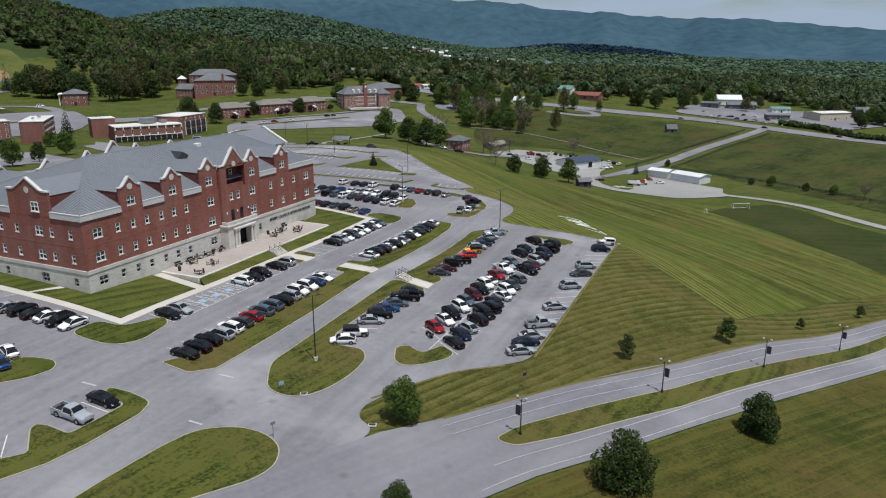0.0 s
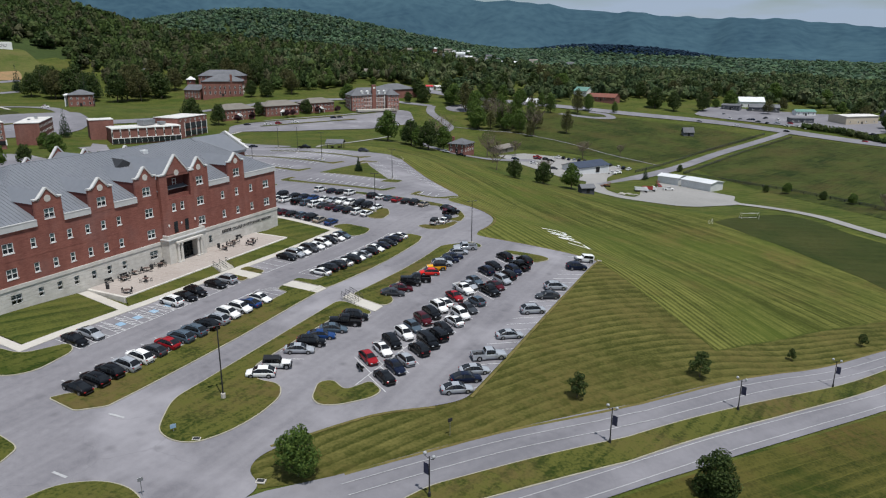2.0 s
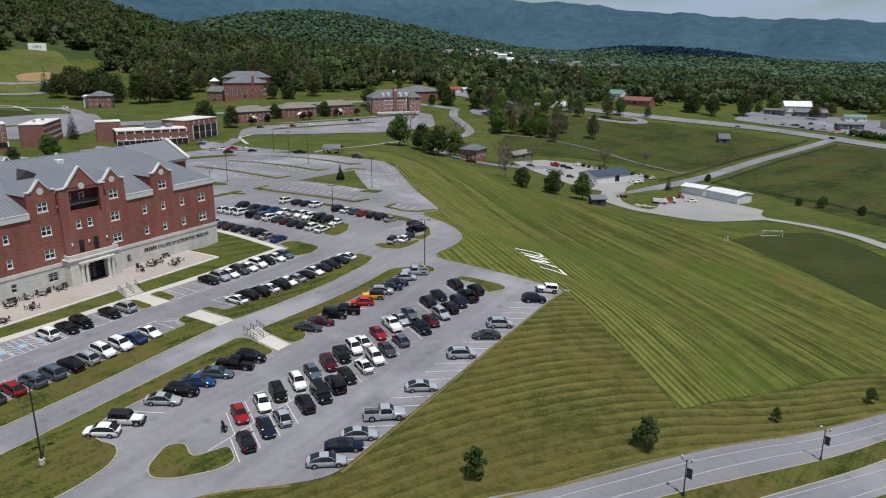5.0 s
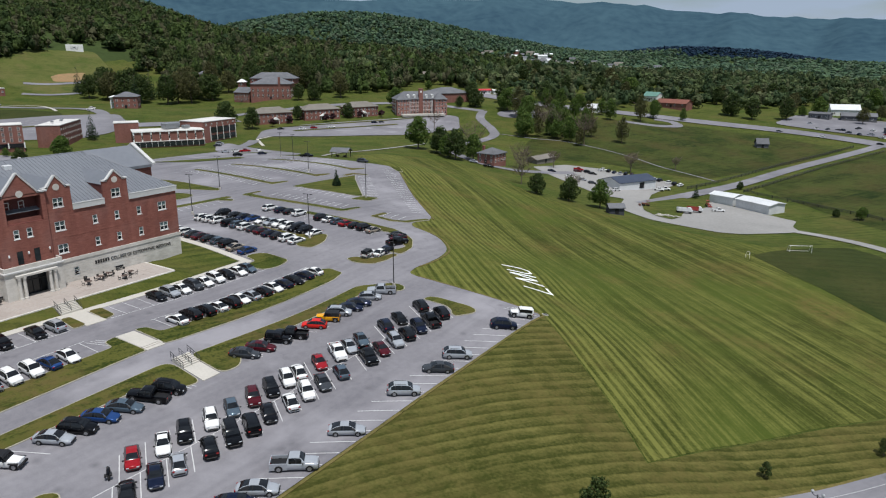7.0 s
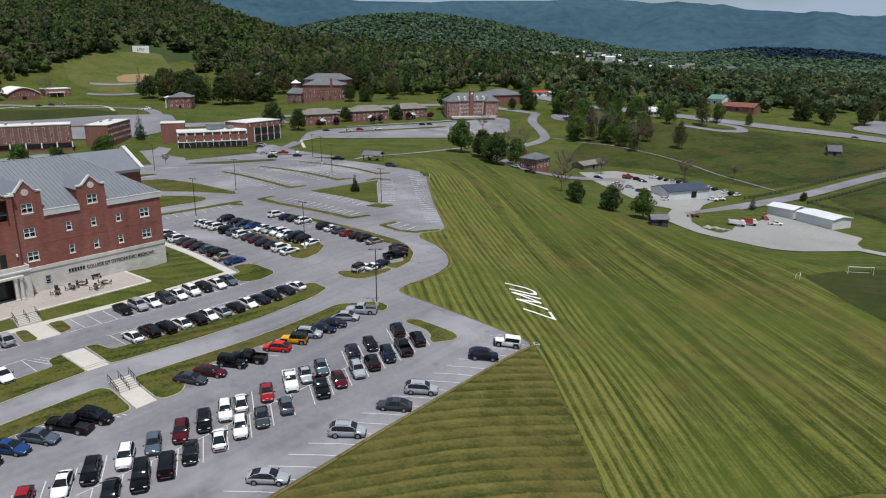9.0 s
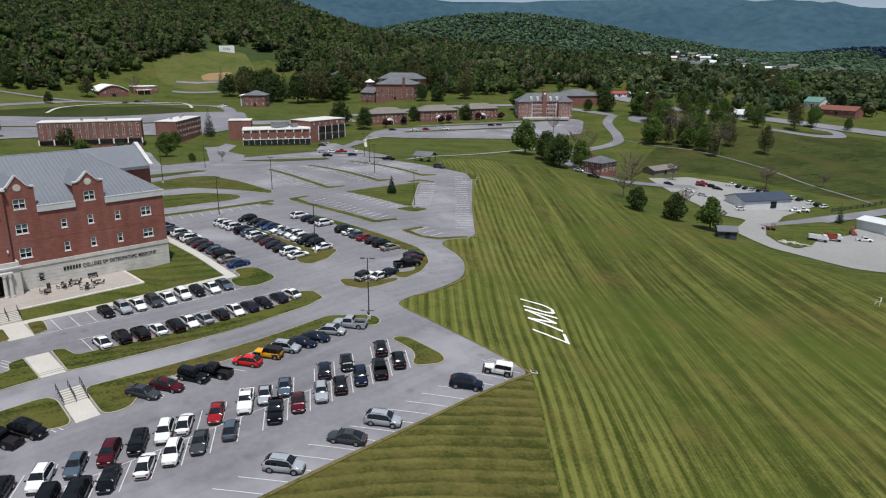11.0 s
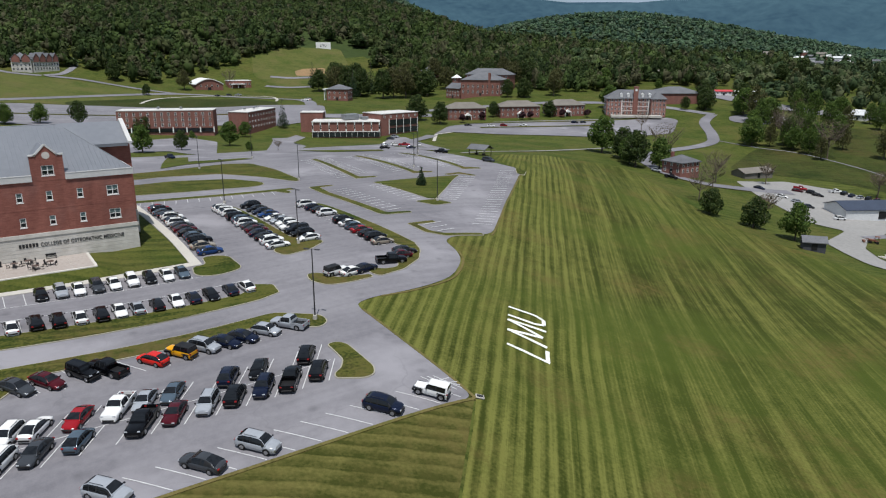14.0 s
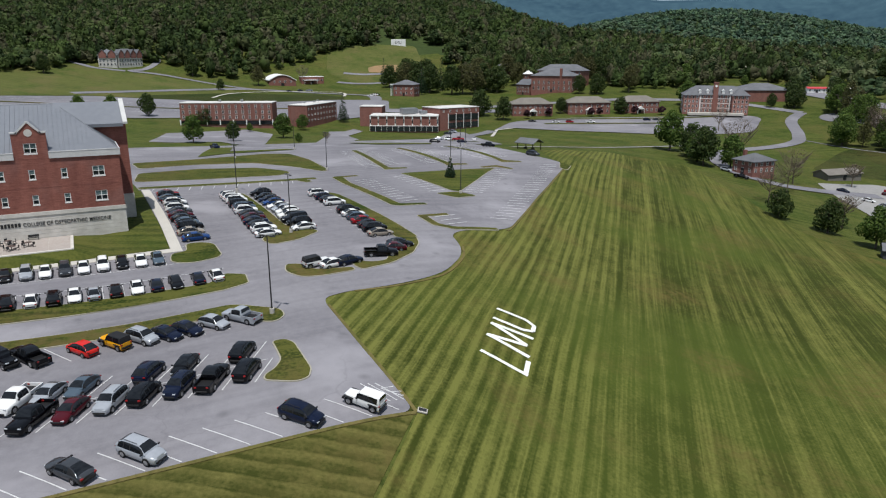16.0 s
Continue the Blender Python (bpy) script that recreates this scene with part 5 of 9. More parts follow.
    s.add([(fx, e0, EAVE1), (fx, e1, EAVE1), (rx, ry1, rz), (rx, ry0, rz)], [(0, 1, 2, 3)])
    s.add([(w0, e0, EAVE1), (w0, e1, EAVE1), (rx, ry1, rz), (rx, ry0, rz)], [(0, 1, 2, 3)])
    s.add([(fx, e0, EAVE1), (w0, e0, EAVE1), (rx, ry0, rz)], [(0, 1, 2)])
    s.add([(fx, e1, EAVE1), (w0, e1, EAVE1), (rx, ry1, rz)], [(0, 1, 2)])
    part("roof", fixed_normals(s.mesh("roof", ROOF)), b, "grey standing-seam metal hip roof")
    # standing seams
    s = Shape()

    def seam(p, q):
        p, q = Vector(p), Vector(q)
        d = (q - p).normalized()
        side = d.cross(Vector((0, 0, 1))).normalized() * 0.035
        up = side.cross(d).normalized()
        up = (up if up.z > 0 else -up) * 0.09
        s.rings([[p - side, p + side, p + side + up, p - side + up], [q - side, q + side, q + side + up, q - side + up]])

    y = e0 + 0.6
    while y < e1:
        t = min(1.0, (y - e0) / (ry0 - e0), (e1 - y) / (e1 - ry1))
        seam((fx, y, EAVE1), (fx + (rx - fx) * t, y, EAVE1 + (rz - EAVE1) * t))
        seam((w0, y, EAVE1), (w0 + (rx - w0) * t, y, EAVE1 + (rz - EAVE1) * t))
        y += 0.75
    x = w0 + 0.6
    while x < fx:
        t = min(1.0, (fx - x) / (fx - rx), (x - w0) / (rx - w0))
        seam((x, e0, EAVE1), (x, e0 + (ry0 - e0) * t, EAVE1 + (rz - EAVE1) * t))
        seam((x, e1, EAVE1), (x, e1 + (ry1 - e1) * t, EAVE1 + (rz - EAVE1) * t))
        x += 0.75
    tagged(part("seam", s.mesh("seam", ROOF), b), kind="stuff")
    s = Shape()
    for p, q in (((fx, e0, EAVE1), (rx, ry0, rz)), ((fx, e1, EAVE1), (rx, ry1, rz)), ((rx, ry0, rz), (rx, ry1 + 11, rz)), ((w0, e0, EAVE1), (rx, ry0, rz))):
        s.tube([p, q], [0.12, 0.12], 5)
    part("ridge_cap", s.mesh("ridge_cap", ROOF), b, "grey metal ridge")
    # dark hipped roof dormers, low on the slope
    for vy in (120.6,):
        s = Shape()
        s.add([(-116.9, vy - 2.6, 22.35), (-116.9, vy + 2.6, 22.35), (-117.3, vy, 23.9), (-120.9, vy, 24.0)], [(0, 1, 2), (0, 2, 3), (1, 3, 2)])
        part("roof_dormer", fixed_normals(s.mesh("roof_dormer", METAL)), b, "dark triangular roof dormer")
    s = Shape()
    s.box(-121.6, -120.4, 128.6, 130, 23.2, 24.6)
    part("roof_hatch", bevelled(s.mesh("roof_hatch", WHITE_METAL), 0.08), b, "pale roof hatch")
    # wing behind, with its parapet end
    s = Shape()
    s.prism([(-129.8, 0.8), (-117.6, 0.8), (-117.6, 21.6), (-123.6, 24.9), (-129.8, 21.6)], 148, 158, axis="y")
    part("wing_wall", fixed_normals(s.mesh("wing_wall", BRICK)), b, "red brick rear wing")
    s = Shape()
    s.prism([(-130, 0.8), (-117.4, 0.8), (-117.4, BAND), (-130, BAND)], 150, 158.12, axis="y")
    part("wing_base", fixed_normals(s.mesh("wing_base", STONE)), b, "limestone base of the wing")
    s = Shape()
    s.add([(-116.6, 146, 21.6), (-116.6, 157.6, 21.6), (-123.6, 157.6, 25.3), (-123.6, 146, 25.3)], [(0, 1, 2, 3)])
    s.add([(-130.6, 146, 21.6), (-130.6, 157.6, 21.6), (-123.6, 157.6, 25.3), (-123.6, 146, 25.3)], [(0, 1, 2, 3)])
    s.box(-117.3, -116.5, 146, 157.5, 21.0, 21.58)
    part("wing_roof", fixed_normals(s.mesh("wing_roof", ROOF)), b, "grey metal roof of the wing")
    s = Shape()
    for x0, z0, x1, z1 in ((-116.2, 21.5, -123.6, 25.45), (-131, 21.5, -123.6, 25.45)):
        s.rings([[(x0, y, z0), (x1, y, z1), (x1, y, z1 + 0.4), (x0, y, z0 + 0.4)] for y in (157.5, 158.3)])
    part("wing_coping", fixed_normals(s.mesh("wing_coping", COPING)), b, "white raking coping")
    for z in (5.0, 9.9, 14.3):
        window(b, pose(-119.6, 158.0, z, 0, 0, 90), False)

    # porch: stone front of the entrance bay with a balcony on it
    s = Shape()
    px = -104.0
    s.box(FX + 0.2, px, 118.2, 121.0, 2.6, 7.3).box(FX + 0.2, px, 126.0, 128.5, 2.6, 7.3)
    s.box(FX + 0.2, px, 118.2, 128.5, 7.3, 8.1)
    porch = part("porch", bevelled(s.mesh("porch", STONE), 0.05), b, "limestone entrance porch")
    s = Shape()
    s.box(FX + 0.2, px + 0.25, 117.95, 128.75, 8.1, 8.45)
    part("cornice", bevelled(s.mesh("cornice", COPING), 0.06), porch, "pale projecting cornice")
    s = Shape()
    s.box(px - 0.25, px, 118.2, 128.5, 8.45, 9.25).box(FX + 0.75, px - 0.25, 118.2, 118.45, 8.45, 9.25).box(FX + 0.75, px - 0.25, 128.25, 128.5, 8.45, 9.25)
    part("parapet", bevelled(s.mesh("parapet", STONE), 0.04), porch, "stone balcony parapet")
    for y in (120.3, 121.2, 125.8, 126.7):
        s = Shape()
        s.tube([(px + 0.35, y, TZ - 0.1), (px + 0.35, y, TZ + 0.3), (px + 0.35, y, TZ + 0.35), (px + 0.35, y, 6.9), (px + 0.35, y, 6.95), (px + 0.35, y, 7.3)], [0.42, 0.42, 0.32, 0.28, 0.4, 0.4], 12)
        part("column", s.mesh("column", STONE), porch, "round limestone column")
    s = Shape()
    s.box(px + 0.02, px + 0.75, 119.8, 127.2, 7.3, 7.7)
    part("entablature", bevelled(s.mesh("entablature", STONE), 0.04), porch, "stone beam over the columns")
    s = Shape()
    s.box(-105.9, -105.7, 121.0, 126.0, TZ - 0.2, 7.3)
    part("glazed_door", s.mesh("glazed_door", GLASS), porch, "dark glazed entrance doors")
    for y in (121.0, 122.2, 123.45, 124.7, 125.9):
        s = Shape()
        s.box(-105.7, -105.55, y, y + 0.1, TZ - 0.2, 7.3)
        part("door_frame", s.mesh("door_frame", METAL), porch, "dark metal door frame")
    s = Shape()
    s.box(-105.7, -105.56, 121.0, 126.0, 5.7, 5.85)
    part("transom", s.mesh("transom", METAL), porch, "dark metal transom")
    for y in (121.6, 124.6):
        s = Shape()
        s.box(FX + 0.7, FX + 0.78, y, y + 1.0, 9.0, 11.4)
        part("balcony_door", s.mesh("balcony_door", GLASS), b, "dark balcony door")
    for y in (120.2, 123.6, 127.4):
        s = Shape()
        s.box(FX + 0.7, FX + 0.95, y - 0.12, y + 0.12, 10.6, 11.1)
        part("wall_lantern", bevelled(s.mesh("wall_lantern", WHITE), 0.04), b, "small wall lantern")
    # name over the base: the first word as a bar, the rest lettered
    for k in range(6):
        s = Shape()
        s.box(FX + 0.07, FX + 0.12, 135.95 + 0.52 * k, 135.95 + 0.52 * k + 0.38, 5.45, 6.15)
        part("sign_bar", s.mesh("sign_bar", METAL), b, "dark metal lettering, illegible")
    cu = bpy.data.curves.new("sign_letters", "FONT")
    cu.body, cu.size, cu.extrude, cu.space_character = "COLLEGE OF OSTEOPATHIC MEDICINE", 0.96, 0.03, 1.06
    cu.offset = 0.006
    tmp = new("tmp", cu)
    bpy.context.view_layer.update()
    me = bpy.data.meshes.new_from_object(tmp.evaluated_get(bpy.context.evaluated_depsgraph_get()))
    bpy.data.objects.remove(tmp)
    me.materials.clear()
    me.materials.append(METAL)
    wide = max(v.co.x for v in me.vertices)
    letters = part("sign_letters", me, b, "dark metal letters on limestone", pose(FX + 0.12, 139.3, 5.45, 90, 0, 90))
    letters.scale = (13.8 / wide, 1, 1)
    return b


college()


# ---- terrace in front of the college ----
TABLES = [(-97.7, 101.7), (-104.1, 106.6), (-99.9, 108.0), (-105.2, 110.1), (-105.0, 112.8), (-105.0, 116.3), (-101.9, 131.7), (-102.9, 134.7), (-103.7, 136.9), (-101.1, 140.0), (-99.5, 137.6)]
BINS = [(-102.9, 101.8), (-104.5, 132.6), (-105.3, 114.4)]
BENCHES = [(-105.6, 107.9), (-105.6, 104.4), (-105.6, 118.0), (-105.6, 140.6)]


def terrace():
    t = tagged(new("terrace"), "pale concrete terrace with low stone edges and steps", "terrace")
    s = Shape()
    s.prism([(-106.3, 100.2), (-96.2, 100.2), (-96.2, 146.4), (-106.3, 146.4)], 0.5, TZ, axis="z")
    part("slab", fixed_normals(s.mesh("slab", CONCRETE)), t, "pale concrete bed of the terrace")
    ny, nx = 14, 4
    for i in range(nx):
        for j in range(ny):
            x0, y0 = -106.25 + i * 9.75 / nx, 100.45 + j * 45.75 / ny
            s = Shape()
            s.box(x0 + 0.02, x0 + 9.75 / nx - 0.02, y0 + 0.02, y0 + 45.75 / ny - 0.02, TZ - 0.02, TZ + 0.012)
            part("paving_slab", s.mesh("paving_slab", PATIO), t)
    for a, c in (((-96.3, 100), (-96.3, 121.4)), ((-96.3, 126), (-96.3, 146.5)), ((-96.3, 146.5), (-106.2, 146.5)), ((-106, 100), (-96.3, 100))):
        s = Shape()
        d = (Vector(c) - Vector(a))
        m = pose(*a, 0, 0, 0, math.degrees(math.atan2(d.y, d.x)))
        s.box(0, d.length, -0.2, 0.2, 0.4, TZ + 0.06, m=m)
        part("edge_wall", bevelled(s.mesh("edge_wall", STONE), 0.04), t, "low limestone edge wall")
    for k in range(6):
        s = Shape()
        s.box(-96.1 + 0.36 * k, -95.7 + 0.36 * k, 121.8, 125.6, 0.4, TZ - 0.17 * (k + 1))
        part("tread", s.mesh("tread", CONCRETE), t)
    return t


terrace()


def bank(spans, label):
    """Grass slope from the walk up to the terrace edge: (low x, low y, high x, high y) along it."""
    s = Shape()
    pts = []
    for lx, ly, hx, hy in spans:
        lz = ground_at(lx, ly) + 0.17
        hz = max(lz, TZ - 0.14)
        pts += [(lx + (hx - lx) * t, ly + (hy - ly) * t, lz + (hz - lz) * (t ** 0.8)) for t in (0, 0.35, 0.7, 1)]
    s.add(pts, [(4 * k + i, 4 * k + 4 + i, 4 * k + 5 + i, 4 * k + 1 + i) for k in range(len(spans) - 1) for i in range(3)])
    tagged(new("grass_bank", fixed_normals(s.mesh("grass_bank", FIELD_C, True))), label, "lawn", kind="structure")


bank([(-94.02, 98.8 + 1.9 * k, -96.12, 100 + 1.8 * k) for k in range(13)], "mown grass bank below the terrace")
bank([(-94.02, 125.7 + 1.9 * k, -96.12, 125.7 + 1.9 * k) for k in range(11)] + [(-94.1, 149.5, -96.12, 146.7), (-97, 151, -97, 146.7), (-101, 151, -101, 146.7), (-106.2, 151, -106.2, 146.7)], "mown grass bank round the terrace end")


def railing(x0, x1, y, z0, z1, n=5):
    r = tagged(new("stair_handrail"), "dark metal handrail beside concrete steps", "handrail", "handrails of the steps")
    s = Shape()
    s.tube([(x0, y, z0 + 0.95), (x1, y, z1 + 0.95)], [0.045, 0.045], 6)
    s.tube([(x0, y, z0 + 0.5), (x1, y, z1 + 0.5)], [0.03, 0.03], 6)
    part("rail", s.mesh("rail", METAL), r)
    for k in range(n):
        t = k / (n - 1)
        s = Shape()
        s.tube([(x0 + (x1 - x0) * t, y, z0 + (z1 - z0) * t - 0.1), (x0 + (x1 - x0) * t, y, z0 + (z1 - z0) * t + 0.97)], [0.035, 0.035], 6)
        part("baluster", s.mesh("baluster", METAL), r)


def stairs(x0, x1, y0, y1, steps, label):
    """Concrete flight between two levels of the car park, falling towards +x, with a landing below."""
    st = tagged(new("stairs"), label, "stairs")
    run = 0.42
    ym = (y0 + y1) / 2
    for k in range(steps):
        s = Shape()
        x = x0 + run * k
        z = ground_at(x + run, ym) + 0.2 + 0.09 * (steps - 1 - k)
        s.box(x, x + run + 0.03, y0, y1, z - 0.9, z)
        part("tread", bevelled(s.mesh("tread", CONCRETE), 0.02), st)
    part("landing", drape("landing", [(x0 + run * steps, y0), (x1, y0), (x1, y1), (x0 + run * steps, y1)], CONCRETE, 0.2, 1.0, 0.4), st, "pale concrete landing")
    return ground_at(x0, ym) + 0.2 + 0.09 * steps, ground_at(x0 + run * steps, ym) + 0.2


top, low = stairs(-64.4, -57.2, 122.4, 125.4, 7, "wide concrete steps down to the lower car park")
for y in (122.4, 123.9, 125.4):
    railing(-64.6, -61.7, y, top, low)
sidewalk([(-78.2, 122), (-71.6, 122), (-71.6, 125.2), (-78.2, 125.2)])
stairs(-71.6, -69.9, 122, 125.2, 3, "short concrete steps to the drive")
for y in (121.9, 123.7, 125.5):
    railing(-96.0, -94.0, y, TZ - 0.1, TZ - 1.05, 3)


# ---- terrace furniture ----
def cafe_set():
    """Round metal table with four chairs, each chair a thing of its own."""
    t = tagged(new("cafe_table"), "round dark metal cafe table on the terrace", "table", "tables on the terrace")
    s = Shape()
    s.tube([(0, 0, 0.70), (0, 0, 0.74)], [0.6, 0.6], 18)
    part("tabletop", s.mesh("tabletop", RUST), t, "dark brown metal top")
    s = Shape()
    s.tube([(0, 0, 0), (0, 0, 0.05), (0, 0, 0.1), (0, 0, 0.7)], [0.32, 0.3, 0.06, 0.05], 10)
    part("pedestal", s.mesh("pedestal", METAL), t)
    return t


def cafe_chair():
    c = tagged(new("cafe_chair"), "dark metal cafe chair beside a round table", "chair", "chairs on the terrace")
    s = Shape()
    s.box(-0.24, 0.24, -0.24, 0.24, 0.43, 0.47)
    part("seat", bevelled(s.mesh("seat", METAL), 0.015), c)
    s = Shape()
    s.box(0.2, 0.25, -0.23, 0.23, 0.5, 0.92)
    part("backrest", bevelled(s.mesh("backrest", METAL), 0.015), c)
    for x in (-0.2, 0.2):
        for y in (-0.2, 0.2):
            s = Shape()
            s.tube([(x, y, 0.44), (x * 1.15, y * 1.15, 0)], [0.025, 0.02], 5)
            part("leg", s.mesh("leg", METAL), c)
    return c


RUST = mat("brown_metal", (0.10, 0.062, 0.05), 0.6, (0.06, 0.04, 0.035), 1.0, 4.0)
TABLE, CHAIR = cafe_set(), cafe_chair()
chairs = 0
for k, (x, y) in enumerate(TABLES):
    m = pose(x, y, TZ)
    if k:
        copy_thing(TABLE, m)
    else:
        TABLE.matrix_basis = m
    for i in range(4 if k % 3 else 3):
        a = 90 * i + 25 * k
        m = pose(x + 0.95 * math.cos(radians(a)), y + 0.95 * math.sin(radians(a)), TZ, 0, 0, a)
        if chairs:
            copy_thing(CHAIR, m)
        else:
            CHAIR.matrix_basis = m
        chairs += 1


def litter_bin(x, y):
    b = tagged(new("litter_bin"), "black slatted litter bin on the terrace", "litter bin", "bins on the terrace")
    b.matrix_basis = pose(x, y, TZ)
    s = Shape()
    s.tube([(0, 0, 0), (0, 0, 0.85), (0, 0, 0.9)], [0.3, 0.34, 0.36], 14)
    part("drum", s.mesh("drum", METAL), b)
    s = Shape()
    s.tube([(0, 0, 0.9), (0, 0, 1.0), (0, 0, 1.06)], [0.36, 0.26, 0.12], 14)
    part("lid", s.mesh("lid", METAL), b)


def bench(x, y, turn):
    b = tagged(new("bench"), "dark metal bench against the stone wall", "bench", "benches on the terrace")
    b.matrix_basis = pose(x, y, TZ, 0, 0, turn)
    for k in range(3):
        s = Shape()
        s.box(-0.85, 0.85, -0.25 + 0.17 * k, -0.12 + 0.17 * k, 0.42, 0.46)
        part("slat", s.mesh("slat", METAL), b)
    s = Shape()
    s.box(-0.85, 0.85, 0.27, 0.31, 0.5, 0.9)
    part("backrest", s.mesh("backrest", METAL), b)
    for x0 in (-0.75, 0.75):
        s = Shape()
        s.box(x0 - 0.04, x0 + 0.04, -0.25, 0.3, 0, 0.44)
        part("leg", s.mesh("leg", METAL), b)


for x, y in BINS:
    litter_bin(x, y)
for x, y in BENCHES:
    bench(x, y, 90)


# small signs and drains
def small_sign(x, y, h, w, label, colour):
    g = tagged(new("small_sign"), label, "sign")
    g.matrix_basis = upright(x, y, 60, 0.15)
    s = Shape()
    s.tube([(0, 0, -0.2), (0, 0, h)], [0.04, 0.04], 6)
    part("post", s.mesh("post", STEEL), g)
    s = Shape()
    s.box(-w / 2, w / 2, -0.05, -0.02, h - w * 0.8, h)
    part("plate", bevelled(s.mesh("plate", colour), 0.02), g)


small_sign(-58.3, 74.6, 1.1, 0.75, "small blue and white direction sign on the island", BLUE_PAINT)
small_sign(-26.9, 91.4, 2.4, 0.7, "small road sign on a steel post", METAL)
small_sign(-51.3, 63.4, 2.2, 0.6, "small grey road sign by the entrance", STEEL)
for x, y, a in ((-28.6, 178.2, 60), (-54.6, 74.8, 30), (-41.6, 71.6, 20)):
    s = Shape()
    s.box(-0.55, 0.55, -0.4, 0.4, 0.0, 0.2)
    dr = tagged(new("storm_drain"), "concrete storm drain inlet with a dark grate", "drain")
    dr.matrix_basis = on_slope(x, y, a, 0.02)
    part("surround", bevelled(s.mesh("surround", CONCRETE), 0.04), dr)
    s = Shape()
    s.box(-0.42, 0.42, -0.28, 0.28, 0.18, 0.215)
    part("grate", s.mesh("grate", METAL), dr, "dark iron grate")


# ---- vehicles ----
# lower body: (x, top, half width); cabin: base x0 x1, roof x0 x1, heights; front is at -x
CAR_KINDS = {
    "sedan": dict(long=4.8, wheel=0.33, axle=(-1.45, 1.4), belt=0.92, body=[(-2.4, 0.56, 0.58), (-2.32, 0.67, 0.73), (-2.0, 0.77, 0.86), (-1.15, 0.90, 0.91), (0.6, 0.95, 0.92), (1.6, 0.98, 0.90), (2.2, 0.96, 0.82), (2.4, 0.84, 0.68)], cabin=(-1.25, 2.05, -0.2, 0.85, 0.9, 1.44, 0.87, 0.60)),
    "hatch": dict(long=4.4, wheel=0.33, axle=(-1.35, 1.3), belt=0.95, body=[(-2.2, 0.58, 0.58), (-2.12, 0.72, 0.75), (-1.8, 0.82, 0.86), (-1.1, 0.94, 0.90), (1.7, 1.0, 0.89), (2.08, 0.97, 0.82), (2.2, 0.8, 0.70)], cabin=(-1.25, 2.1, -0.3, 1.15, 0.93, 1.5, 0.85, 0.62)),
    "suv": dict(long=4.75, wheel=0.38, axle=(-1.45, 1.4), belt=1.08, body=[(-2.37, 0.66, 0.60), (-2.3, 0.86, 0.77), (-1.95, 0.98, 0.90), (-1.15, 1.07, 0.94), (1.7, 1.12, 0.95), (2.2, 1.10, 0.89), (2.37, 0.92, 0.76)], cabin=(-1.35, 2.28, -0.45, 1.5, 1.05, 1.69, 0.90, 0.67)),
    "van": dict(long=5.1, wheel=0.37, axle=(-1.6, 1.5), belt=1.08, body=[(-2.55, 0.72, 0.78), (-2.45, 0.95, 0.9), (-1.9, 1.06, 0.97), (-1.2, 1.12, 0.99), (2.2, 1.16, 0.99), (2.48, 1.12, 0.95), (2.55, 0.85, 0.9)], cabin=(-1.3, 2.5, -0.55, 2.3, 1.08, 1.82, 0.93, 0.77)),
    "pickup": dict(long=5.7, wheel=0.41, axle=(-1.85, 1.75), belt=1.15, body=[(-2.85, 0.75, 0.82), (-2.75, 1.02, 0.93), (-2.2, 1.12, 0.98), (-1.3, 1.18, 0.99), (0.75, 1.2, 0.99)], cabin=(-1.35, 0.85, -0.6, 0.6, 1.12, 1.84, 0.92, 0.74), bed=(0.78, 2.85)),
    "jeep": dict(long=4.5, wheel=0.42, axle=(-1.5, 1.4), belt=1.15, body=[(-2.1, 0.8, 0.62), (-2.05, 1.08, 0.68), (-0.85, 1.16, 0.76), (-0.8, 1.18, 0.80), (2.05, 1.18, 0.80), (2.12, 1.1, 0.78)], cabin=(-0.75, 2.1, -0.45, 2.02, 1.12, 1.86, 0.78, 0.72), spare=True),
}
WHEELS = {}


def wheel_meshes(r):
    if r not in WHEELS:
        t, k = Shape(), Shape()
        n = 16
        ring = lambda y, q: [(q * math.cos(math.tau * i / n), y, q * math.sin(math.tau * i / n)) for i in range(n)]
        t.rings([ring(-0.1, r * 0.6), ring(-0.11, r * 0.9), ring(-0.08, r), ring(0.08, r), ring(0.11, r * 0.9), ring(0.1, r * 0.6)])
        k.rings([ring(-0.112, r * 0.62), ring(0.112, r * 0.62)])
        for i in range(5):
            a = math.tau * i / 5
            m = pose(0, 0, 0, 0, -math.degrees(a), 0)
            k.box(r * 0.1, r * 0.56, -0.125, 0.125, -r * 0.09, r * 0.09, m=m)
        WHEELS[r] = (fixed_normals(t.mesh("tyre", RUBBER)), fixed_normals(k.mesh("rim", RIM)))
    return WHEELS[r]


def smooth_line(points, n):
    """Catmull-Rom through the stations, n steps for each gap."""
    p = np.array(points, float)
    out = []
    for k in range(len(p) - 1):
        a, b, c, d = p[max(k - 1, 0)], p[k], p[k + 1], p[min(k + 2, len(p) - 1)]
        for t in np.arange(n) / n:
            q = 0.5 * (2 * b + (c - a) * t + (2 * a - 5 * b + 4 * c - d) * t * t + (3 * b - a - 3 * c + d) * t ** 3)
            q[0] = b[0] + (c[0] - b[0]) * t
            out.append(tuple(q))
    return out + [tuple(p[-1])]


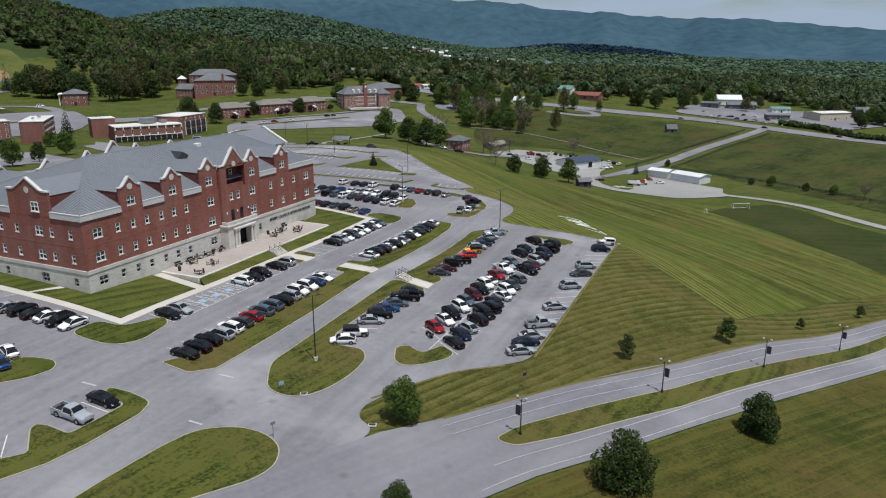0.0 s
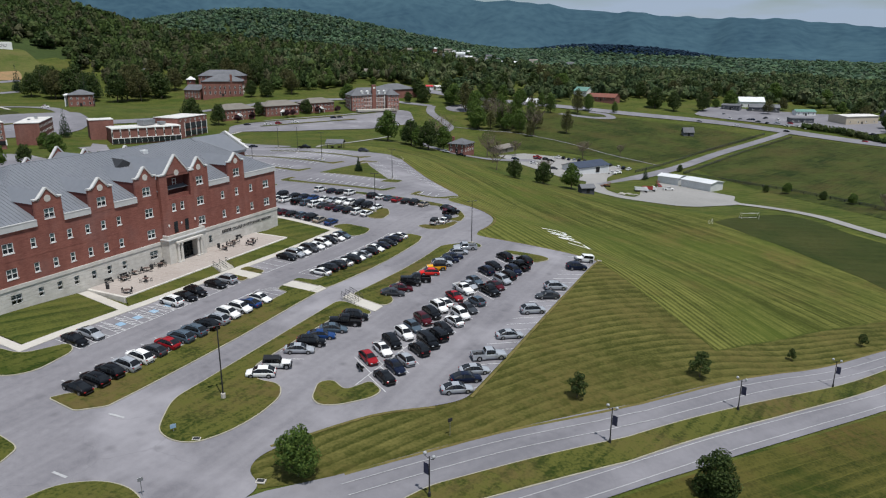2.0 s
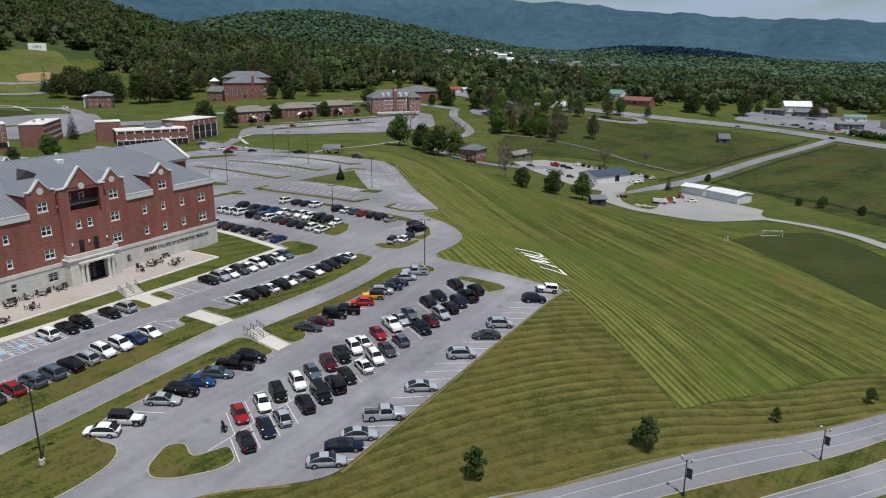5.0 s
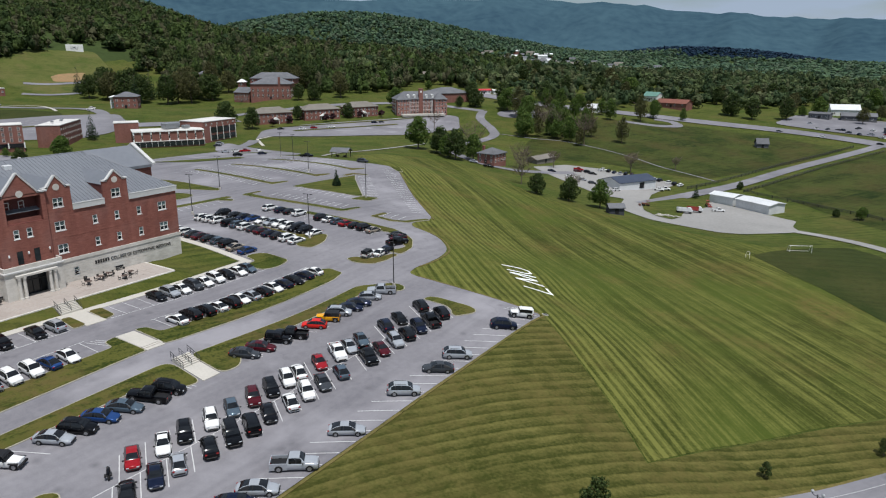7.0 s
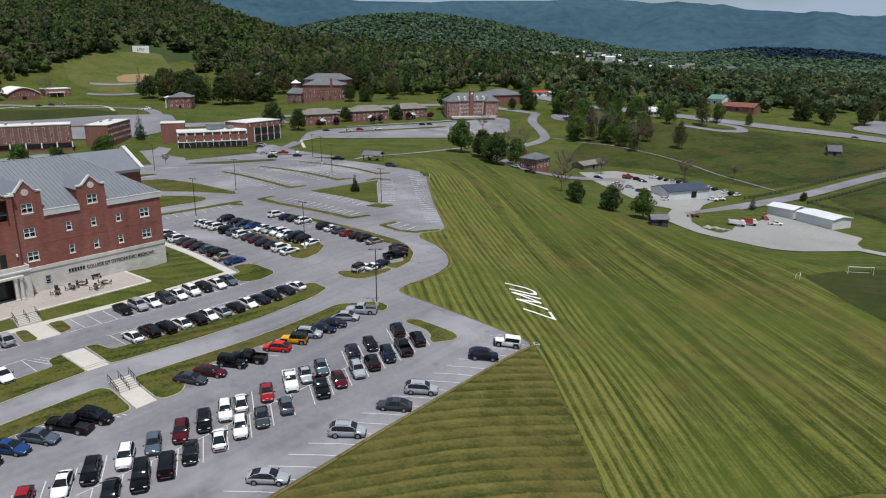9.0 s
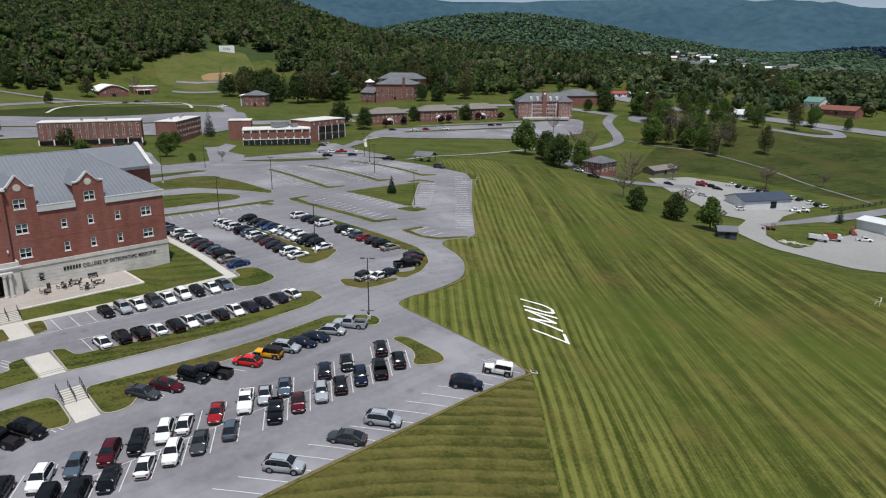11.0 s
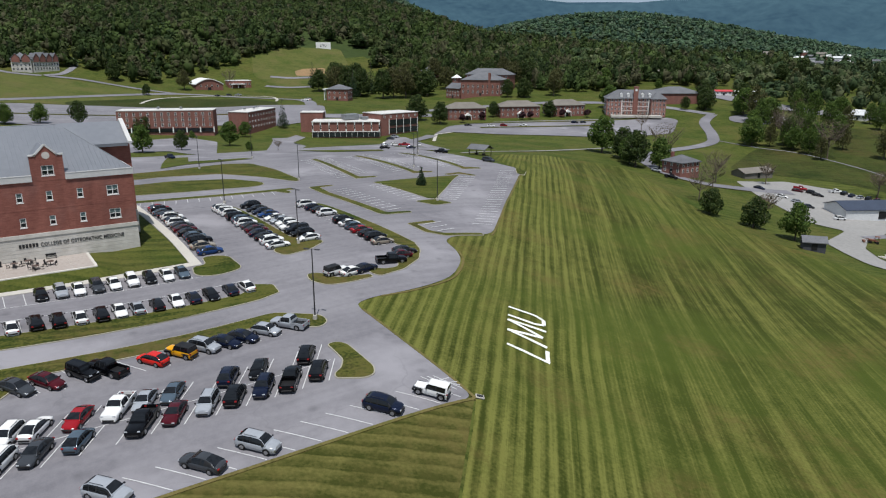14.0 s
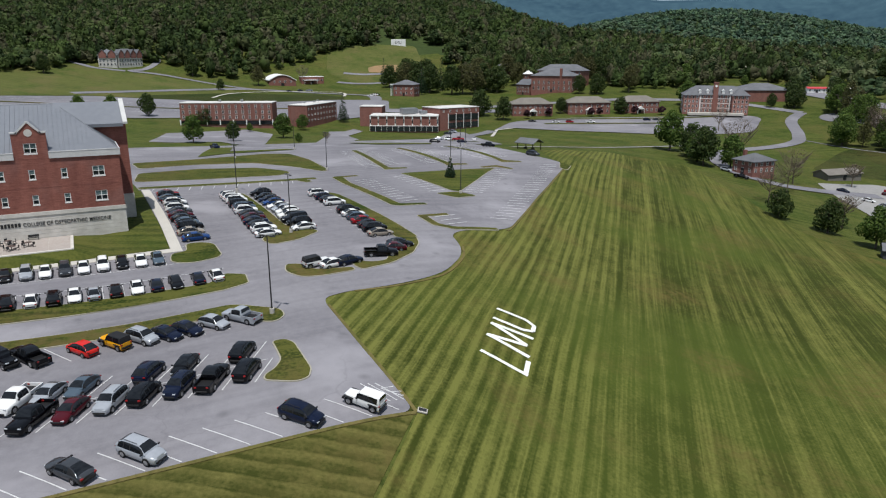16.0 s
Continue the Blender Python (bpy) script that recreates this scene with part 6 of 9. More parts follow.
def car_meshes(kind, colour, soft_top):
    """Body shell and glazing: a lofted lower body and a lofted greenhouse whose window areas become the glazing."""
    c = CAR_KINDS[kind]
    boxy = kind in ("jeep",)
    s, g = Shape(), Shape()
    low = c["wheel"] * 0.72

    def ring(x, top, hw):
        side = [(hw * 0.90, low), (hw * 0.985, low + 0.16), (hw, low + (top - low) * 0.5), (hw * 0.985, top - 0.2), (hw * 0.93, top - 0.09), (hw * 0.78, top - 0.02), (hw * 0.42, top + (0.0 if boxy else 0.03))]
        return [(x, -y, z) for y, z in side] + [(x, y, z) for y, z in reversed(side)]

    s.rings([ring(*st) for st in (c["body"] if boxy else smooth_line(c["body"], 3))])
    b0, b1, r0, r1, zb, zr, hb, hr = c["cabin"]
    if "bed" in c:
        x0, x1 = c["bed"]
        s.box(x0 - 0.05, x1, -0.97, -0.86, low, 1.16).box(x0 - 0.05, x1, 0.86, 0.97, low, 1.16).box(x1 - 0.1, x1, -0.86, 0.86, low + 0.1, 1.14).box(x0 - 0.05, x1 - 0.1, -0.86, 0.86, 0.68, 0.74, 1)
    # greenhouse stations: windscreen, pillars, rear screen
    mid = b0 + (b1 - b0) * 0.5
    rear = r1 - 0.28 if kind in ("suv", "van", "hatch", "jeep") else r1 - 0.05
    xs = [b0, b0 + 0.12, b0 + (r0 - b0) * 0.55, r0 - 0.08, r0 + 0.12, mid - 0.09, mid + 0.05, (mid + rear) / 2, rear - 0.05, rear + 0.08, r1 - 0.02, r1 + (b1 - r1) * 0.5, b1 - 0.06, b1]
    xs = sorted({round(x, 3) for x in xs})

    def roofline(x):
        if x <= r0:
            t = (x - b0) / (r0 - b0)
        elif x >= r1:
            t = (b1 - x) / max(0.01, b1 - r1)
        else:
            return zr + (0 if boxy else 0.045 * math.sin(math.pi * (x - r0) / (r1 - r0)))
        t = min(1.0, max(0.0, t))
        return zb + (zr - zb) * (t if boxy else math.sin(t * math.pi / 2) ** 0.9 if t < 1 else 1.0)

    rings = []
    for x in xs:
        zt = roofline(x)
        f = (zt - zb) / (zr - zb)
        w = hb + (hr - hb) * min(1.0, f)
        h = zt - zb
        side = [(hb, zb), (hb + (w - hb) * 0.45 + 0.012, zb + h * 0.45), (w, zb + h * 0.86), (w * 0.93, zb + h * 0.97), (w * 0.55, zb + h * (1.0 if boxy else 1.02))]
        rings.append([(x, -y, z) for y, z in side] + [(x, y, z) for y, z in reversed(side)])
    n = len(rings[0])
    paint = 1 if soft_top else 0
    for k in range(len(rings) - 1):
        xm = (xs[k] + xs[k + 1]) / 2
        for i in range(n - 1):
            quad = [rings[k][i], rings[k][i + 1], rings[k + 1][i + 1], rings[k + 1][i]]
            flank, top = i in (0, 1, n - 3, n - 2), i in (3, 4, 5)
            front, back = xm < r0 - 0.04, xm > r1 - 0.01
            pillar = mid - 0.09 < xm < mid + 0.05 or rear - 0.05 < xm < rear + 0.08 or xm < b0 + (r0 - b0) * 0.5 or xm > b1 - 0.25 or (kind in ("sedan",) and xm > r1 + 0.25)
            clear = (flank and not pillar) or (top and (front or back) and b0 + 0.06 < xm < b1 - 0.05)
            if clear:
                g.add(quad, [(0, 1, 2, 3)])
            else:
                s.add(quad, [(0, 1, 2, 3)], 1 if flank and b0 + 0.3 < xm < b1 - 0.3 else paint)
    for k in (0, -1):
        s.add(rings[k], [tuple(range(n))], paint)
    if kind in ("suv", "van"):
        for sg in (-1, 1):
            s.tube([(r0 + 0.2, sg * hr * 0.88, zr + 0.09), (r1 - 0.15, sg * hr * 0.88, zr + 0.09)], [0.025, 0.025], 5, 1)
    if kind == "jeep":
        for sg in (-1, 1):
            for ax in c["axle"]:
                s.box(ax - 0.55, ax + 0.55, sg * 0.80 - 0.16, sg * 0.80 + 0.16, 0.86, 0.93, 1)
        s.box(-2.3, -2.08, -0.8, 0.8, 0.45, 0.66, 1).box(2.1, 2.25, -0.75, 0.75, 0.45, 0.66, 1)
    # wheel arches: flat black patches painted in as the shade round the tyres
    hw = c["body"][len(c["body"]) // 2][2]
    for sg in (-1, 1):
        for ax in c["axle"]:
            arc = [(ax + c["wheel"] * 1.17 * math.cos(a), sg * (hw + 0.006), c["wheel"] + c["wheel"] * 1.17 * math.sin(a)) for a in (math.pi * (i / 10 * 1.1 - 0.05) for i in range(11))]
            s.add(arc + [(x, sg * (hw - 0.02), z) for x, y, z in arc], [tuple(range(11))] + [(i, i + 1, i + 12, i + 11) for i in range(10)], 1)
    body, glass = s.mesh("body", [CAR_PAINT[colour], TRIM]), g.mesh("glazing", CAR_GLASS)
    for me in (body, glass):
        bm = bmesh.new()
        bm.from_mesh(me)
        bmesh.ops.remove_doubles(bm, verts=bm.verts, dist=0.0005)
        bmesh.ops.recalc_face_normals(bm, faces=bm.faces)
        for e in bm.edges:
            e.smooth = e.calc_face_angle(0) < (0.45 if boxy else 0.75)
        for f in bm.faces:
            f.smooth = True
        bm.to_mesh(me)
        bm.free()
    return body, glass


BUILT = {}


def car(kind, colour, label, soft_top=False, far=False):
    c = CAR_KINDS[kind]
    word = {"sedan": "sedan", "hatch": "hatchback", "suv": "suv", "van": "minivan", "pickup": "pickup_truck", "jeep": "off_roader"}[kind]
    ob = tagged(new(word), label, {"pickup": "pickup truck"}.get(kind, "car"), "vehicles in the car park")
    body, glass = car_meshes(kind, colour, soft_top)
    part("body", body, ob, colour + " painted body")
    part("glazing", glass, ob, "tinted windows")
    tyre, rim = wheel_meshes(c["wheel"])
    hw = c["body"][len(c["body"]) // 2][2]
    for ax in c["axle"]:
        for sg in (-1, 1):
            t = part("wheel", tyre, ob, "", pose(ax, sg * (hw - 0.07), c["wheel"], 0, 0, 0))
            if not far:
                part("rim", rim, t, "alloy rim")
    if far:
        return ob
    x0, z0, w0 = c["body"][1]
    x1 = c["bed"][1] if "bed" in c else c["body"][-1][0]
    zt = {"sedan": 0.78, "hatch": 0.85}.get(kind, 0.98)
    for sg in (-1, 1):
        s = Shape()
        s.box(x0 - 0.08, x0 + 0.2, sg * w0 * 0.72 - 0.17, sg * w0 * 0.72 + 0.17, z0 - 0.19, z0 - 0.05)
        part("headlight", bevelled(s.mesh("headlight", LAMP_CLEAR), 0.03), ob)
        s = Shape()
        s.box(x1 - 0.14, x1 + 0.03, sg * 0.66 - 0.14, sg * 0.66 + 0.14, zt - 0.12, zt + 0.06)
        part("tail_light", bevelled(s.mesh("tail_light", LAMP_RED), 0.03), ob)
    for x, z in ((c["body"][0][0] - 0.02, 0.42), (x1 - 0.02, 0.46)):
        s = Shape()
        s.box(x - 0.05, x + 0.08, -0.62, 0.62, z - 0.1, z + 0.1)
        part("bumper", bevelled(s.mesh("bumper", TRIM), 0.03), ob)
    for sg in (-1, 1):
        s = Shape()
        mx = c["cabin"][0] + 0.25
        s.box(mx - 0.07, mx + 0.07, sg * (hw + 0.1) - 0.11, sg * (hw + 0.1) + 0.11, c["cabin"][4], c["cabin"][4] + 0.15)
        part("mirror", bevelled(s.mesh("mirror", [TRIM]), 0.02), ob)
    return ob


COLOUR_WORD = {"slate": "blue-grey", "scarlet": "bright red", "tan": "beige", "navy": "dark navy"}


def park(kind, colour, x, y, turn, soft_top=False, far=False):
    """A parked vehicle with its front towards turn (degrees from +x)."""
    key = (kind, colour, soft_top, far)
    m = on_slope(x, y, turn + 180, 0.06)
    if key in BUILT:
        return copy_thing(BUILT[key], m)
    kindword = {"sedan": "sedan", "hatch": "hatchback", "suv": "SUV", "van": "minivan", "pickup": "pickup truck", "jeep": "boxy off-roader"}[kind]
    ob = car(kind, colour, COLOUR_WORD.get(colour, colour) + " " + kindword + (" parked far off on the asphalt" if far else " parked in a marked asphalt bay"), soft_top, far)
    ob.matrix_basis = m
    BUILT[key] = ob
    return ob


CODE = {"w": "white", "s": "silver", "g": "grey", "k": "black", "n": "navy", "b": "blue", "l": "slate", "r": "red", "m": "maroon", "y": "yellow", "t": "tan", "R": "scarlet"}
KIND = {"d": "sedan", "h": "hatch", "u": "suv", "v": "van", "p": "pickup", "j": "jeep", "J": "jeep"}


def row(text, x, turn, flip="", across=False):
    """Parked vehicles: 'kind colour place' words along a row at x; a trailing ! parks it tail in."""
    for k, w in enumerate(text.split()):
        back = w.endswith("!")
        w = w.rstrip("!")
        y = float(w[2:])
        a = turn + (180 if back else 0) + random.uniform(-1.5, 1.5)
        j = random.uniform(-0.2, 0.2)
        park(KIND[w[0]], CODE[w[1]], *((y, x + j) if across else (x + j, y)), a, w[0] == "J")


# lower lot: along the lawn, the double row and along the verge
row("ds102.3 dn106.0 ds109.1 ps114.9 ds124.2 us136.6 dg145.3! us151.1 un165.9 jw172.6!", -31.1, 38)
row("uk163.7! dk157.2 un153.4! dl146.6 ds143.4 pw140.6 dr136.4 dw132.3! uw129.7 uk126.4 um123.1 hl119.4 uw115.7 uk111.7 dw108.4 hr104.4", -47.4, -33)
row("uk163.1 pk159.3 un155.9! uk152.4 us149.2! dm145.5! pk142.1! hl135.8 dg131.8! uw128.5! dw125.2 dk121.3! vk118.0 vk114.8! uk111.3 hs107.0 dn103.9! dk100.2", -42.2, 147)
row("ps166.0! hs162.4 dn159.0 dn156.4 us153.6 Jy150.5! hR146.8! pk141.3! jk138.5 dm134.6 dg131.4 uk117.3 pk114.2! dl110.6 db107.3 uk104.1 ds101.1 Jw95.2 hw91.9!", -58.4, 33)
# upper lot
row("dw166.0 dn163.3 dk160.0! dn157.3 dw154.6! hk151.7 ds148.8 dw146.3! uk143.7 dw140.9 uk138.0 uk135.2 dw132.2 dw113.3! db110.5 uw107.9! uw105.0! us102.2 uk99.6 ul96.8 ul94.0 hr91.2 hg88.4 uw85.7 us83.0 uk80.3 uk77.6 dk74.9", -76.6, 180)
row("dl158.8 dw156.2 hk153.4 uw150.6 dw147.8 ug145.2 dw142.5 us139.9 dk137.1 us118.0! dk114.9 uk109.6 dk107.0 uw103.8! ds86.9 dk84.0", -88.9, 0)
# north lot
row("db-97.2 dt-100.6 uk-103.6 hl-106.6 dk-109.6 dm-112.6 dg-115.6 uw-118.6 dk-121.6 uw-124.5 dk-127.4 dl-130.4 uk-133.4 dr-136.4", 166.0, 90, across=True)
row("dw-93.9 uw-96.9 dk-99.8 dn-102.7 dm-105.6 dg-108.5 uw-111.4 ul-114.3 vk-117.2 uw-122 uw-125 uw-128", 178.4, 90, across=True)
row("dw-94.8 uk-98.3 vk-100.9 uw-104 uw-107 hs-110 dw-113 db-117 dn-120.4 dk-123.8 uk-128.5", 185.4, -90, across=True)
row("dt-85.8 uk-89.0 dk-92.0 dr-95 hl-98 dw-100.8 uk-103.8 uw-111.8 dk-115.2 hn-118.4 uw-123", 197.4, 90, across=True)
for w, x, y, a in (("pk", -74.8, 192.8, 75), ("dm", -76.8, 195.8, 255), ("dk", -78.6, 198, 75), ("Jw", -74.2, 181.2, 100), ("dw", -72.7, 183.8, 100), ("dn", -73.0, 186.4, 100),
                   ("ds", -111.7, 71.8, 85), ("uk", -108.8, 72.2, 85), ("dk", -106, 72.4, 85), ("dw", -103.2, 72.6, 85), ("uk", -100.4, 72.6, 265), ("dw", -97.8, 72.8, 265), ("db", -95.6, 58.8, 160), ("dw", -97.6, 61.6, 160), ("dk", -75.8, 59.1, 0), ("ps", -76.1, 54.6, 0)):
    park(KIND[w[0]], CODE[w[1]], x, y, a, w[0] == "J")


def motorcycle():
    ob = tagged(new("motorcycle"), "black touring motorcycle leaning in an empty bay", "motorcycle")
    for x in (-0.8, 0.75):
        part("wheel", wheel_meshes(0.33)[0], ob, "", pose(x, 0, 0.33))
    s = Shape()
    s.tube([(-0.8, 0, 0.5), (-0.5, 0, 0.9), (0, 0, 0.8), (0.5, 0, 0.75), (0.9, 0, 0.8)], [0.08, 0.16, 0.2, 0.2, 0.08], 8)
    part("frame", s.mesh("frame", CAR_PAINT["black"], True), ob)
    s = Shape()
    s.tube([(-0.55, -0.38, 1.05), (-0.62, 0, 1.0), (-0.55, 0.38, 1.05)], [0.03, 0.03, 0.03], 6)
    part("handlebar", s.mesh("handlebar", STEEL), ob)
    s = Shape()
    s.box(0.45, 0.95, -0.42, -0.15, 0.5, 0.8).box(0.45, 0.95, 0.15, 0.42, 0.5, 0.8)
    part("saddlebag", bevelled(s.mesh("saddlebag", TRIM), 0.05), ob)
    ob.matrix_basis = on_slope(-47.0, 101.2, -33, 0.06) @ pose(0, 0, 0, 8)


motorcycle()


# ---- lamps ----
def lot_lamp():
    ob = tagged(new("parking_lot_lamp"), "tall dark metal lamp post on a round concrete footing", "lamp post", "lamps of the car park")
    s = Shape()
    s.tube([(0, 0, -0.4), (0, 0, 0.75), (0, 0, 0.8)], [0.33, 0.33, 0.28], 14)
    part("footing", s.mesh("footing", CONCRETE), ob, "round concrete footing")
    s = Shape()
    s.tube([(0, 0, 0.8), (0, 0, 0.85), (0, 0, 0.9), (0, 0, 11.0)], [0.2, 0.2, 0.11, 0.075], 10)
    part("pole", s.mesh("pole", METAL), ob)
    for sg in (-1, 1):
        s = Shape()
        s.box(sg * 0.25 - 0.25, sg * 0.25 + 0.25, -0.03, 0.03, 10.9, 10.96)
        s.box(sg * 0.85 - 0.4, sg * 0.85 + 0.4, -0.18, 0.18, 10.86, 11.0)
        part("lamp_head", bevelled(s.mesh("lamp_head", METAL), 0.03), ob, "flat shoebox lamp head")
    return ob


first = lot_lamp()
first.matrix_basis = upright(-58.9, 84.3, 60, 0.1)
for x, y, a in ((-58.4, 170, 40), (-93.6, 182.6, 10), (-136.4, 181.6, 10), (-163, 212.6, 10), (-116, 231, 10), (-161.4, 252.4, 10), (-187, 270, 0), (-230, 222, 0), (-205, 195, 0), (-210, 285, 0)):
    copy_thing(first, upright(x, y, a, 0.1))


def street_lamp():
    ob = tagged(new("street_lamp"), "black twin-globe street lamp with a dark banner", "street lamp", "street lamps of the median")
    s = Shape()
    s.tube([(0, 0, -0.2), (0, 0, 0.5), (0, 0, 0.6), (0, 0, 4.9), (0, 0, 5.1)], [0.2, 0.17, 0.09, 0.065, 0.09], 10)
    part("post", s.mesh("post", METAL), ob)
    for sg in (-1, 1):
        s = Shape()
        s.tube([(0, 0, 4.9), (sg * 0.35, 0, 4.85), (sg * 0.62, 0, 5.0), (sg * 0.65, 0, 5.15)], [0.04, 0.035, 0.035, 0.08], 7)
        a = part("arm", s.mesh("arm", METAL), ob)
        s = Shape()
        s.tube([(sg * 0.65, 0, 5.14 + 0.4 * t) for t in (0, 0.15, 0.4, 0.7, 0.92, 1)], [0.1, 0.19, 0.24, 0.2, 0.1, 0.02], 12)
        part("globe", s.mesh("globe", GLOBE, True), a, "frosted white globe")
    s = Shape()
    s.box(0.12, 0.85, -0.02, 0.02, 2.7, 4.1)
    part("banner", s.mesh("banner", BANNER), ob, "dark printed banner")
    return ob


first = street_lamp()
first.matrix_basis = upright(-23.4, 78.6, 165, 0.2)
for x, y in ((-8.2, 101.6), (6.4, 125.8), (21.2, 153.2), (36.4, 177.6), (52, 203)):
    copy_thing(first, upright(x, y, -15, 0.2))


# ---- trees ----
def leaf_mass(name, lobes, n, size, material, seed, bare=False):
    """A crown of many small bent leaf sprays over uneven lobes: (x, y, z, rx, rz)."""
    rng = np.random.default_rng(seed)
    w = np.array([l[3] ** 2 for l in lobes])
    pick = rng.choice(len(lobes), n, p=w / w.sum())
    L = np.array(lobes)[pick]
    d = rng.normal(size=(n, 3))
    d /= np.linalg.norm(d, axis=1)[:, None]
    r = 0.62 + 0.45 * rng.random(n) ** 0.6
    c = L[:, :3] + d * np.stack([L[:, 3], L[:, 3], L[:, 4]], 1) * r[:, None]
    u = np.cross(d, rng.normal(size=(n, 3)))
    u /= np.linalg.norm(u, axis=1)[:, None]
    v = np.cross(d, u) + 0.5 * rng.normal(size=(n, 3))
    v /= np.linalg.norm(v, axis=1)[:, None]
    s = size * (0.6 + 0.8 * rng.random(n))[:, None]
    up = d * s * 0.35
    quads = np.stack([c - u * s, c - v * s * 0.7 + up, c + u * s, c + v * s * 0.7 + up], 1).reshape(-1, 3)
    i = np.arange(n) * 4
    faces = np.concatenate([np.stack([i, i + 1, i + 2], 1), np.stack([i, i + 2, i + 3], 1)])
    return mesh_of(name, quads.tolist(), [tuple(f) for f in faces.tolist()], material)


def trunk_mesh(h, r, limbs, seed, spread=1.0, twigs=0, material=None):
    rng = random.Random(seed)
    s = Shape()
    s.tube([(0, 0, -0.3), (0, 0, 0.1), (0.02 * h, 0, h * 0.35), (-0.01 * h, 0.02 * h, h * 0.65), (0, 0, h * 0.92)], [r * 1.5, r * 1.1, r * 0.8, r * 0.5, r * 0.1], 8)
    for k in range(limbs):
        a, z = math.tau * k / limbs + rng.uniform(-0.4, 0.4), h * rng.uniform(0.28, 0.6)
        l = h * rng.uniform(0.28, 0.42) * spread
        e = Vector((math.cos(a) * l, math.sin(a) * l, z + l * rng.uniform(0.5, 1.0)))
        mid = Vector((math.cos(a) * l * 0.5, math.sin(a) * l * 0.5, z + l * 0.3))
        s.tube([(0, 0, z), mid, e], [r * 0.5, r * 0.32, r * 0.08], 6)
        for q in range(twigs):
            b = a + rng.uniform(-1.1, 1.1)
            st = mid.lerp(e, rng.random())
            m = l * rng.uniform(0.3, 0.6)
            s.tube([st, st + Vector((math.cos(b) * m * 0.6, math.sin(b) * m * 0.6, m * 0.7)), st + Vector((math.cos(b) * m, math.sin(b) * m, m * 1.2))], [r * 0.16, r * 0.09, r * 0.03], 4)
    return s.mesh("trunk", material or BARK, True)


def tree_kind(name, label, h, half, lobes, n, size, material, seed, trunk=0.16, limbs=6, low=0.22, group="", hang=1.0):
    """One tree: trunk with limbs, crown of lobes scattered over a dome."""
    rng = random.Random(seed)
    ls = []
    for k in range(lobes):
        t = k / max(1, lobes - 1)
        z = h * (low + 0.2 + (0.70 - low) * t)
        q = half * 0.66 * math.sin(math.pi * min(1, 0.25 + 0.68 * t)) ** 0.8
        a = k * 2.4 + rng.uniform(-0.4, 0.4)
        rr = half * rng.uniform(0.36, 0.52) * (1.0 - 0.35 * t)
        ls.append((math.cos(a) * q * rng.uniform(0.6, 1.1), math.sin(a) * q * rng.uniform(0.6, 1.1), z, rr, rr * 0.85 * hang))
    ob = tagged(new(name), label, "tree", group)
    part("trunk", trunk_mesh(h, trunk, limbs, seed), ob, "grey-brown bark")
    part("crown", leaf_mass("crown", ls, n, size, material, seed), ob, "dense green leaves")
    return ob


def conifer(name, label, h, half, seed, n=900):
    rng = np.random.default_rng(seed)
    ob = tagged(new(name), label, "tree")
    s = Shape()
    s.tube([(0, 0, -0.2), (0, 0, h * 0.5), (0, 0, h * 0.97)], [0.14, 0.09, 0.02], 7)
    part("trunk", s.mesh("trunk", BARK), ob)
    lobes = []
    for k in range(9):
        z = h * (0.1 + 0.85 * k / 9)
        r = half * (1.02 - k / 9) * 0.8
        for i in range(max(1, 6 - k // 2)):
            a = i * math.tau / max(1, 6 - k // 2) + k
            lobes.append((math.cos(a) * r * 0.55, math.sin(a) * r * 0.55, z, max(0.25, r * 0.5), max(0.2, h * 0.06)))
    part("crown", leaf_mass("crown", lobes, n, 0.22, NEEDLE, seed), ob, "dark green needles")
    return ob


def bare_tree(name, label, h, seed):
    ob = tagged(new(name), label, "tree")
    part("trunk", trunk_mesh(h, 0.22, 11, seed, 0.95, 12, TWIG), ob, "bare grey-brown branches")
    lobes = [(0, 0, h * 0.7, h * 0.3, h * 0.26)]
    part("crown", leaf_mass("crown", lobes, 500, 0.18, TWIG, seed), ob, "fine bare twigs")
    return ob


MAPLE = [tree_kind("maple_tree", "dense round dark green tree on the roadside grass", 7.2, 3.6, 26, 8500, 0.16, LEAF_DARK, 11, 0.2, low=-0.12),
         tree_kind("maple_tree", "bushy dark green tree on the sloping grass", 6.2, 3.1, 22, 6500, 0.155, LEAF_DARK, 12, 0.18, low=-0.12)]
YOUNG = tree_kind("young_tree", "bright green young tree on the verge", 6.2, 2.8, 20, 5200, 0.15, LEAF, 13, 0.12, low=0.08)
SAPLING = [tree_kind("sapling", "small dark sapling beside the road", 4.3, 1.6, 10, 1300, 0.14, LEAF_DARK, 14, 0.06, 4, 0.1, "saplings by the road"),
           tree_kind("sapling", "small dark sapling beside the road", 4.5, 1.9, 11, 1400, 0.15, LEAF_DARK, 15, 0.07, 4, 0.08, "saplings by the road")]
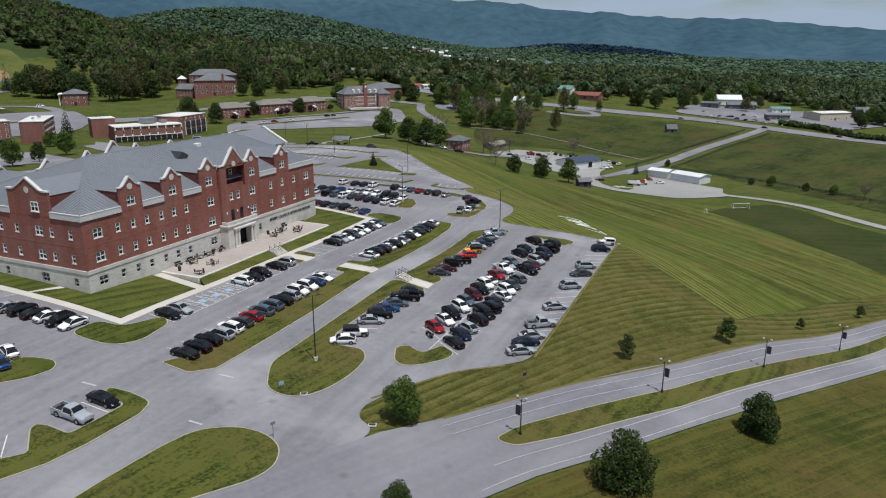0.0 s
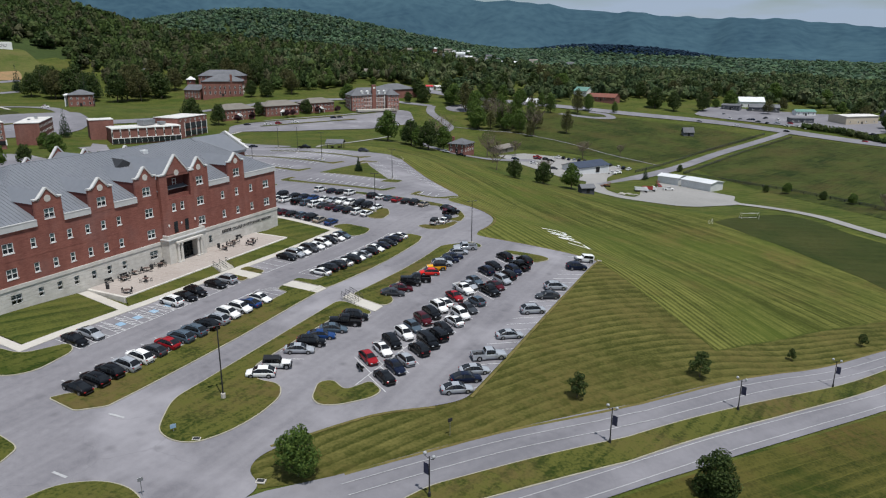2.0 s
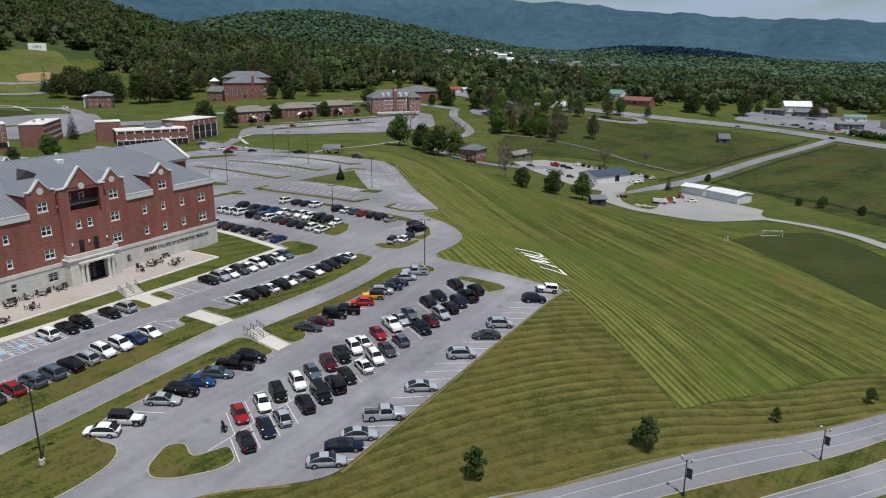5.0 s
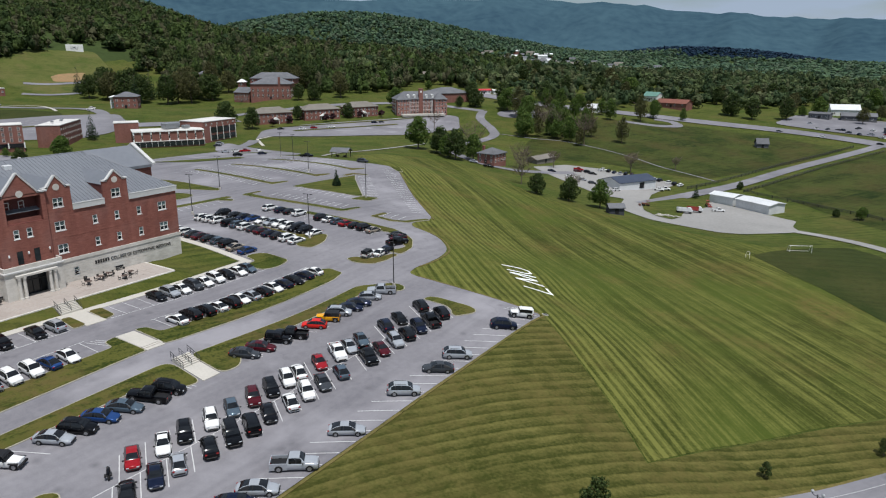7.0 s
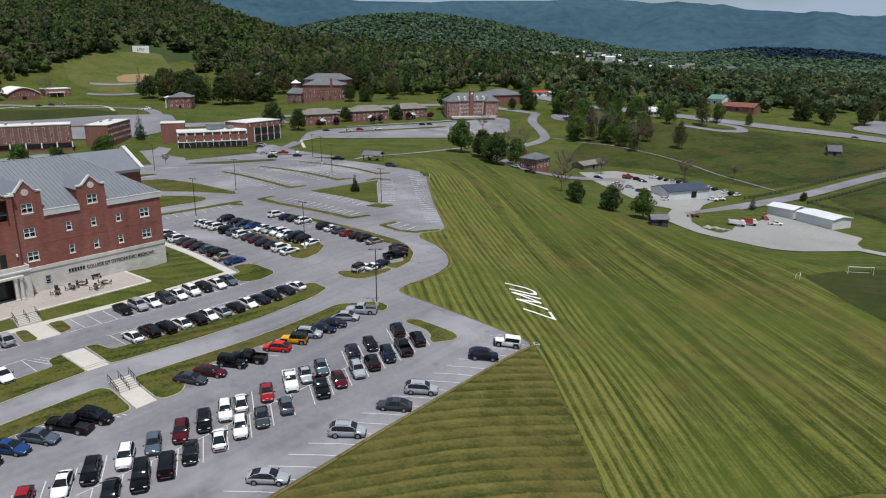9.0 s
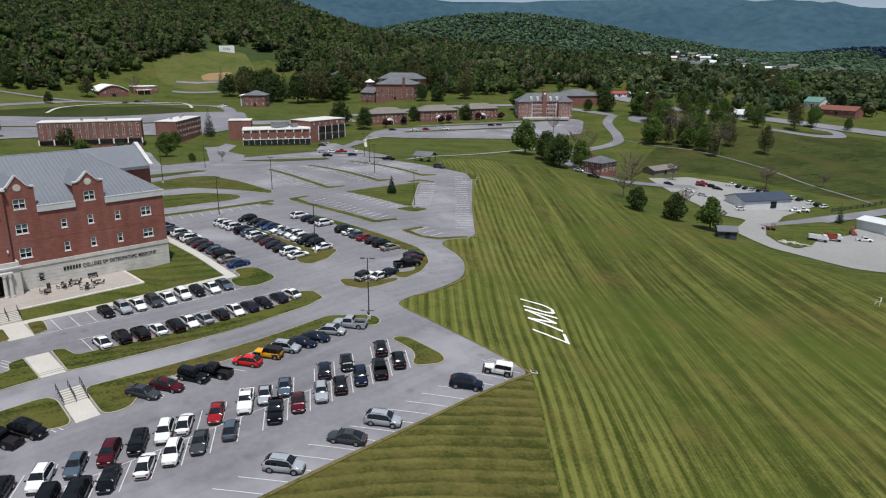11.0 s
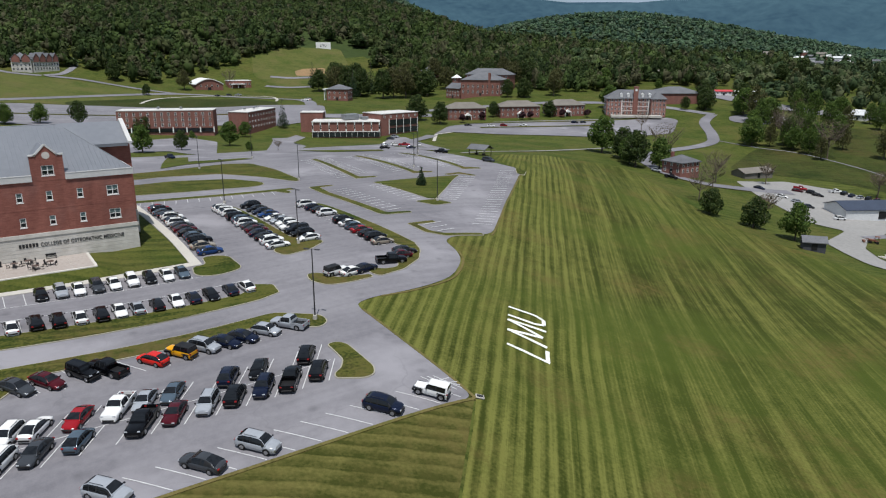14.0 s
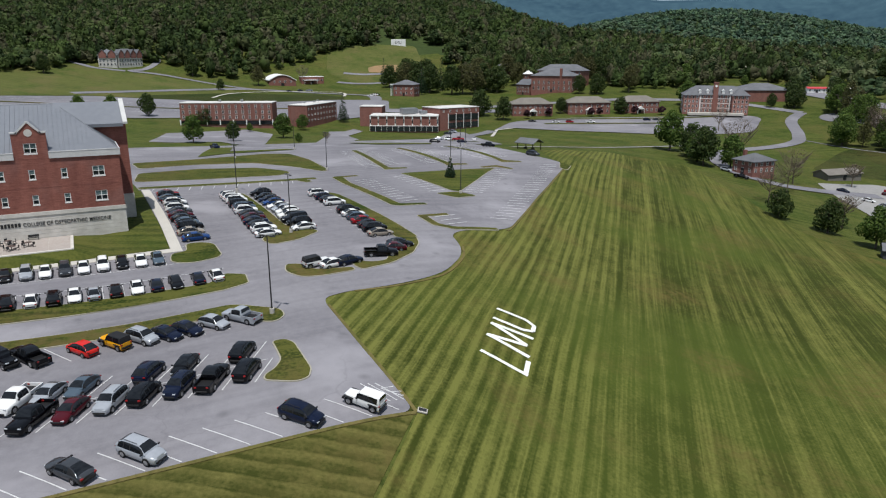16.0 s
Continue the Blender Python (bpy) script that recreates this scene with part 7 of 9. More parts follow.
BROAD = [tree_kind("broadleaf_tree", "tall broad light green tree in leaf", 15, 6.2, 20, 2500, 0.5, LEAF, 16, 0.35, low=0.08),
         tree_kind("broadleaf_tree", "tall broad dark green tree in leaf", 17, 6.5, 22, 2600, 0.52, LEAF_DARK, 17, 0.4, low=0.06),
         tree_kind("broadleaf_tree", "rounded dark green tree in full leaf", 11, 5.0, 17, 2300, 0.4, LEAF_DARK, 18, 0.3, low=0.0),
         tree_kind("broadleaf_tree", "light green spreading tree in spring leaf", 13, 6.0, 18, 2300, 0.46, LEAF, 19, 0.3, low=0.08),
         tree_kind("broadleaf_tree", "brownish olive tree in early leaf", 15, 6.4, 18, 2200, 0.45, LEAF_OLIVE, 25, 0.32, 9, 0.1),
         tree_kind("broadleaf_tree", "tall olive green tree in thin leaf", 17, 6.2, 19, 2000, 0.45, LEAF_OLIVE, 26, 0.34, 9, 0.1)]
AIRY = [tree_kind("slender_tree", "tall slender light green tree in thin spring leaf", 18, 5.6, 22, 2300, 0.42, LEAF, 41, 0.3, 10, 0.0, hang=1.3),
        tree_kind("slender_tree", "tall slender olive tree in thin spring leaf", 18, 5.2, 20, 1700, 0.4, LEAF_OLIVE, 42, 0.3, 12, 0.02, hang=1.4)]
PINE = [conifer("small_spruce", "small dark green spruce on a grass island", 6.2, 1.9, 21), conifer("tall_spruce", "tall narrow dark green conifer", 15, 3.8, 22, 1500)]
BARE = [bare_tree("bare_tree", "tall leafless brown tree with fine twigs", 13, 23), bare_tree("bare_tree", "small leafless brown tree with fine twigs", 9, 24)]


def put(ob, x, y, turn=0.0, scale=1.0, placed=set()):
    m = upright(x, y, turn)
    if ob.name not in placed:
        placed.add(ob.name)
        ob.matrix_basis = m @ Matrix.Scale(scale, 4)
        return ob
    keep = ob.scale.copy()
    ob.scale = (scale, scale, scale)
    c = copy_thing(ob, m)
    ob.scale = keep
    return c


put(MAPLE[0], -9.3, 74.6, 0, 1.0)
put(MAPLE[1], 5.4, 98.6, 40, 1.0)
put(MAPLE[1], -30, 56.5, 80, 0.7)
put(YOUNG, -38.6, 74.6, 0, 1.0)
put(SAPLING[0], -15.2, 110.6, 0, 0.95)
put(SAPLING[1], -0.2, 132.8, 20, 1.05)
put(SAPLING[0], 14.2, 161.2, 50, 0.6)
put(SAPLING[1], 28.2, 182.6, 70, 0.64)
put(SAPLING[0], 46, 215, 70, 0.8)
put(PINE[0], -134.6, 238, 0, 1.0)
# by the farm yard and along the field
put(BROAD[2], -111, 342.8, 0, 0.84)
put(BROAD[2], -97.8, 348.6, 70, 0.95)
put(BROAD[0], -84, 350.6, 20, 0.82)
put(BARE[0], -126, 357, 0, 1.0)
put(BARE[1], -102, 362, 40, 1.2)
# clump where the drive meets the field
put(BROAD[0], -218.6, 403, 0, 1.25)
for x, y, k, s in ((-198, 396, 1, 0.95), (-188, 389, 3, 1.0), (-180, 384, 1, 1.0), (-176, 396, 0, 0.95), (-205, 402, 3, 0.8)):
    put(BROAD[k], x, y, x * 7, s)
put(BARE[0], -184, 408, 90, 1.6)


# ---- woods ----
def crown_shapes(kinds, sprays, size, rng):
    """Crowns of unit size: uneven lobes covered with small three-cornered sprays, round a lumpy core."""
    bm = bmesh.new()
    bmesh.ops.create_icosphere(bm, subdivisions=1, radius=1)
    v0 = np.array([v.co[:] for v in bm.verts])
    f0 = np.array([[v.index for v in f.verts] for f in bm.faces])
    bm.free()
    out = []
    for k in range(kinds):
        m = rng.integers(5, 9)
        a, z = rng.uniform(0, math.tau, m), rng.uniform(-0.7, 0.75, m)
        q = np.sqrt(np.maximum(0.05, 1 - z * z)) * rng.uniform(0.25, 0.68, m)
        lobes = np.stack([np.cos(a) * q, np.sin(a) * q, z * 0.75], 1)
        lobes[0] = (0, 0, 0.45)
        radius = rng.uniform(0.3, 0.52, m)
        pick = rng.choice(m, sprays, p=radius ** 2 / (radius ** 2).sum())
        d = rng.normal(size=(sprays, 3)) + (0, 0, 0.25)
        d /= np.linalg.norm(d, axis=1)[:, None]
        c = lobes[pick] + d * (radius[pick] * rng.uniform(0.75, 1.12, sprays))[:, None]
        n = d + 0.32 * rng.normal(size=(sprays, 3))
        u = np.cross(n, rng.normal(size=(sprays, 3)))
        u /= np.linalg.norm(u, axis=1)[:, None]
        w = np.cross(n, u)
        w /= np.linalg.norm(w, axis=1)[:, None]
        s = (size * rng.uniform(0.6, 1.4, sprays))[:, None]
        tri = np.stack([c + u * s, c - u * s * 0.5 + w * s * 0.87, c - u * s * 0.5 - w * s * 0.87], 1).reshape(-1, 3)
        core = v0 * (0.66 + 0.14 * rng.normal(size=len(v0)))[:, None]
        out.append(np.concatenate([core, tri]))
    faces = np.concatenate([f0, len(v0) + np.arange(sprays * 3).reshape(-1, 3)])
    return np.array(out), faces


def woods(name, label, spots, height, spread, material, seed, sprays=90, size=0.22):
    """Far trees as one mesh: uneven crowns of leaf sprays standing on the ground."""
    rng = np.random.default_rng(seed)
    shapes, f0 = crown_shapes(20, sprays, size, rng)
    n = len(spots)
    x, y = spots[:, 0], spots[:, 1]
    z = land(x, y)
    h = height * (0.6 + 0.7 * rng.random(n) ** 1.4)
    w = spread * (0.55 + 0.7 * rng.random(n) ** 1.6)
    turn = rng.uniform(0, math.tau, n)
    vs = shapes[rng.integers(0, len(shapes), n)]
    c, s = np.cos(turn)[:, None], np.sin(turn)[:, None]
    vs = np.stack([vs[..., 0] * c - vs[..., 1] * s, vs[..., 0] * s + vs[..., 1] * c, vs[..., 2]], -1)
    vs = vs * np.stack([w, w, h * 0.5], 1)[:, None, :] + np.stack([x, y, z + h * 0.5], 1)[:, None, :]
    fs = f0[None] + (np.arange(n) * shapes.shape[1])[:, None, None]
    me = bpy.data.meshes.new(name)
    V, F = vs.reshape(-1, 3), fs.reshape(-1, 3)
    me.vertices.add(len(V))
    me.vertices.foreach_set("co", V.ravel())
    me.loops.add(F.size)
    me.loops.foreach_set("vertex_index", F.ravel().astype(np.int32))
    me.polygons.add(len(F))
    me.polygons.foreach_set("loop_start", np.arange(0, F.size, 3, dtype=np.int32))
    me.update(calc_edges=True)
    me.materials.append(material)
    return tagged(new(name, me), label, "woods", kind="stuff")


def scatter(n, box, keep, seed):
    rng = np.random.default_rng(seed)
    p = np.c_[rng.uniform(box[0], box[1], n), rng.uniform(box[2], box[3], n)]
    return p[keep(p[:, 0], p[:, 1])]


def on_hill(x, y):
    back, side = -0.94 * x + 0.34 * y, 0.34 * x + 0.94 * y
    clear = bell(x, y, -672, 478, 40, 26) + bell(x, y, -1010, 1318, 60, 60) + bell(x, y, -950, 1245, 55, 55) + bell(x, y, -930, 1180, 60, 22)
    return (back > np.interp(side, [-300, -103, -54, -16, 26, 50, 79, 99, 134, 174, 198, 223, 260, 330, 420], [585, 590, 672, 695, 664, 676, 722, 735, 777, 806, 812, 790, 740, 690, 650])) & (clear < 0.4) & (y > -200) & (np.hypot(x, y) < 2300)


def town(x, y):
    """Gardens and streets of the town, where trees stand apart."""
    return (bell(x, y, -690, 1540, 120, 90) > 0.3) & (np.sin(x / 9) + np.sin(y / 11) > -0.9)


def near_hill(x, y):
    return on_hill(x, y) & (np.hypot(x + 200, y - 200) < 950)


def far_hill(x, y):
    return on_hill(x, y) & (np.hypot(x + 200, y - 200) >= 950) & ~town(x, y)


def valley(x, y):
    back = -0.94 * x + 0.34 * y
    gaps = np.sin(x / 47) + np.sin(y / 39 + x / 90)
    open_ground = bell(x, y, 40, 715, 75, 50) + bell(x, y, -30, 720, 50, 55) + bell(x, y, -152, 682, 26, 22) + bell(x, y, -184, 724, 12, 12) + bell(x, y, -322, 588, 30, 36) + bell(x, y, -313, 640, 20, 18) + bell(x, y, -400, 684, 24, 20)
    edge = np.interp(x, [-420, -330, -240, -140, -60, 0, 90, 200], [655, 652, 650, 668, 690, 700, 690, 560])
    return (back < 900) & (y > edge) & (gaps > -1.25) & (open_ground < 0.5) & (np.hypot(x, y) < 1500) & ~town(x, y)


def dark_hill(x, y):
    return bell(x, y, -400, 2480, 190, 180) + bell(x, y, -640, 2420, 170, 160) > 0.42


def campus(x, y):
    """Tree cover between the college halls and the hill."""
    back, side = -0.94 * x + 0.34 * y, 0.34 * x + 0.94 * y
    built = bell(x, y, -452, 492, 34, 26) + bell(x, y, -446, 505, 30, 20) + bell(x, y, -555, 518, 14, 14) + bell(x, y, -430, 455, 60, 32) + bell(x, y, -300, 560, 40, 70) + bell(x, y, -330, 470, 40, 60)
    patch = np.sin(x / 23 + 1) + np.sin(y / 19 + x / 40)
    return (back > 560 + 60 * (side < 330)) & (back < 790) & (side > 255) & (side < 760) & (built < 0.35) & (patch > -0.7) & (bell(x, y, -640, 430, 70, 70) < 0.45) & (bell(x, y, -660, 480, 45, 26) < 0.4)


woods("campus_woods", "mixed dark and olive trees behind the college halls", scatter(3600, (-760, -330, 380, 840), campus, 36), 14, 6.2, WOODS, 6, 170, 0.17)
woods("hill_woods", "mixed green spring woods covering the near hill", scatter(7200, (-1150, -560, -150, 900), near_hill, 31), 14, 7.6, WOODS, 1, 80, 0.25)
woods("far_hill_woods", "mixed green woods on the hills beyond the campus", scatter(27000, (-2100, -560, -100, 2300), far_hill, 35), 12, 9.5, HAZY_WOODS, 4, 14, 0.48)
woods("valley_woods", "broad belt of green trees across the valley", scatter(9200, (-900, 800, 560, 1500), valley, 32), 13, 7.6, VALLEY_WOODS, 2, 80, 0.25)
woods("far_woods", "distant tree cover of the plain", scatter(16000, (-1400, 1900, 1300, 2700), lambda x, y: ~town(x, y) & (np.hypot(x, y) > 1450) & (np.hypot(x, y) < 2700) & ~dark_hill(x, y) & (bell(x, y, -1415, 1685, 316, 390, 130) < 0.2), 33), 10, 14, HAZY_WOODS, 3, 10, 0.5)
bank_x = np.random.default_rng(77).uniform(20, 120, 260)
bank_y = np.interp(bank_x, [20, 42, 58, 72, 95, 120], [664, 648, 627, 601, 588, 572]) + np.random.default_rng(78).uniform(-1, 7, 260)
woods("shrub_bank", "dark overgrown shrub bank above the highway", np.c_[bank_x, bank_y], 4.4, 2.6, WOODS, 7, 60, 0.24)
woods("conifer_woods", "woods on a low distant hill, cloud shadow painted into their colour", scatter(5200, (-900, 0, 2150, 2750), dark_hill, 34), 6, 9, CLOUD_SHADED, 5, 6, 0.5)


# ---- roads and yards beyond ----
surface("highway", [(-470, 20), (-492, 102), (-509, 163), (-500, 214), (-478, 262), (-460, 316), (-431, 347), (-400, 334), (-384, 312), (-378, 287), (-394, 255), (-407, 205), (-405, 175), (-426, 144), (-445, 105), (-430, 20)], ROAD, 0.25, "wide grey highway with turning lanes behind the dormitories", "road", 6, gap=6)
surface("road", strip(curve([(-402, 322), (-388, 350), (-378, 380), (-372, 400)]), 12), ROAD, 0.27, "grey asphalt campus approach", "road", gap=6)
surface("verge", strip(curve([(-455, 40), (-468, 102), (-462, 160), (-450, 214), (-436, 262), (-424, 300)]), 4.0), GRASS, 0.4, "grass median of the highway", "verge", gap=6)
for off in (-22, -14, 12, 22):
    pts = [(x + off, y) for x, y in curve([(-455, 40), (-468, 102), (-462, 160), (-450, 214), (-436, 262), (-424, 300)], 4)]
    marks(list(zip(pts, pts[1:])), 0.3, "lane_line", "white lane line of the highway", WORN_PAINT, 0.42)
surface("road", strip(curve([(-404, 322), (-450, 345), (-500, 352), (-545, 330), (-572, 290), (-560, 240), (-520, 150)]), 8), ROAD, 0.25, "grey asphalt road climbing past the sports hall", "road", gap=6)
surface("road", strip(curve([(-380, 372), (-392, 420), (-380, 480), (-350, 540), (-318, 566), (-274, 574)]), 8), ROAD, 0.25, "grey asphalt campus road", "road", gap=6)
surface("parking_lot", [(-309, 358), (-333, 386), (-332, 425), (-308, 499), (-289, 540), (-277.6, 541), (-252, 503), (-261, 451), (-292, 396), (-316, 372)], ASPHALT, 0.25, "grey asphalt lot below the apartment houses", "parking lot", 8, gap=6)
surface("drive", strip(curve([(-274, 574), (-261, 547), (-233, 517), (-220, 494), (-214, 439), (-198, 411), (-168, 389.5), (-150, 391), (-142, 400), (-128, 425)]), 7), ROAD, 0.25, "grey winding drive between the campus and the farm", "road", gap=5)
surface("drive", strip(curve([(-285, 318), (-300, 345), (-309, 358)]), 7), ROAD, 0.22, "short asphalt link road", "road", gap=5)
surface("roundabout", [(-265, 578), (-250, 560), (-225, 575), (-228, 600), (-250, 606)], ROAD, 0.25, "grey asphalt turning circle", "road", 12, gap=5)
surface("footpath", strip(curve([(-196, 297), (-215, 330), (-226, 380), (-232, 430)]), 2.2), GRAVEL, 0.15, "pale path beside the field", "path", gap=4)
surface("farm_yard", [(-150, 417), (-142, 444), (-121, 453), (-78, 450), (-80, 411), (-75, 387), (-60, 372), (-51, 404), (-53.5, 418), (-40, 414.5), (-24, 405), (-11.2, 396), (-11, 381), (-7.5, 372.5), (-8.8, 365.4), (-15.6, 357), (-24, 346), (-32, 342.5), (-40, 344.5), (-49, 346.6), (-59.5, 347.8), (-70, 354.6), (-80, 362), (-86, 388), (-97, 384), (-130, 402)], GRAVEL, 0.15, "pale gravel farm yard with tyre tracks", "yard", 2.5, gap=4)
surface("yard_grass", [(-76.5, 385), (-73.4, 397), (-66, 417), (-57, 416), (-54.6, 402), (-56.5, 385), (-54, 370), (-54.8, 358.5), (-61.5, 360.6), (-70.5, 370)], LAWN, 0.32, "rough grass patch in the gravel yard", "grass", 2, gap=3)
surface("farm_road", strip(curve([(6, 640), (4.8, 626), (-29.5, 534), (-49, 471), (-66, 424), (-76, 385)]), 8), ROAD, 0.3, "straight pale farm road between fences", "road", gap=5)
surface("farm_track", strip(curve([(-12, 371), (-1, 366.6), (6.4, 362.6), (15, 357), (26.5, 346.5), (38, 331), (55, 314), (92, 287), (140, 264)]), 6), GRAVEL, 0.2, "pale gravel track beside the pitch", "road", gap=4)
surface("highway", strip(curve([(-330, 640), (-240, 634), (-142, 651), (-63, 664), (2, 646), (87, 585), (190, 520), (330, 430)]), 18), ROAD, 0.4, "grey four-lane highway", "road", gap=6)
surface("parking_lot", [(-70, 690), (20, 670), (60, 640), (110, 700), (60, 760), (-60, 750)], ROAD, 0.4, "grey asphalt forecourt of the shops", "parking lot", 10, gap=8)
surface("pasture", [(-170, 440), (-130, 470), (-70, 470), (-36, 540), (-10, 612), (-60, 640), (-140, 628), (-200, 590), (-195, 500)], PASTURE, 0.0, "rough green pasture with faint tracks", "pasture", 10, gap=8)
surface("pasture", [(-40, 470), (-20, 532), (14, 622), (90, 565), (240, 470), (240, 330), (130, 300), (60, 345), (0, 420)], PASTURE, 0.0, "wide rough green pasture", "pasture", 10, gap=8)
surface("pitch", [(-13.6, 306), (-9.5, 317), (-0.4, 332), (11, 346), (21, 339), (35, 317), (56, 300), (72, 272), (42, 240), (33.5, 254), (25.5, 262.5), (9.6, 281), (1, 289)], PITCH, 0.02, "dark green flat sports pitch", "pitch", 3, gap=4)
surface("sports_field", [(-545, 258), (-530, 330), (-470, 330), (-440, 312), (-486, 200), (-520, 190)], PITCH, 0.1, "dark green practice field", "pitch", 14, gap=6)
surface("earth_bank", [(-639.8, 414.4), (-642.7, 424.5), (-641.1, 438.2), (-638.1, 446.6), (-627.7, 441.7), (-616.8, 433.7), (-622.2, 421.8), (-626.8, 410.3)], RED_CLAY, 0.3, "bare orange clay bank on the hill", "bank", 3, gap=3)
surface("meadow", [(-480, 20), (-496, 102), (-513, 163), (-506, 214), (-500, 235), (-532, 262), (-570, 268), (-598, 240), (-618, 205), (-626, 180), (-640, 152), (-606, 90), (-580, 20)], MEADOW, 0.05, "dry yellow-green meadow below the hillside residence", "meadow", 8, gap=8)
surface("meadow", [(-592, 385), (-640, 372), (-690, 390), (-708, 440), (-694, 492), (-645, 476), (-600, 452)], MEADOW, 0.05, "dry grass slope below the signboard", "meadow", 10, gap=8)
surface("meadow", [(-1066, 1300), (-1010, 1236), (-950, 1290), (-975, 1370), (-1045, 1380)], MEADOW, 0.5, "pale hay meadow in the wooded hills", "meadow", 20, gap=14)
surface("lane", strip(curve([(-574, 284), (-591, 259), (-617, 221), (-625, 196), (-634, 208), (-662, 222), (-684, 223)]), 5), ROAD, 0.3, "narrow lane up to the hillside residence", "road", gap=5)
surface("lane", strip(curve([(-652, 150), (-641, 159), (-630, 170), (-624, 192)]), 5), ROAD, 0.33, "loop of the lane before the residence", "road", gap=5)
surface("footpath", strip(curve([(-221, 508), (-196, 509), (-175, 514), (-142, 508), (-119, 499), (-99, 487), (-76, 477), (-62, 470)]), 1.3), ROAD, 0.12, "grey path across the pasture", "path", gap=4)
surface("turning_pad", strip(curve([(-168, 607), (-152, 608), (-138, 612), (-128, 624), (-136, 636), (-150, 636)]), 8), ROAD, 0.2, "grey asphalt turning loop by the highway", "road", gap=4)
surface("lane", strip(curve([(-632.5, 386.2), (-623.8, 400.4), (-619.8, 414.8), (-616.2, 431.0)]), 5), ROAD, 0.3, "narrow lane below the clay bank", "road", gap=5)
surface("lane", strip(curve([(-605.5, 370.4), (-593.9, 385.0), (-589.4, 398.5), (-587.4, 411.4)]), 6), ROAD, 0.3, "level lane across the meadow slope", "road", gap=5)
for a, b in (((-334, 404), (-296, 520)), ((-318, 400), (-292, 480))):
    surface("verge", strip([a, b], 3.0), ISLAND, 0.45, "thin grass strip in the campus lot", "verge", gap=5)


# ---- buildings beyond ----
FAR_WIN = {}


def far_window(parent, m, w, h):
    """White frame with cross bars round a dark pane, facing -y."""
    if (w, h) not in FAR_WIN:
        f, g = Shape(), Shape()
        t = 0.1
        f.box(-w / 2 - t, w / 2 + t, -0.1, 0.05, -h / 2 - t, -h / 2).box(-w / 2 - t, w / 2 + t, -0.08, 0.05, h / 2, h / 2 + t)
        f.box(-w / 2 - t, -w / 2, -0.08, 0.05, -h / 2, h / 2).box(w / 2, w / 2 + t, -0.08, 0.05, -h / 2, h / 2).box(-w / 2, w / 2, -0.06, 0.05, -0.06, 0.06)
        g.box(-w / 2, w / 2, -0.04, 0.05, -h / 2, h / 2)
        FAR_WIN[(w, h)] = f.mesh("window", WHITE), g.mesh("pane", GLASS)
    f, g = FAR_WIN[(w, h)]
    win = part("window", f, parent, "", m)
    part("pane", g, win, "dark glass")


def hip(s, x0, x1, y0, y1, z, rise, over=0.6, ridge=1.0):
    x0, x1, y0, y1 = x0 - over, x1 + over, y0 - over, y1 + over
    inset = min((y1 - y0) / 2 * ridge, (x1 - x0) / 2)
    ym = (y0 + y1) / 2
    s.add([(x0, y0, z), (x1, y0, z), (x1, y1, z), (x0, y1, z), (x0 + inset, ym, z + rise), (x1 - inset, ym, z + rise), (x0, y0, z - 0.35), (x1, y0, z - 0.35), (x1, y1, z - 0.35), (x0, y1, z - 0.35)],
          [(0, 1, 5, 4), (1, 2, 5), (2, 3, 4, 5), (3, 0, 4), (0, 6, 7, 1), (1, 7, 8, 2), (2, 8, 9, 3), (3, 9, 6, 0), (6, 9, 8, 7)])


def house(name, label, a, b, depth, height, rise, wall=None, roof=None, rows=(), cols=0, side=0, size=(1.1, 1.5), flat=False, gable=False, ridge=1.0, category="building", door=True):
    """A building whose front runs from a to b, with windows, roof and door."""
    a, b = Vector(a), Vector(b)
    u = b - a
    w = u.length
    turn = math.degrees(math.atan2(u.y, u.x))
    far = [a, b, a + Vector((-u.y, u.x)).normalized() * depth, b + Vector((-u.y, u.x)).normalized() * depth]
    z = max(ground_at(*a), ground_at(*b))
    low = min(ground_at(*p) for p in far) - z - 0.5
    ob = tagged(new(name), label, category)
    ob.matrix_basis = pose(a.x, a.y, z, 0, 0, turn)
    s = Shape()
    if gable:
        s.prism([(0, low), (depth, low), (depth, height), (depth / 2, height + rise), (0, height)], 0, w, axis="x")
    else:
        s.box(0, w, 0, depth, low, height)
    part("wall", fixed_normals(s.mesh("wall", wall or FAR_BRICK)), ob, "weathered walls")
    s = Shape()
    if flat:
        s.box(-0.2, w + 0.2, -0.2, depth + 0.2, height, height + 0.32)
        s.box(0.3, w - 0.3, 0.3, depth - 0.3, height + 0.32, height + 0.36)
    elif gable:
        o = 0.5
        for y0, y1 in ((-o, depth / 2), (depth + o, depth / 2)):
            z0, z1 = height - rise * o / (depth / 2), height + rise
            s.rings([[(x, y0, z0), (x, y1, z1), (x, y1, z1 + 0.25), (x, y0, z0 + 0.25)] for x in (-o, w + o)])
    else:
        hip(s, 0, w, 0, depth, height, rise, ridge=ridge)
    part("roof", fixed_normals(s.mesh("roof", roof or SHINGLE)), ob, "flat pale roof" if flat else "pitched roof")
    for r in rows:
        for k in range(cols):
            far_window(ob, pose((k + 0.5) * w / cols, -0.03, r), *size)
        for k in range(side):
            far_window(ob, pose(w + 0.03, (k + 0.5) * depth / side, r, 0, 0, 90), *size)
            far_window(ob, pose(-0.03, (k + 0.5) * depth / side, r, 0, 0, -90), *size)
    if door:
        s = Shape()
        s.box(w / 2 - 0.8, w / 2 + 0.8, -0.12, 0.05, 0, 2.3)
        part("door", s.mesh("door", TRIM), ob, "dark door")
    return ob, w


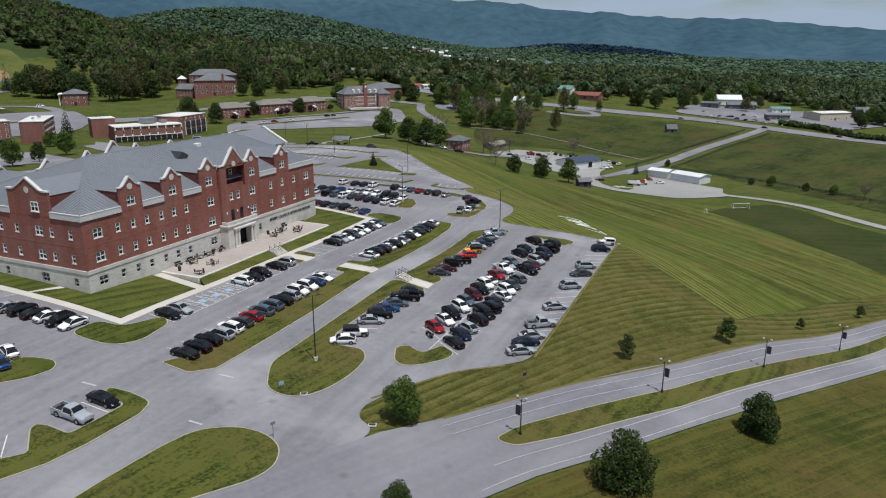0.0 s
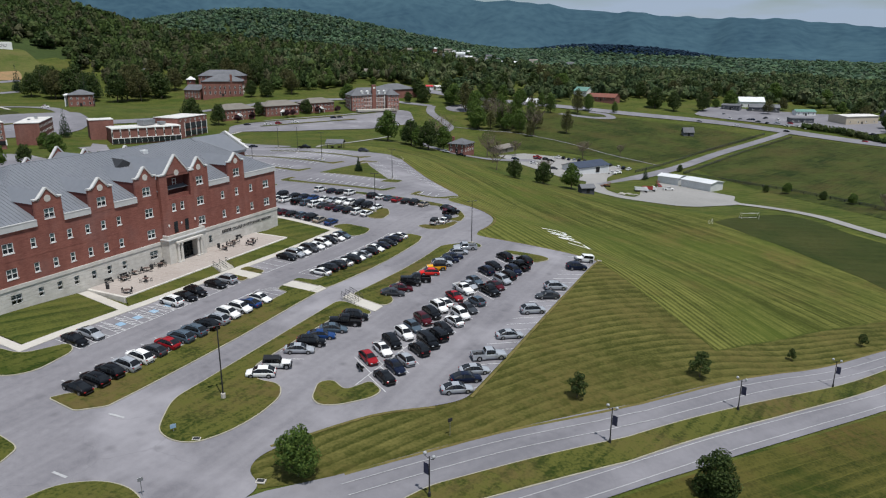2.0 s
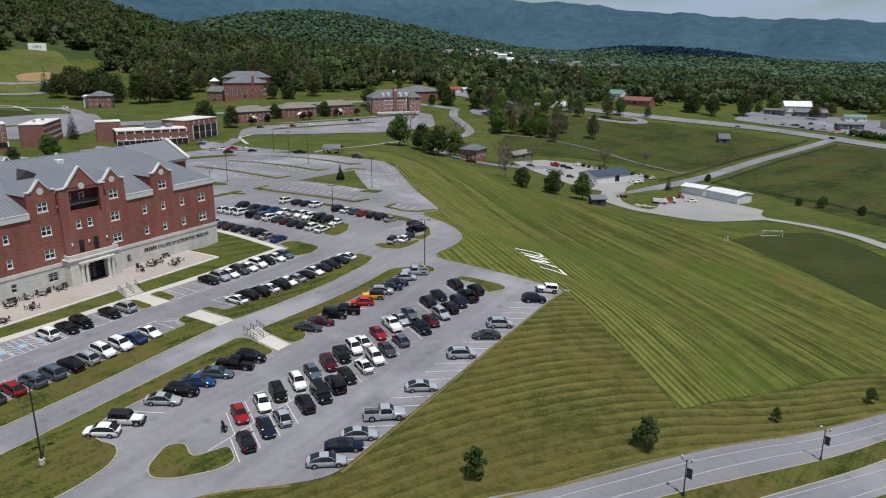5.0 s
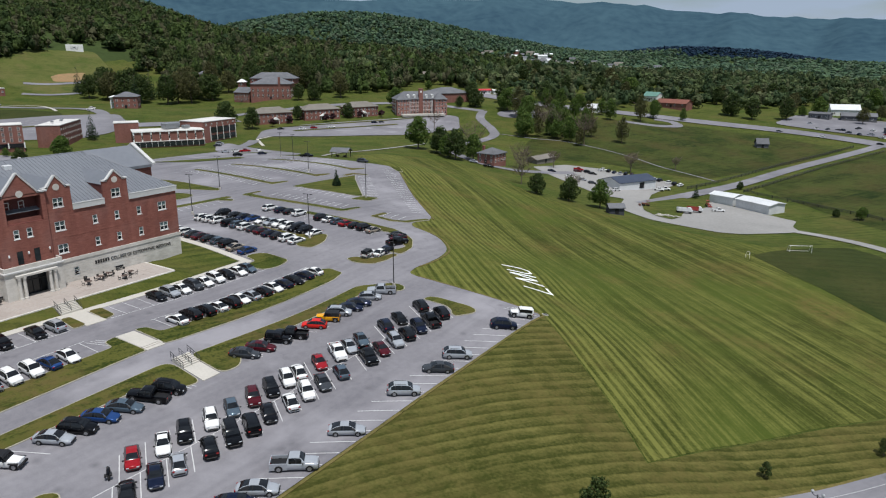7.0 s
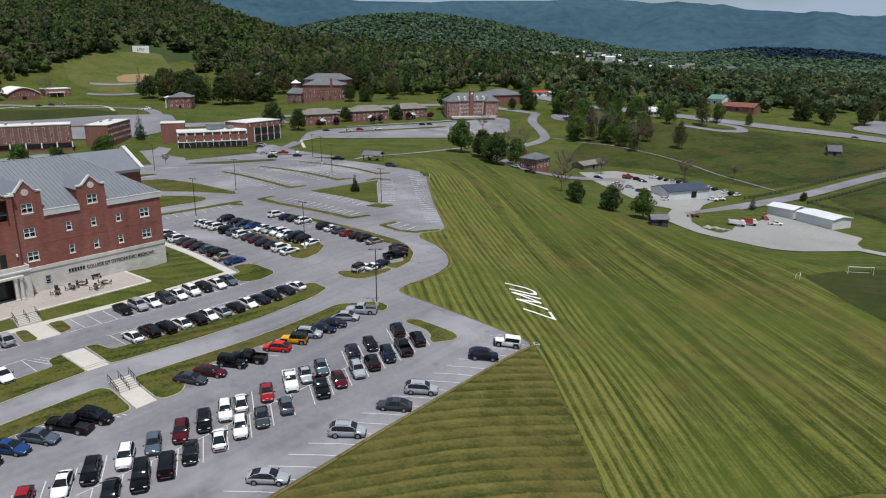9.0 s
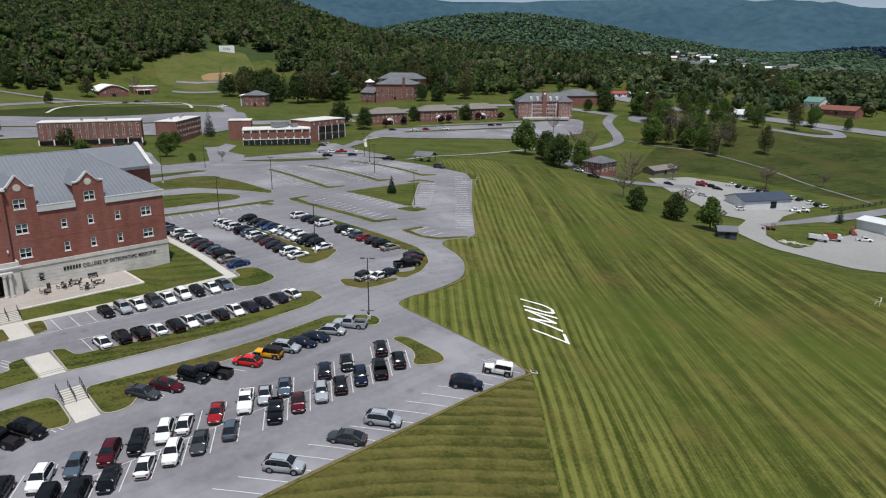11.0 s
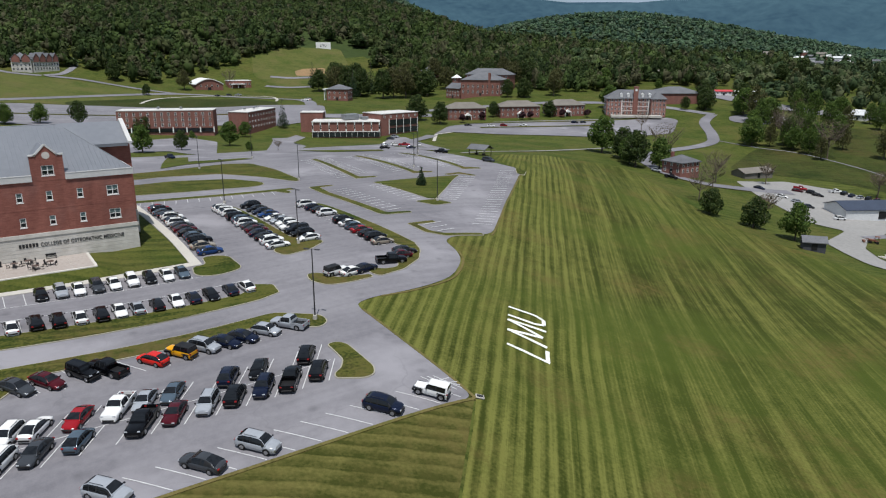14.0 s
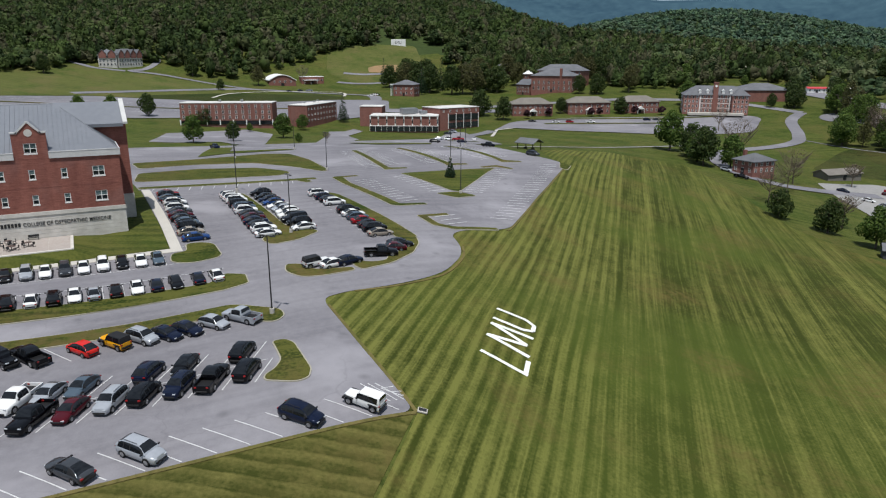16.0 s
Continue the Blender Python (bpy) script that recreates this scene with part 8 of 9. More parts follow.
# long dormitory and its neighbour
d, w = house("dormitory", "long three-storey brick dormitory with a flat pale roof", (-375, 200.5), (-354.5, 245.5), 14, 11.6, 0, rows=(4.2, 7.0, 9.8), cols=14, side=0, size=(1.0, 1.6), flat=True, roof=FLAT_ROOF, door=False)
s = Shape()
s.box(0.3, w - 0.3, -0.3, 0.1, 0.3, 2.4)
part("ground_floor_glazing", s.mesh("ground_floor_glazing", GLASS), d, "dark ground-floor glazing")
for k in range(8):
    s = Shape()
    s.box(k * w / 7 - 0.3, k * w / 7 + 0.3, -0.5, 0.1, 0, 2.9)
    part("pier", s.mesh("pier", WHITE), d)
for x in (w * 0.4, w * 0.64):
    s = Shape()
    s.box(x, x + 1.2, 5, 6.2, 12.2, 13.4)
    part("roof_vent", bevelled(s.mesh("roof_vent", STEEL), 0.06), d, "metal roof vent")
d, w = house("dormitory", "narrow three-storey brick dormitory with a flat pale roof", (-363.6, 256.7), (-355, 265), 36, 11.4, 0, rows=(3.2, 6.2, 9.4), cols=0, side=10, size=(0.7, 1.0), flat=True, roof=FLAT_ROOF, door=False)
for x, y in ((5, 8), (7, 16), (5, 24)):
    s = Shape()
    s.box(x, x + 1.3, y, y + 1.3, 12.4, 13.2)
    part("roof_vent", bevelled(s.mesh("roof_vent", STEEL), 0.06), d, "metal roof vent")

# student centre: low front block, tall rear block, side block
c, w = house("student_centre", "flat-roofed brick and white student centre with a glazed ground floor", (-336.6, 295.0), (-317.6, 328.0), 16, 8.6, 0, flat=True, roof=FLAT_ROOF, door=False)
s = Shape()
s.box(0.2, w - 0.2, -0.3, 0.1, 0.2, 2.9)
part("ground_floor_glazing", s.mesh("ground_floor_glazing", GLASS), c, "dark green ground-floor glazing")
for k in range(13):
    x = k * w / 12
    s = Shape()
    s.box(x - 0.07, x + 0.07, -0.38, 0.1, 0, 3.1)
    part("mullion", s.mesh("mullion", WHITE), c)
s = Shape()
s.box(-0.2, w + 0.2, -0.45, 0.1, 3.05, 3.35).box(-0.2, w + 0.2, -0.5, 0.1, 8.45, 8.75)
part("fascia", s.mesh("fascia", WHITE), c, "white concrete fascia")
for k in range(9):
    x = min(max(k * w / 8, 0.35), w - 0.35)
    s = Shape()
    s.box(x - 0.35, x + 0.35, -0.32, 0.1, 3.35, 8.45)
    p = part("pier", s.mesh("pier", WHITE), c, "white concrete pier")
    s = Shape()
    s.box(x - 0.28, x + 0.28, -0.36, 0.1, 4.5, 6.9)
    part("slit_window", s.mesh("slit_window", GLASS), p, "narrow dark window")
d, w = house("student_centre_wing", "three-storey brick wing with dark recessed glazing", (-323.6, 332.4), (-327.6, 360), 18, 11.4, 0, flat=True, roof=FLAT_ROOF, door=False, rows=(9.9,), cols=6, size=(0.8, 1.1))
for z0, z1 in ((0.4, 3.4), (4.6, 8.0)):
    s = Shape()
    s.box(5.5, w - 0.6, -0.25, 0.1, z0, z1)
    part("recess_glazing", s.mesh("recess_glazing", GLASS), d, "dark glazing")
for k in range(5):
    s = Shape()
    s.box(5.5 + k * (w - 6.3) / 4 - 0.13, 5.5 + k * (w - 6.3) / 4 + 0.13, -0.5, 0.1, 0, 8.6)
    part("pier", s.mesh("pier", WHITE), d)
house("student_centre_annex", "plain brick block with a flat pale roof", (-357, 297), (-350, 308), 12, 11.0, 0, flat=True, roof=FLAT_ROOF, door=False)
s = Shape()
s.box(-336, -331, 313, 322, 2.4, 5.4).box(-340, -336, 316, 320, 2.4, 4.4).box(-330, -327, 322, 326, 2.4, 4.0)
tagged(new("rooftop_plant", bevelled(s.mesh("rooftop_plant", STEEL), 0.1)), "grey rooftop ventilation plant on the student centre", "rooftop plant")

# three apartment houses
for k, (a, b) in enumerate((((-351.5, 399), (-343, 424)), ((-343, 436.5), (-333, 463)), ((-332, 471.5), (-323, 496)))):
    d, w = house("apartment_house", "two-storey brick apartment house with a tan hip roof", a, b, 13, 7.6, 3.6, rows=(2.2, 5.4), cols=8, side=3, size=(0.95, 1.5), roof=TAN_SHINGLE)
    s = Shape()
    s.prism([(w / 2 - 2.6, 2.8), (w / 2 + 2.6, 2.8), (w / 2, 4.6)], -2.2, 0, axis="y")
    part("porch_roof", fixed_normals(s.mesh("porch_roof", WHITE)), d, "white porch gable")
    for x in (-2.2, 2.2):
        s = Shape()
        s.tube([(w / 2 + x, -1.9, 0), (w / 2 + x, -1.9, 2.8)], [0.18, 0.16], 8)
        part("porch_post", s.mesh("porch_post", WHITE), d)

# the large hall with dormers and a chimney tower
d, w = house("residence_hall", "four-storey brick hall with white quoins, dormers and a clock tower", (-317, 511), (-290, 541), 16, 12.0, 5.6, rows=(1.9, 4.9, 7.9, 10.7), cols=15, side=5, size=(1.0, 1.6), wall=PALE_BRICK, roof=SHINGLE, door=False)
for x0, x1 in ((-0.2, 0.7), (w - 0.7, w + 0.2), (w * 0.26, w * 0.26 + 0.7), (w * 0.72, w * 0.72 + 0.7)):
    s = Shape()
    s.box(x0, x1, -0.2, 0.3, -0.3, 12.0)
    part("quoin", s.mesh("quoin", WHITE), d, "white corner quoin")
for z in (3.3, 6.3, 9.3):
    s = Shape()
    s.box(-0.1, w + 0.1, -0.14, 0.1, z, z + 0.3)
    part("string_course", s.mesh("string_course", WHITE), d, "white string course")
for end in (0.0, w - 10):
    s = Shape()
    s.box(end, end + 10, -5, 0.5, -0.4, 12)
    e = part("end_bay", s.mesh("end_bay", PALE_BRICK), d, "projecting brick end bay")
    s = Shape()
    hip(s, end, end + 10, -5, 8, 12, 4.8)
    part("bay_roof", fixed_normals(s.mesh("bay_roof", SHINGLE)), d, "grey hip roof")
    for z in (1.9, 4.9, 7.9, 10.7):
        for k in range(4):
            far_window(d, pose(end + 1.4 + 2.4 * k, -5.03, z), 1.0, 1.6)
for k in range(7):
    x = w * (0.14 + 0.12 * k)
    s = Shape()
    s.box(x - 0.8, x + 0.8, 0.6, 3.6, 12.6, 14.6)
    s.prism([(x - 1.1, 14.6), (x + 1.1, 14.6), (x, 15.6)], 0.4, 4.4, axis="y")
    part("dormer", fixed_normals(s.mesh("dormer", WHITE)), d, "white dormer")
s = Shape()
s.box(w / 2 - 1.5, w / 2 + 1.5, -1.0, 2.2, -0.4, 19.4).box(w / 2 - 1.65, w / 2 + 1.65, -1.15, 2.35, 19.4, 20.0)
t = part("tower", bevelled(s.mesh("tower", FAR_BRICK), 0.05), d, "square brick tower")
s = Shape()
s.tube([(w / 2, -1.12, 17.6), (w / 2, -0.98, 17.6)], [0.8, 0.8], 16)
part("clock_face", s.mesh("clock_face", WHITE), t, "pale round clock face")
s = Shape()
s.box(3, w - 3, -11, -4, -0.6, 0.9)
part("forecourt", s.mesh("forecourt", CONCRETE), d, "white forecourt terrace")
house("auditorium", "low brick auditorium with a grey roof", (-322, 572), (-304, 603), 26, 7.6, 4.6, roof=SHINGLE, door=False)

# chapel-like hall with bell tower
d, w = house("assembly_hall", "large brick assembly hall with tall windows and grey roof", (-441, 474), (-415, 494), 24, 12.5, 5.5, rows=(3.0, 7.2), cols=8, side=5, size=(1.2, 2.4), roof=SHINGLE)
s = Shape()
s.box(w * 0.7, w * 0.7 + 1.8, -0.6, 1.2, 0, 18)
part("chimney", bevelled(s.mesh("chimney", FAR_BRICK), 0.05), d, "tall brick chimney")
d, w = house("assembly_wing", "brick wing with white gable trim", (-462, 474), (-446, 476), 14, 8.0, 4, rows=(2.6, 5.6), cols=5, size=(1.0, 1.6), roof=SHINGLE, gable=True)
d, w = house("bell_tower", "square brick bell tower with white lantern", (-470, 486), (-465, 488), 5, 14, 2.6, rows=(4, 8, 12), cols=1, size=(1.2, 1.8), roof=WHITE, door=False)
house("assembly_annex", "long brick hall behind with grey roof", (-470, 500), (-436, 520), 16, 13, 5, rows=(8, 11), cols=9, size=(1.1, 1.8), roof=SHINGLE, door=False)
house("small_hall", "small brick hall with a grey roof on the slope", (-560, 512), (-549, 524), 14, 7, 3.6, rows=(2.6,), cols=4, roof=SHINGLE)
d, w = house("portico_house", "two-storey brick house with a white columned porch", (-466, 366), (-455, 378), 14, 8.4, 3.2, rows=(2.2, 5.6), cols=4, side=3, roof=SHINGLE)
for k in range(4):
    s = Shape()
    s.tube([(-2.2, 1 + 4 * k, 0), (-2.2, 1 + 4 * k, 8)], [0.4, 0.34], 8)
    part("column", s.mesh("column", WHITE), d)
s = Shape()
s.box(-3, 0, 0, 14, 7.8, 8.5)
part("portico_roof", s.mesh("portico_roof", WHITE), d)
def arched_hall():
    """A brick hall whose low arch faces the valley, under a white vaulted roof."""
    ob = tagged(new("sports_hall"), "brick sports hall with a white arched roof", "building")
    a, b, depth = Vector((-599.8, 305.6)), Vector((-598.2, 329)), 30
    w = (b - a).length
    ob.matrix_basis = pose(a.x, a.y, ground_at(-599, 317), 0, 0, math.degrees(math.atan2((b - a).y, (b - a).x)))
    arch = [(w * i / 16, 4.4 + 4.6 * math.sin(math.pi * i / 16)) for i in range(17)]
    s = Shape()
    s.prism([(0, -1.5)] + arch + [(w, -1.5)], 0, depth, axis="y")
    part("wall", fixed_normals(s.mesh("wall", FAR_BRICK)), ob, "brick walls")
    s = Shape()
    over = [(x * 1.04 - w * 0.02, z + 0.05) for x, z in arch]
    s.rings([[(x, y, z) for x, z in over] + [(x, y, z + 0.7) for x, z in reversed(over)] for y in (-0.6, depth + 0.6)])
    part("roof", fixed_normals(s.mesh("roof", WHITE)), ob, "white vaulted roof")
    for k in range(4):
        far_window(ob, pose(4.4 + 4.8 * k, -0.03, 3.6), 1.3, 1.6)
    s = Shape()
    s.box(w / 2 - 1.4, w / 2 + 1.4, -0.12, 0.05, 0, 2.4)
    part("door", s.mesh("door", TRIM), ob, "dark double door")


arched_hall()
d, w = house("sports_annex", "low brick annex with a flat white roof", (-608, 337), (-605, 357), 16, 6.0, 0, rows=(3.2,), cols=6, size=(1.3, 1.4), flat=True, roof=WHITE)
s = Shape()
s.box(2, 14, -4.5, 0.1, 3.0, 3.5)
part("canopy", s.mesh("canopy", WHITE), d, "white entrance canopy")
for x in (2.4, 8, 13.6):
    s = Shape()
    s.tube([(x, -4.2, -0.4), (x, -4.2, 3.0)], [0.14, 0.12], 8)
    part("canopy_post", s.mesh("canopy_post", WHITE), d)
surface("running_track", strip(curve([(-511, 241), (-542, 262), (-559, 310), (-541, 350), (-484, 333)]), 2.2), CONCRETE, 0.35, "pale path round the practice field", "path", gap=4)
for lab, a, b, deep, gables, wall in (("grey stone residence with brick gables on the hillside", (-635, 173), (-633.6, 187), 16, 2, STONE), ("long shaded wing of the hillside residence with brick gables", (-634.4, 188.4), (-645, 208), 15, 4, STONE)):
    d, w = house("hillside_residence", lab, a, b, deep, 9.4, 5.2, wall=wall, rows=(1.9, 5.0, 7.9), cols=4 * gables // 2 + 1, side=3, size=(1.3, 1.7), roof=SHINGLE, door=False)
    for k in range(gables):
        x, q = w * (k + 0.5) / gables, w * 0.4 / gables
        s = Shape()
        s.prism([(x - q, 7.0), (x + q, 7.0), (x + q, 10.6), (x, 13.8), (x - q, 10.6)], -0.7, 5, axis="y")
        g = part("gable_dormer", fixed_normals(s.mesh("gable_dormer", FAR_BRICK)), d, "brick gable dormer")
        s = Shape()
        for sg in (-1, 1):
            s.rings([[(x + sg * (q + 0.3), y, 10.3), (x, y, 13.8), (x, y, 14.15), (x + sg * (q + 0.3), y, 10.65)] for y in (-1.0, 6.5)])
        part("gable_roof", fixed_normals(s.mesh("gable_roof", SHINGLE)), g, "dark shingle")

# hillside signboard
sb = tagged(new("hillside_sign"), "long white signboard with dark letters on the hill", "sign")
sb.matrix_basis = pose(-701.6, 466.7, ground_at(-698, 473) + 0.5, 0, 0, 60)
s = Shape()
s.box(0, 16, 0, 0.6, -1.5, 6.2)
part("board", bevelled(s.mesh("board", WHITE), 0.1), sb, "white board")
cu = bpy.data.curves.new("sign_text", "FONT")
cu.body, cu.size, cu.extrude = "LMU", 3.6, 0.05
tmp = new("tmp", cu)
bpy.context.view_layer.update()
me = bpy.data.meshes.new_from_object(tmp.evaluated_get(bpy.context.evaluated_depsgraph_get()))
bpy.data.objects.remove(tmp)
me.materials.clear()
me.materials.append(BANNER)
part("letters", me, sb, "dark letters", pose(4.4, -0.1, 1.6, 90, 0, 0))

# brick house by the field, and the low house beside it
d, w = house("brick_house", "two-storey brick house with a grey hip roof", (-169.4, 389.4), (-158.8, 388.8), 12, 5.4, 2.8, rows=(1.7, 4.3), cols=3, side=4, size=(0.95, 1.4), roof=SHINGLE)
s = Shape()
s.box(-0.9, 0.2, 6, 7.4, 0, 8.6)
part("chimney", bevelled(s.mesh("chimney", FAR_BRICK), 0.05), d, "brick chimney")
house("low_house", "low outbuilding with a brown-grey roof", (-152.6, 428), (-149.6, 446), 8, 2.4, 1.6, wall=TAN_SHINGLE, roof=TAN_SHINGLE, gable=True)
# farm buildings
d, w = house("machine_barn", "white metal barn with a dark blue roof", (-95, 406), (-83, 427), 14, 3.6, 2.2, wall=WHITE_METAL, roof=mat("dark_blue_metal", (0.05, 0.065, 0.1), 0.5, (0.035, 0.045, 0.07), 0.2, 1.5, metal=0.2), gable=True, door=False)
# open doorway as a black box, the unlit inside given as its colour
s = Shape()
s.box(w * 0.55, w * 0.55 + 3, -0.15, 0.1, 0, 3.0)
part("sliding_door", s.mesh("sliding_door", TRIM), d, "open doorway, its inner dark a black panel")
for a, b, dp, ht in (((-53.6, 419.2), (-42, 415.8), 10, 3.7), ((-40.4, 414.8), (-24.3, 406), 11, 4.0)):
    house("storage_shed", "long white metal storage shed with a shallow roof", a, b, dp, ht, 0.9, wall=WHITE_METAL, roof=WHITE_METAL, gable=True, door=False)
house("field_barn", "small dark weathered barn in the pasture", (-63, 589), (-56, 592), 7, 3.0, 3.2, wall=SHINGLE, roof=SHINGLE, gable=True)
house("tool_shed", "small dark timber shed below the trees", (-76, 341), (-71, 345), 4.5, 2.4, 1.3, wall=mat("dark_timber", (0.06, 0.065, 0.075), 0.9, (0.04, 0.04, 0.05)), roof=SHINGLE, gable=True)


def pavilion():
    p = tagged(new("picnic_shelter"), "open timber picnic shelter with a grey roof", "shelter")
    p.matrix_basis = upright(-187, 299.5, 20, 0.05) @ Matrix.Scale(0.86, 4)
    for x in (-4, 4):
        for y in (-3, 3):
            s = Shape()
            s.box(x - 0.15, x + 0.15, y - 0.15, y + 0.15, -0.3, 2.9)
            part("post", s.mesh("post", BARK), p)
    s = Shape()
    for y0 in (-4, 4):
        s.rings([[(x, y0, 2.7), (x, 0, 4.6), (x, 0, 4.8), (x, y0, 2.9)] for x in (-5, 5)])
    part("roof", fixed_normals(s.mesh("roof", SHINGLE)), p, "grey pitched roof")
    for x in (-2, 2):
        s = Shape()
        s.box(x - 0.4, x + 0.4, -1, 1, 0.7, 0.78).box(x - 0.9, x - 0.6, -1, 1, 0.4, 0.46).box(x + 0.6, x + 0.9, -1, 1, 0.4, 0.46).box(x - 0.8, x + 0.8, -0.1, 0.1, 0, 0.72)
        part("picnic_table", s.mesh("picnic_table", BARK), p)


pavilion()
for x, y, r in ((-160.8, 283, 20), (-196, 287, 12)):
    park("suv" if r != 12 else "pickup", "grey" if r == 20 else "black", x, y, r, far=True)

# shops and houses beyond the highway
TAN_WALL = mat("tan_siding", (0.5, 0.44, 0.34), 0.8, (0.42, 0.36, 0.28), 0.3, 2.0)
RED_ROOF = mat("red_brown_roof", (0.2, 0.07, 0.045), 0.8, (0.14, 0.05, 0.035), 0.3, 2.0)
GREEN_ROOF = mat("green_metal_roof", (0.12, 0.25, 0.2), 0.6, (0.09, 0.18, 0.15), 0.3, 2.0)
for lab, a, b, dp, ht, rise, wl, rf in (
        ("low dark shop with a shallow roof", (-50, 738), (-34, 736), 10, 4.0, 1.2, SHINGLE, SHINGLE), ("dark blue shop canopy on the highway", (-25.6, 741), (0, 745), 12, 4.0, 2.4, SHINGLE, SHINGLE),
        ("flat dark canopy beside the forecourt", (10, 690), (28, 696), 9, 4.0, 0.4, SHINGLE, SHINGLE), ("tan metal warehouse beside the highway", (52, 699), (77, 720), 20, 6.5, 0.9, TAN_WALL, FLAT_ROOF),
        ("white church with a shallow roof", (-36, 766), (-14, 772), 16, 5, 4, WHITE, WHITE_METAL), ("red-brown roofed ranch house", (-170, 702), (-142, 698), 13, 3.4, 3.0, FAR_BRICK, RED_ROOF),
        ("green-roofed house among trees", (-190, 726), (-176, 722), 12, 4.2, 3.4, WHITE, GREEN_ROOF), ("grey house with a steep roof", (84, 738), (100, 742), 12, 5, 4.4, SHINGLE, SHINGLE),
        ("white gabled house by the highway", (-206, 628), (-196, 628), 9, 3.2, 3.0, WHITE, WHITE_METAL), ("low white shop with a green roof", (14, 738), (30, 744), 10, 3.6, 1.6, WHITE, GREEN_ROOF)):
    house("roadside_building", lab, a, b, dp, ht, rise, wall=wl, roof=rf, rows=(2.0,), cols=4, size=(1.2, 1.2), gable=True)
for lab, a, b, dp, ht, rise, wl, rf in (
        ("low white shop with a bright red roof", (-319, 640), (-310, 649), 10, 3.2, 1.0, WHITE, CAR_PAINT["scarlet"]), ("long white shop with a pale roof", (-308, 651), (-297, 664), 10, 3.0, 1.0, WHITE, FLAT_ROOF),
        ("tan house behind the auditorium", (-402, 670), (-390, 680), 11, 4.6, 3.4, TAN_WALL, TAN_SHINGLE), ("grey-roofed house among trees", (-420, 690), (-408, 698), 11, 4.6, 3.2, WHITE, SHINGLE)):
    house("town_building", lab, a, b, dp, ht, rise, wall=wl, roof=rf, rows=(2.0,), cols=4, size=(1.2, 1.2), gable=True)
rng = random.Random(5)
for k in range(46):
    x, y = -690 + rng.gauss(0, 95), 1530 + rng.gauss(0, 60)
    house("distant_house", "small distant house among trees", (x, y), (x + rng.uniform(12, 22), y + rng.uniform(4, 12)), 9, rng.uniform(6, 8.5), 3, wall=rng.choice((WHITE, TAN_WALL, FAR_BRICK)), roof=rng.choice((SHINGLE, WHITE_METAL, TAN_SHINGLE, SHINGLE)), gable=True, door=False)


# ---- fences ----
def fence(line, label, gap=4.0, h=1.6):
    f = tagged(new("fence"), label, "fence", "paddock fences")
    post = Shape().box(-0.14, 0.14, -0.14, 0.14, -0.3, h).mesh("post", METAL)
    pts = []
    for p, q in zip(line, line[1:]):
        n = max(1, round(math.hypot(q[0] - p[0], q[1] - p[1]) / gap))
        pts += [(p[0] + (q[0] - p[0]) * i / n, p[1] + (q[1] - p[1]) * i / n) for i in range(n)]
    pts.append(line[-1])
    for x, y in pts:
        part("post", post, f, "", upright(x, y))
    for k in range(3):
        s = Shape()
        s.tube([(x, y, ground_at(x, y) + h * (0.3 + 0.3 * k)) for x, y in pts], [0.12] * len(pts), 4)
        part("rail", s.mesh("rail", METAL), f)


fence([(-7, 622), (-40, 534), (-59, 472), (-70, 440)], "dark board fence along the farm road")
fence([(12, 614), (-19, 532), (-38, 470), (-44, 452)], "dark board fence along the farm road")
fence([(-44, 452), (-14, 438), (14, 420), (60, 372), (110, 330)], "dark fence round the pasture", 8)

def goal(x, y, turn, size=1.0):
    g = tagged(new("goal_frame"), "white tubular goal frame on the grass pitch", "goal")
    s = Shape()
    s.tube([(-3.6, 0, 0), (-3.6, 0, 2.4), (3.6, 0, 2.4), (3.6, 0, 0)], [0.09] * 4, 6)
    part("posts", s.mesh("posts", WHITE), g, "white posts and crossbar")
    s = Shape()
    for sg in (-3.6, 3.6):
        s.tube([(sg, 0, 2.4), (sg, 1.2, 2.3), (sg, 2.2, 0.05)], [0.05] * 3, 5)
    s.tube([(-3.6, 2.2, 0.05), (3.6, 2.2, 0.05)], [0.05] * 2, 5)
    part("back_frame", s.mesh("back_frame", WHITE), g, "thin white back frame")
    g.matrix_basis = upright(x, y, turn) @ Matrix.Scale(size, 4)


goal(-1.0, 322.5, 28)
goal(-13.8, 303, 100, 0.55)

# ---- trees beyond ----
DARK_TREES = [(-361, 380, 16.3), (-349, 435, 10.8), (-332, 471, 10.9), (-407, 495, 14.5), (-398, 505, 15), (-297, 573, 10), (-288, 585, 15.8), (-280, 618, 18), (-416, 188, 13.6), (-372, 213, 11.8), (-289, 211, 9.1), (-621, 245, 18), (-563, 257, 9.1), (-599, 133, 15), (-535, 420, 24), (-511, 419, 24), (-141, 536, 16), (-156, 619, 18.9), (-106, 705, 19), (-88, 700, 18), (-64, 716, 19), (-567, 425, 24), (-492, 430, 25), (-485, 470, 22), (-342, 386, 14.5), (-451, 549, 22), (-303, 603, 18), (-434, 608, 17), (-251, 642, 19), (-256, 700, 18.6), (-233, 725, 18.8)]
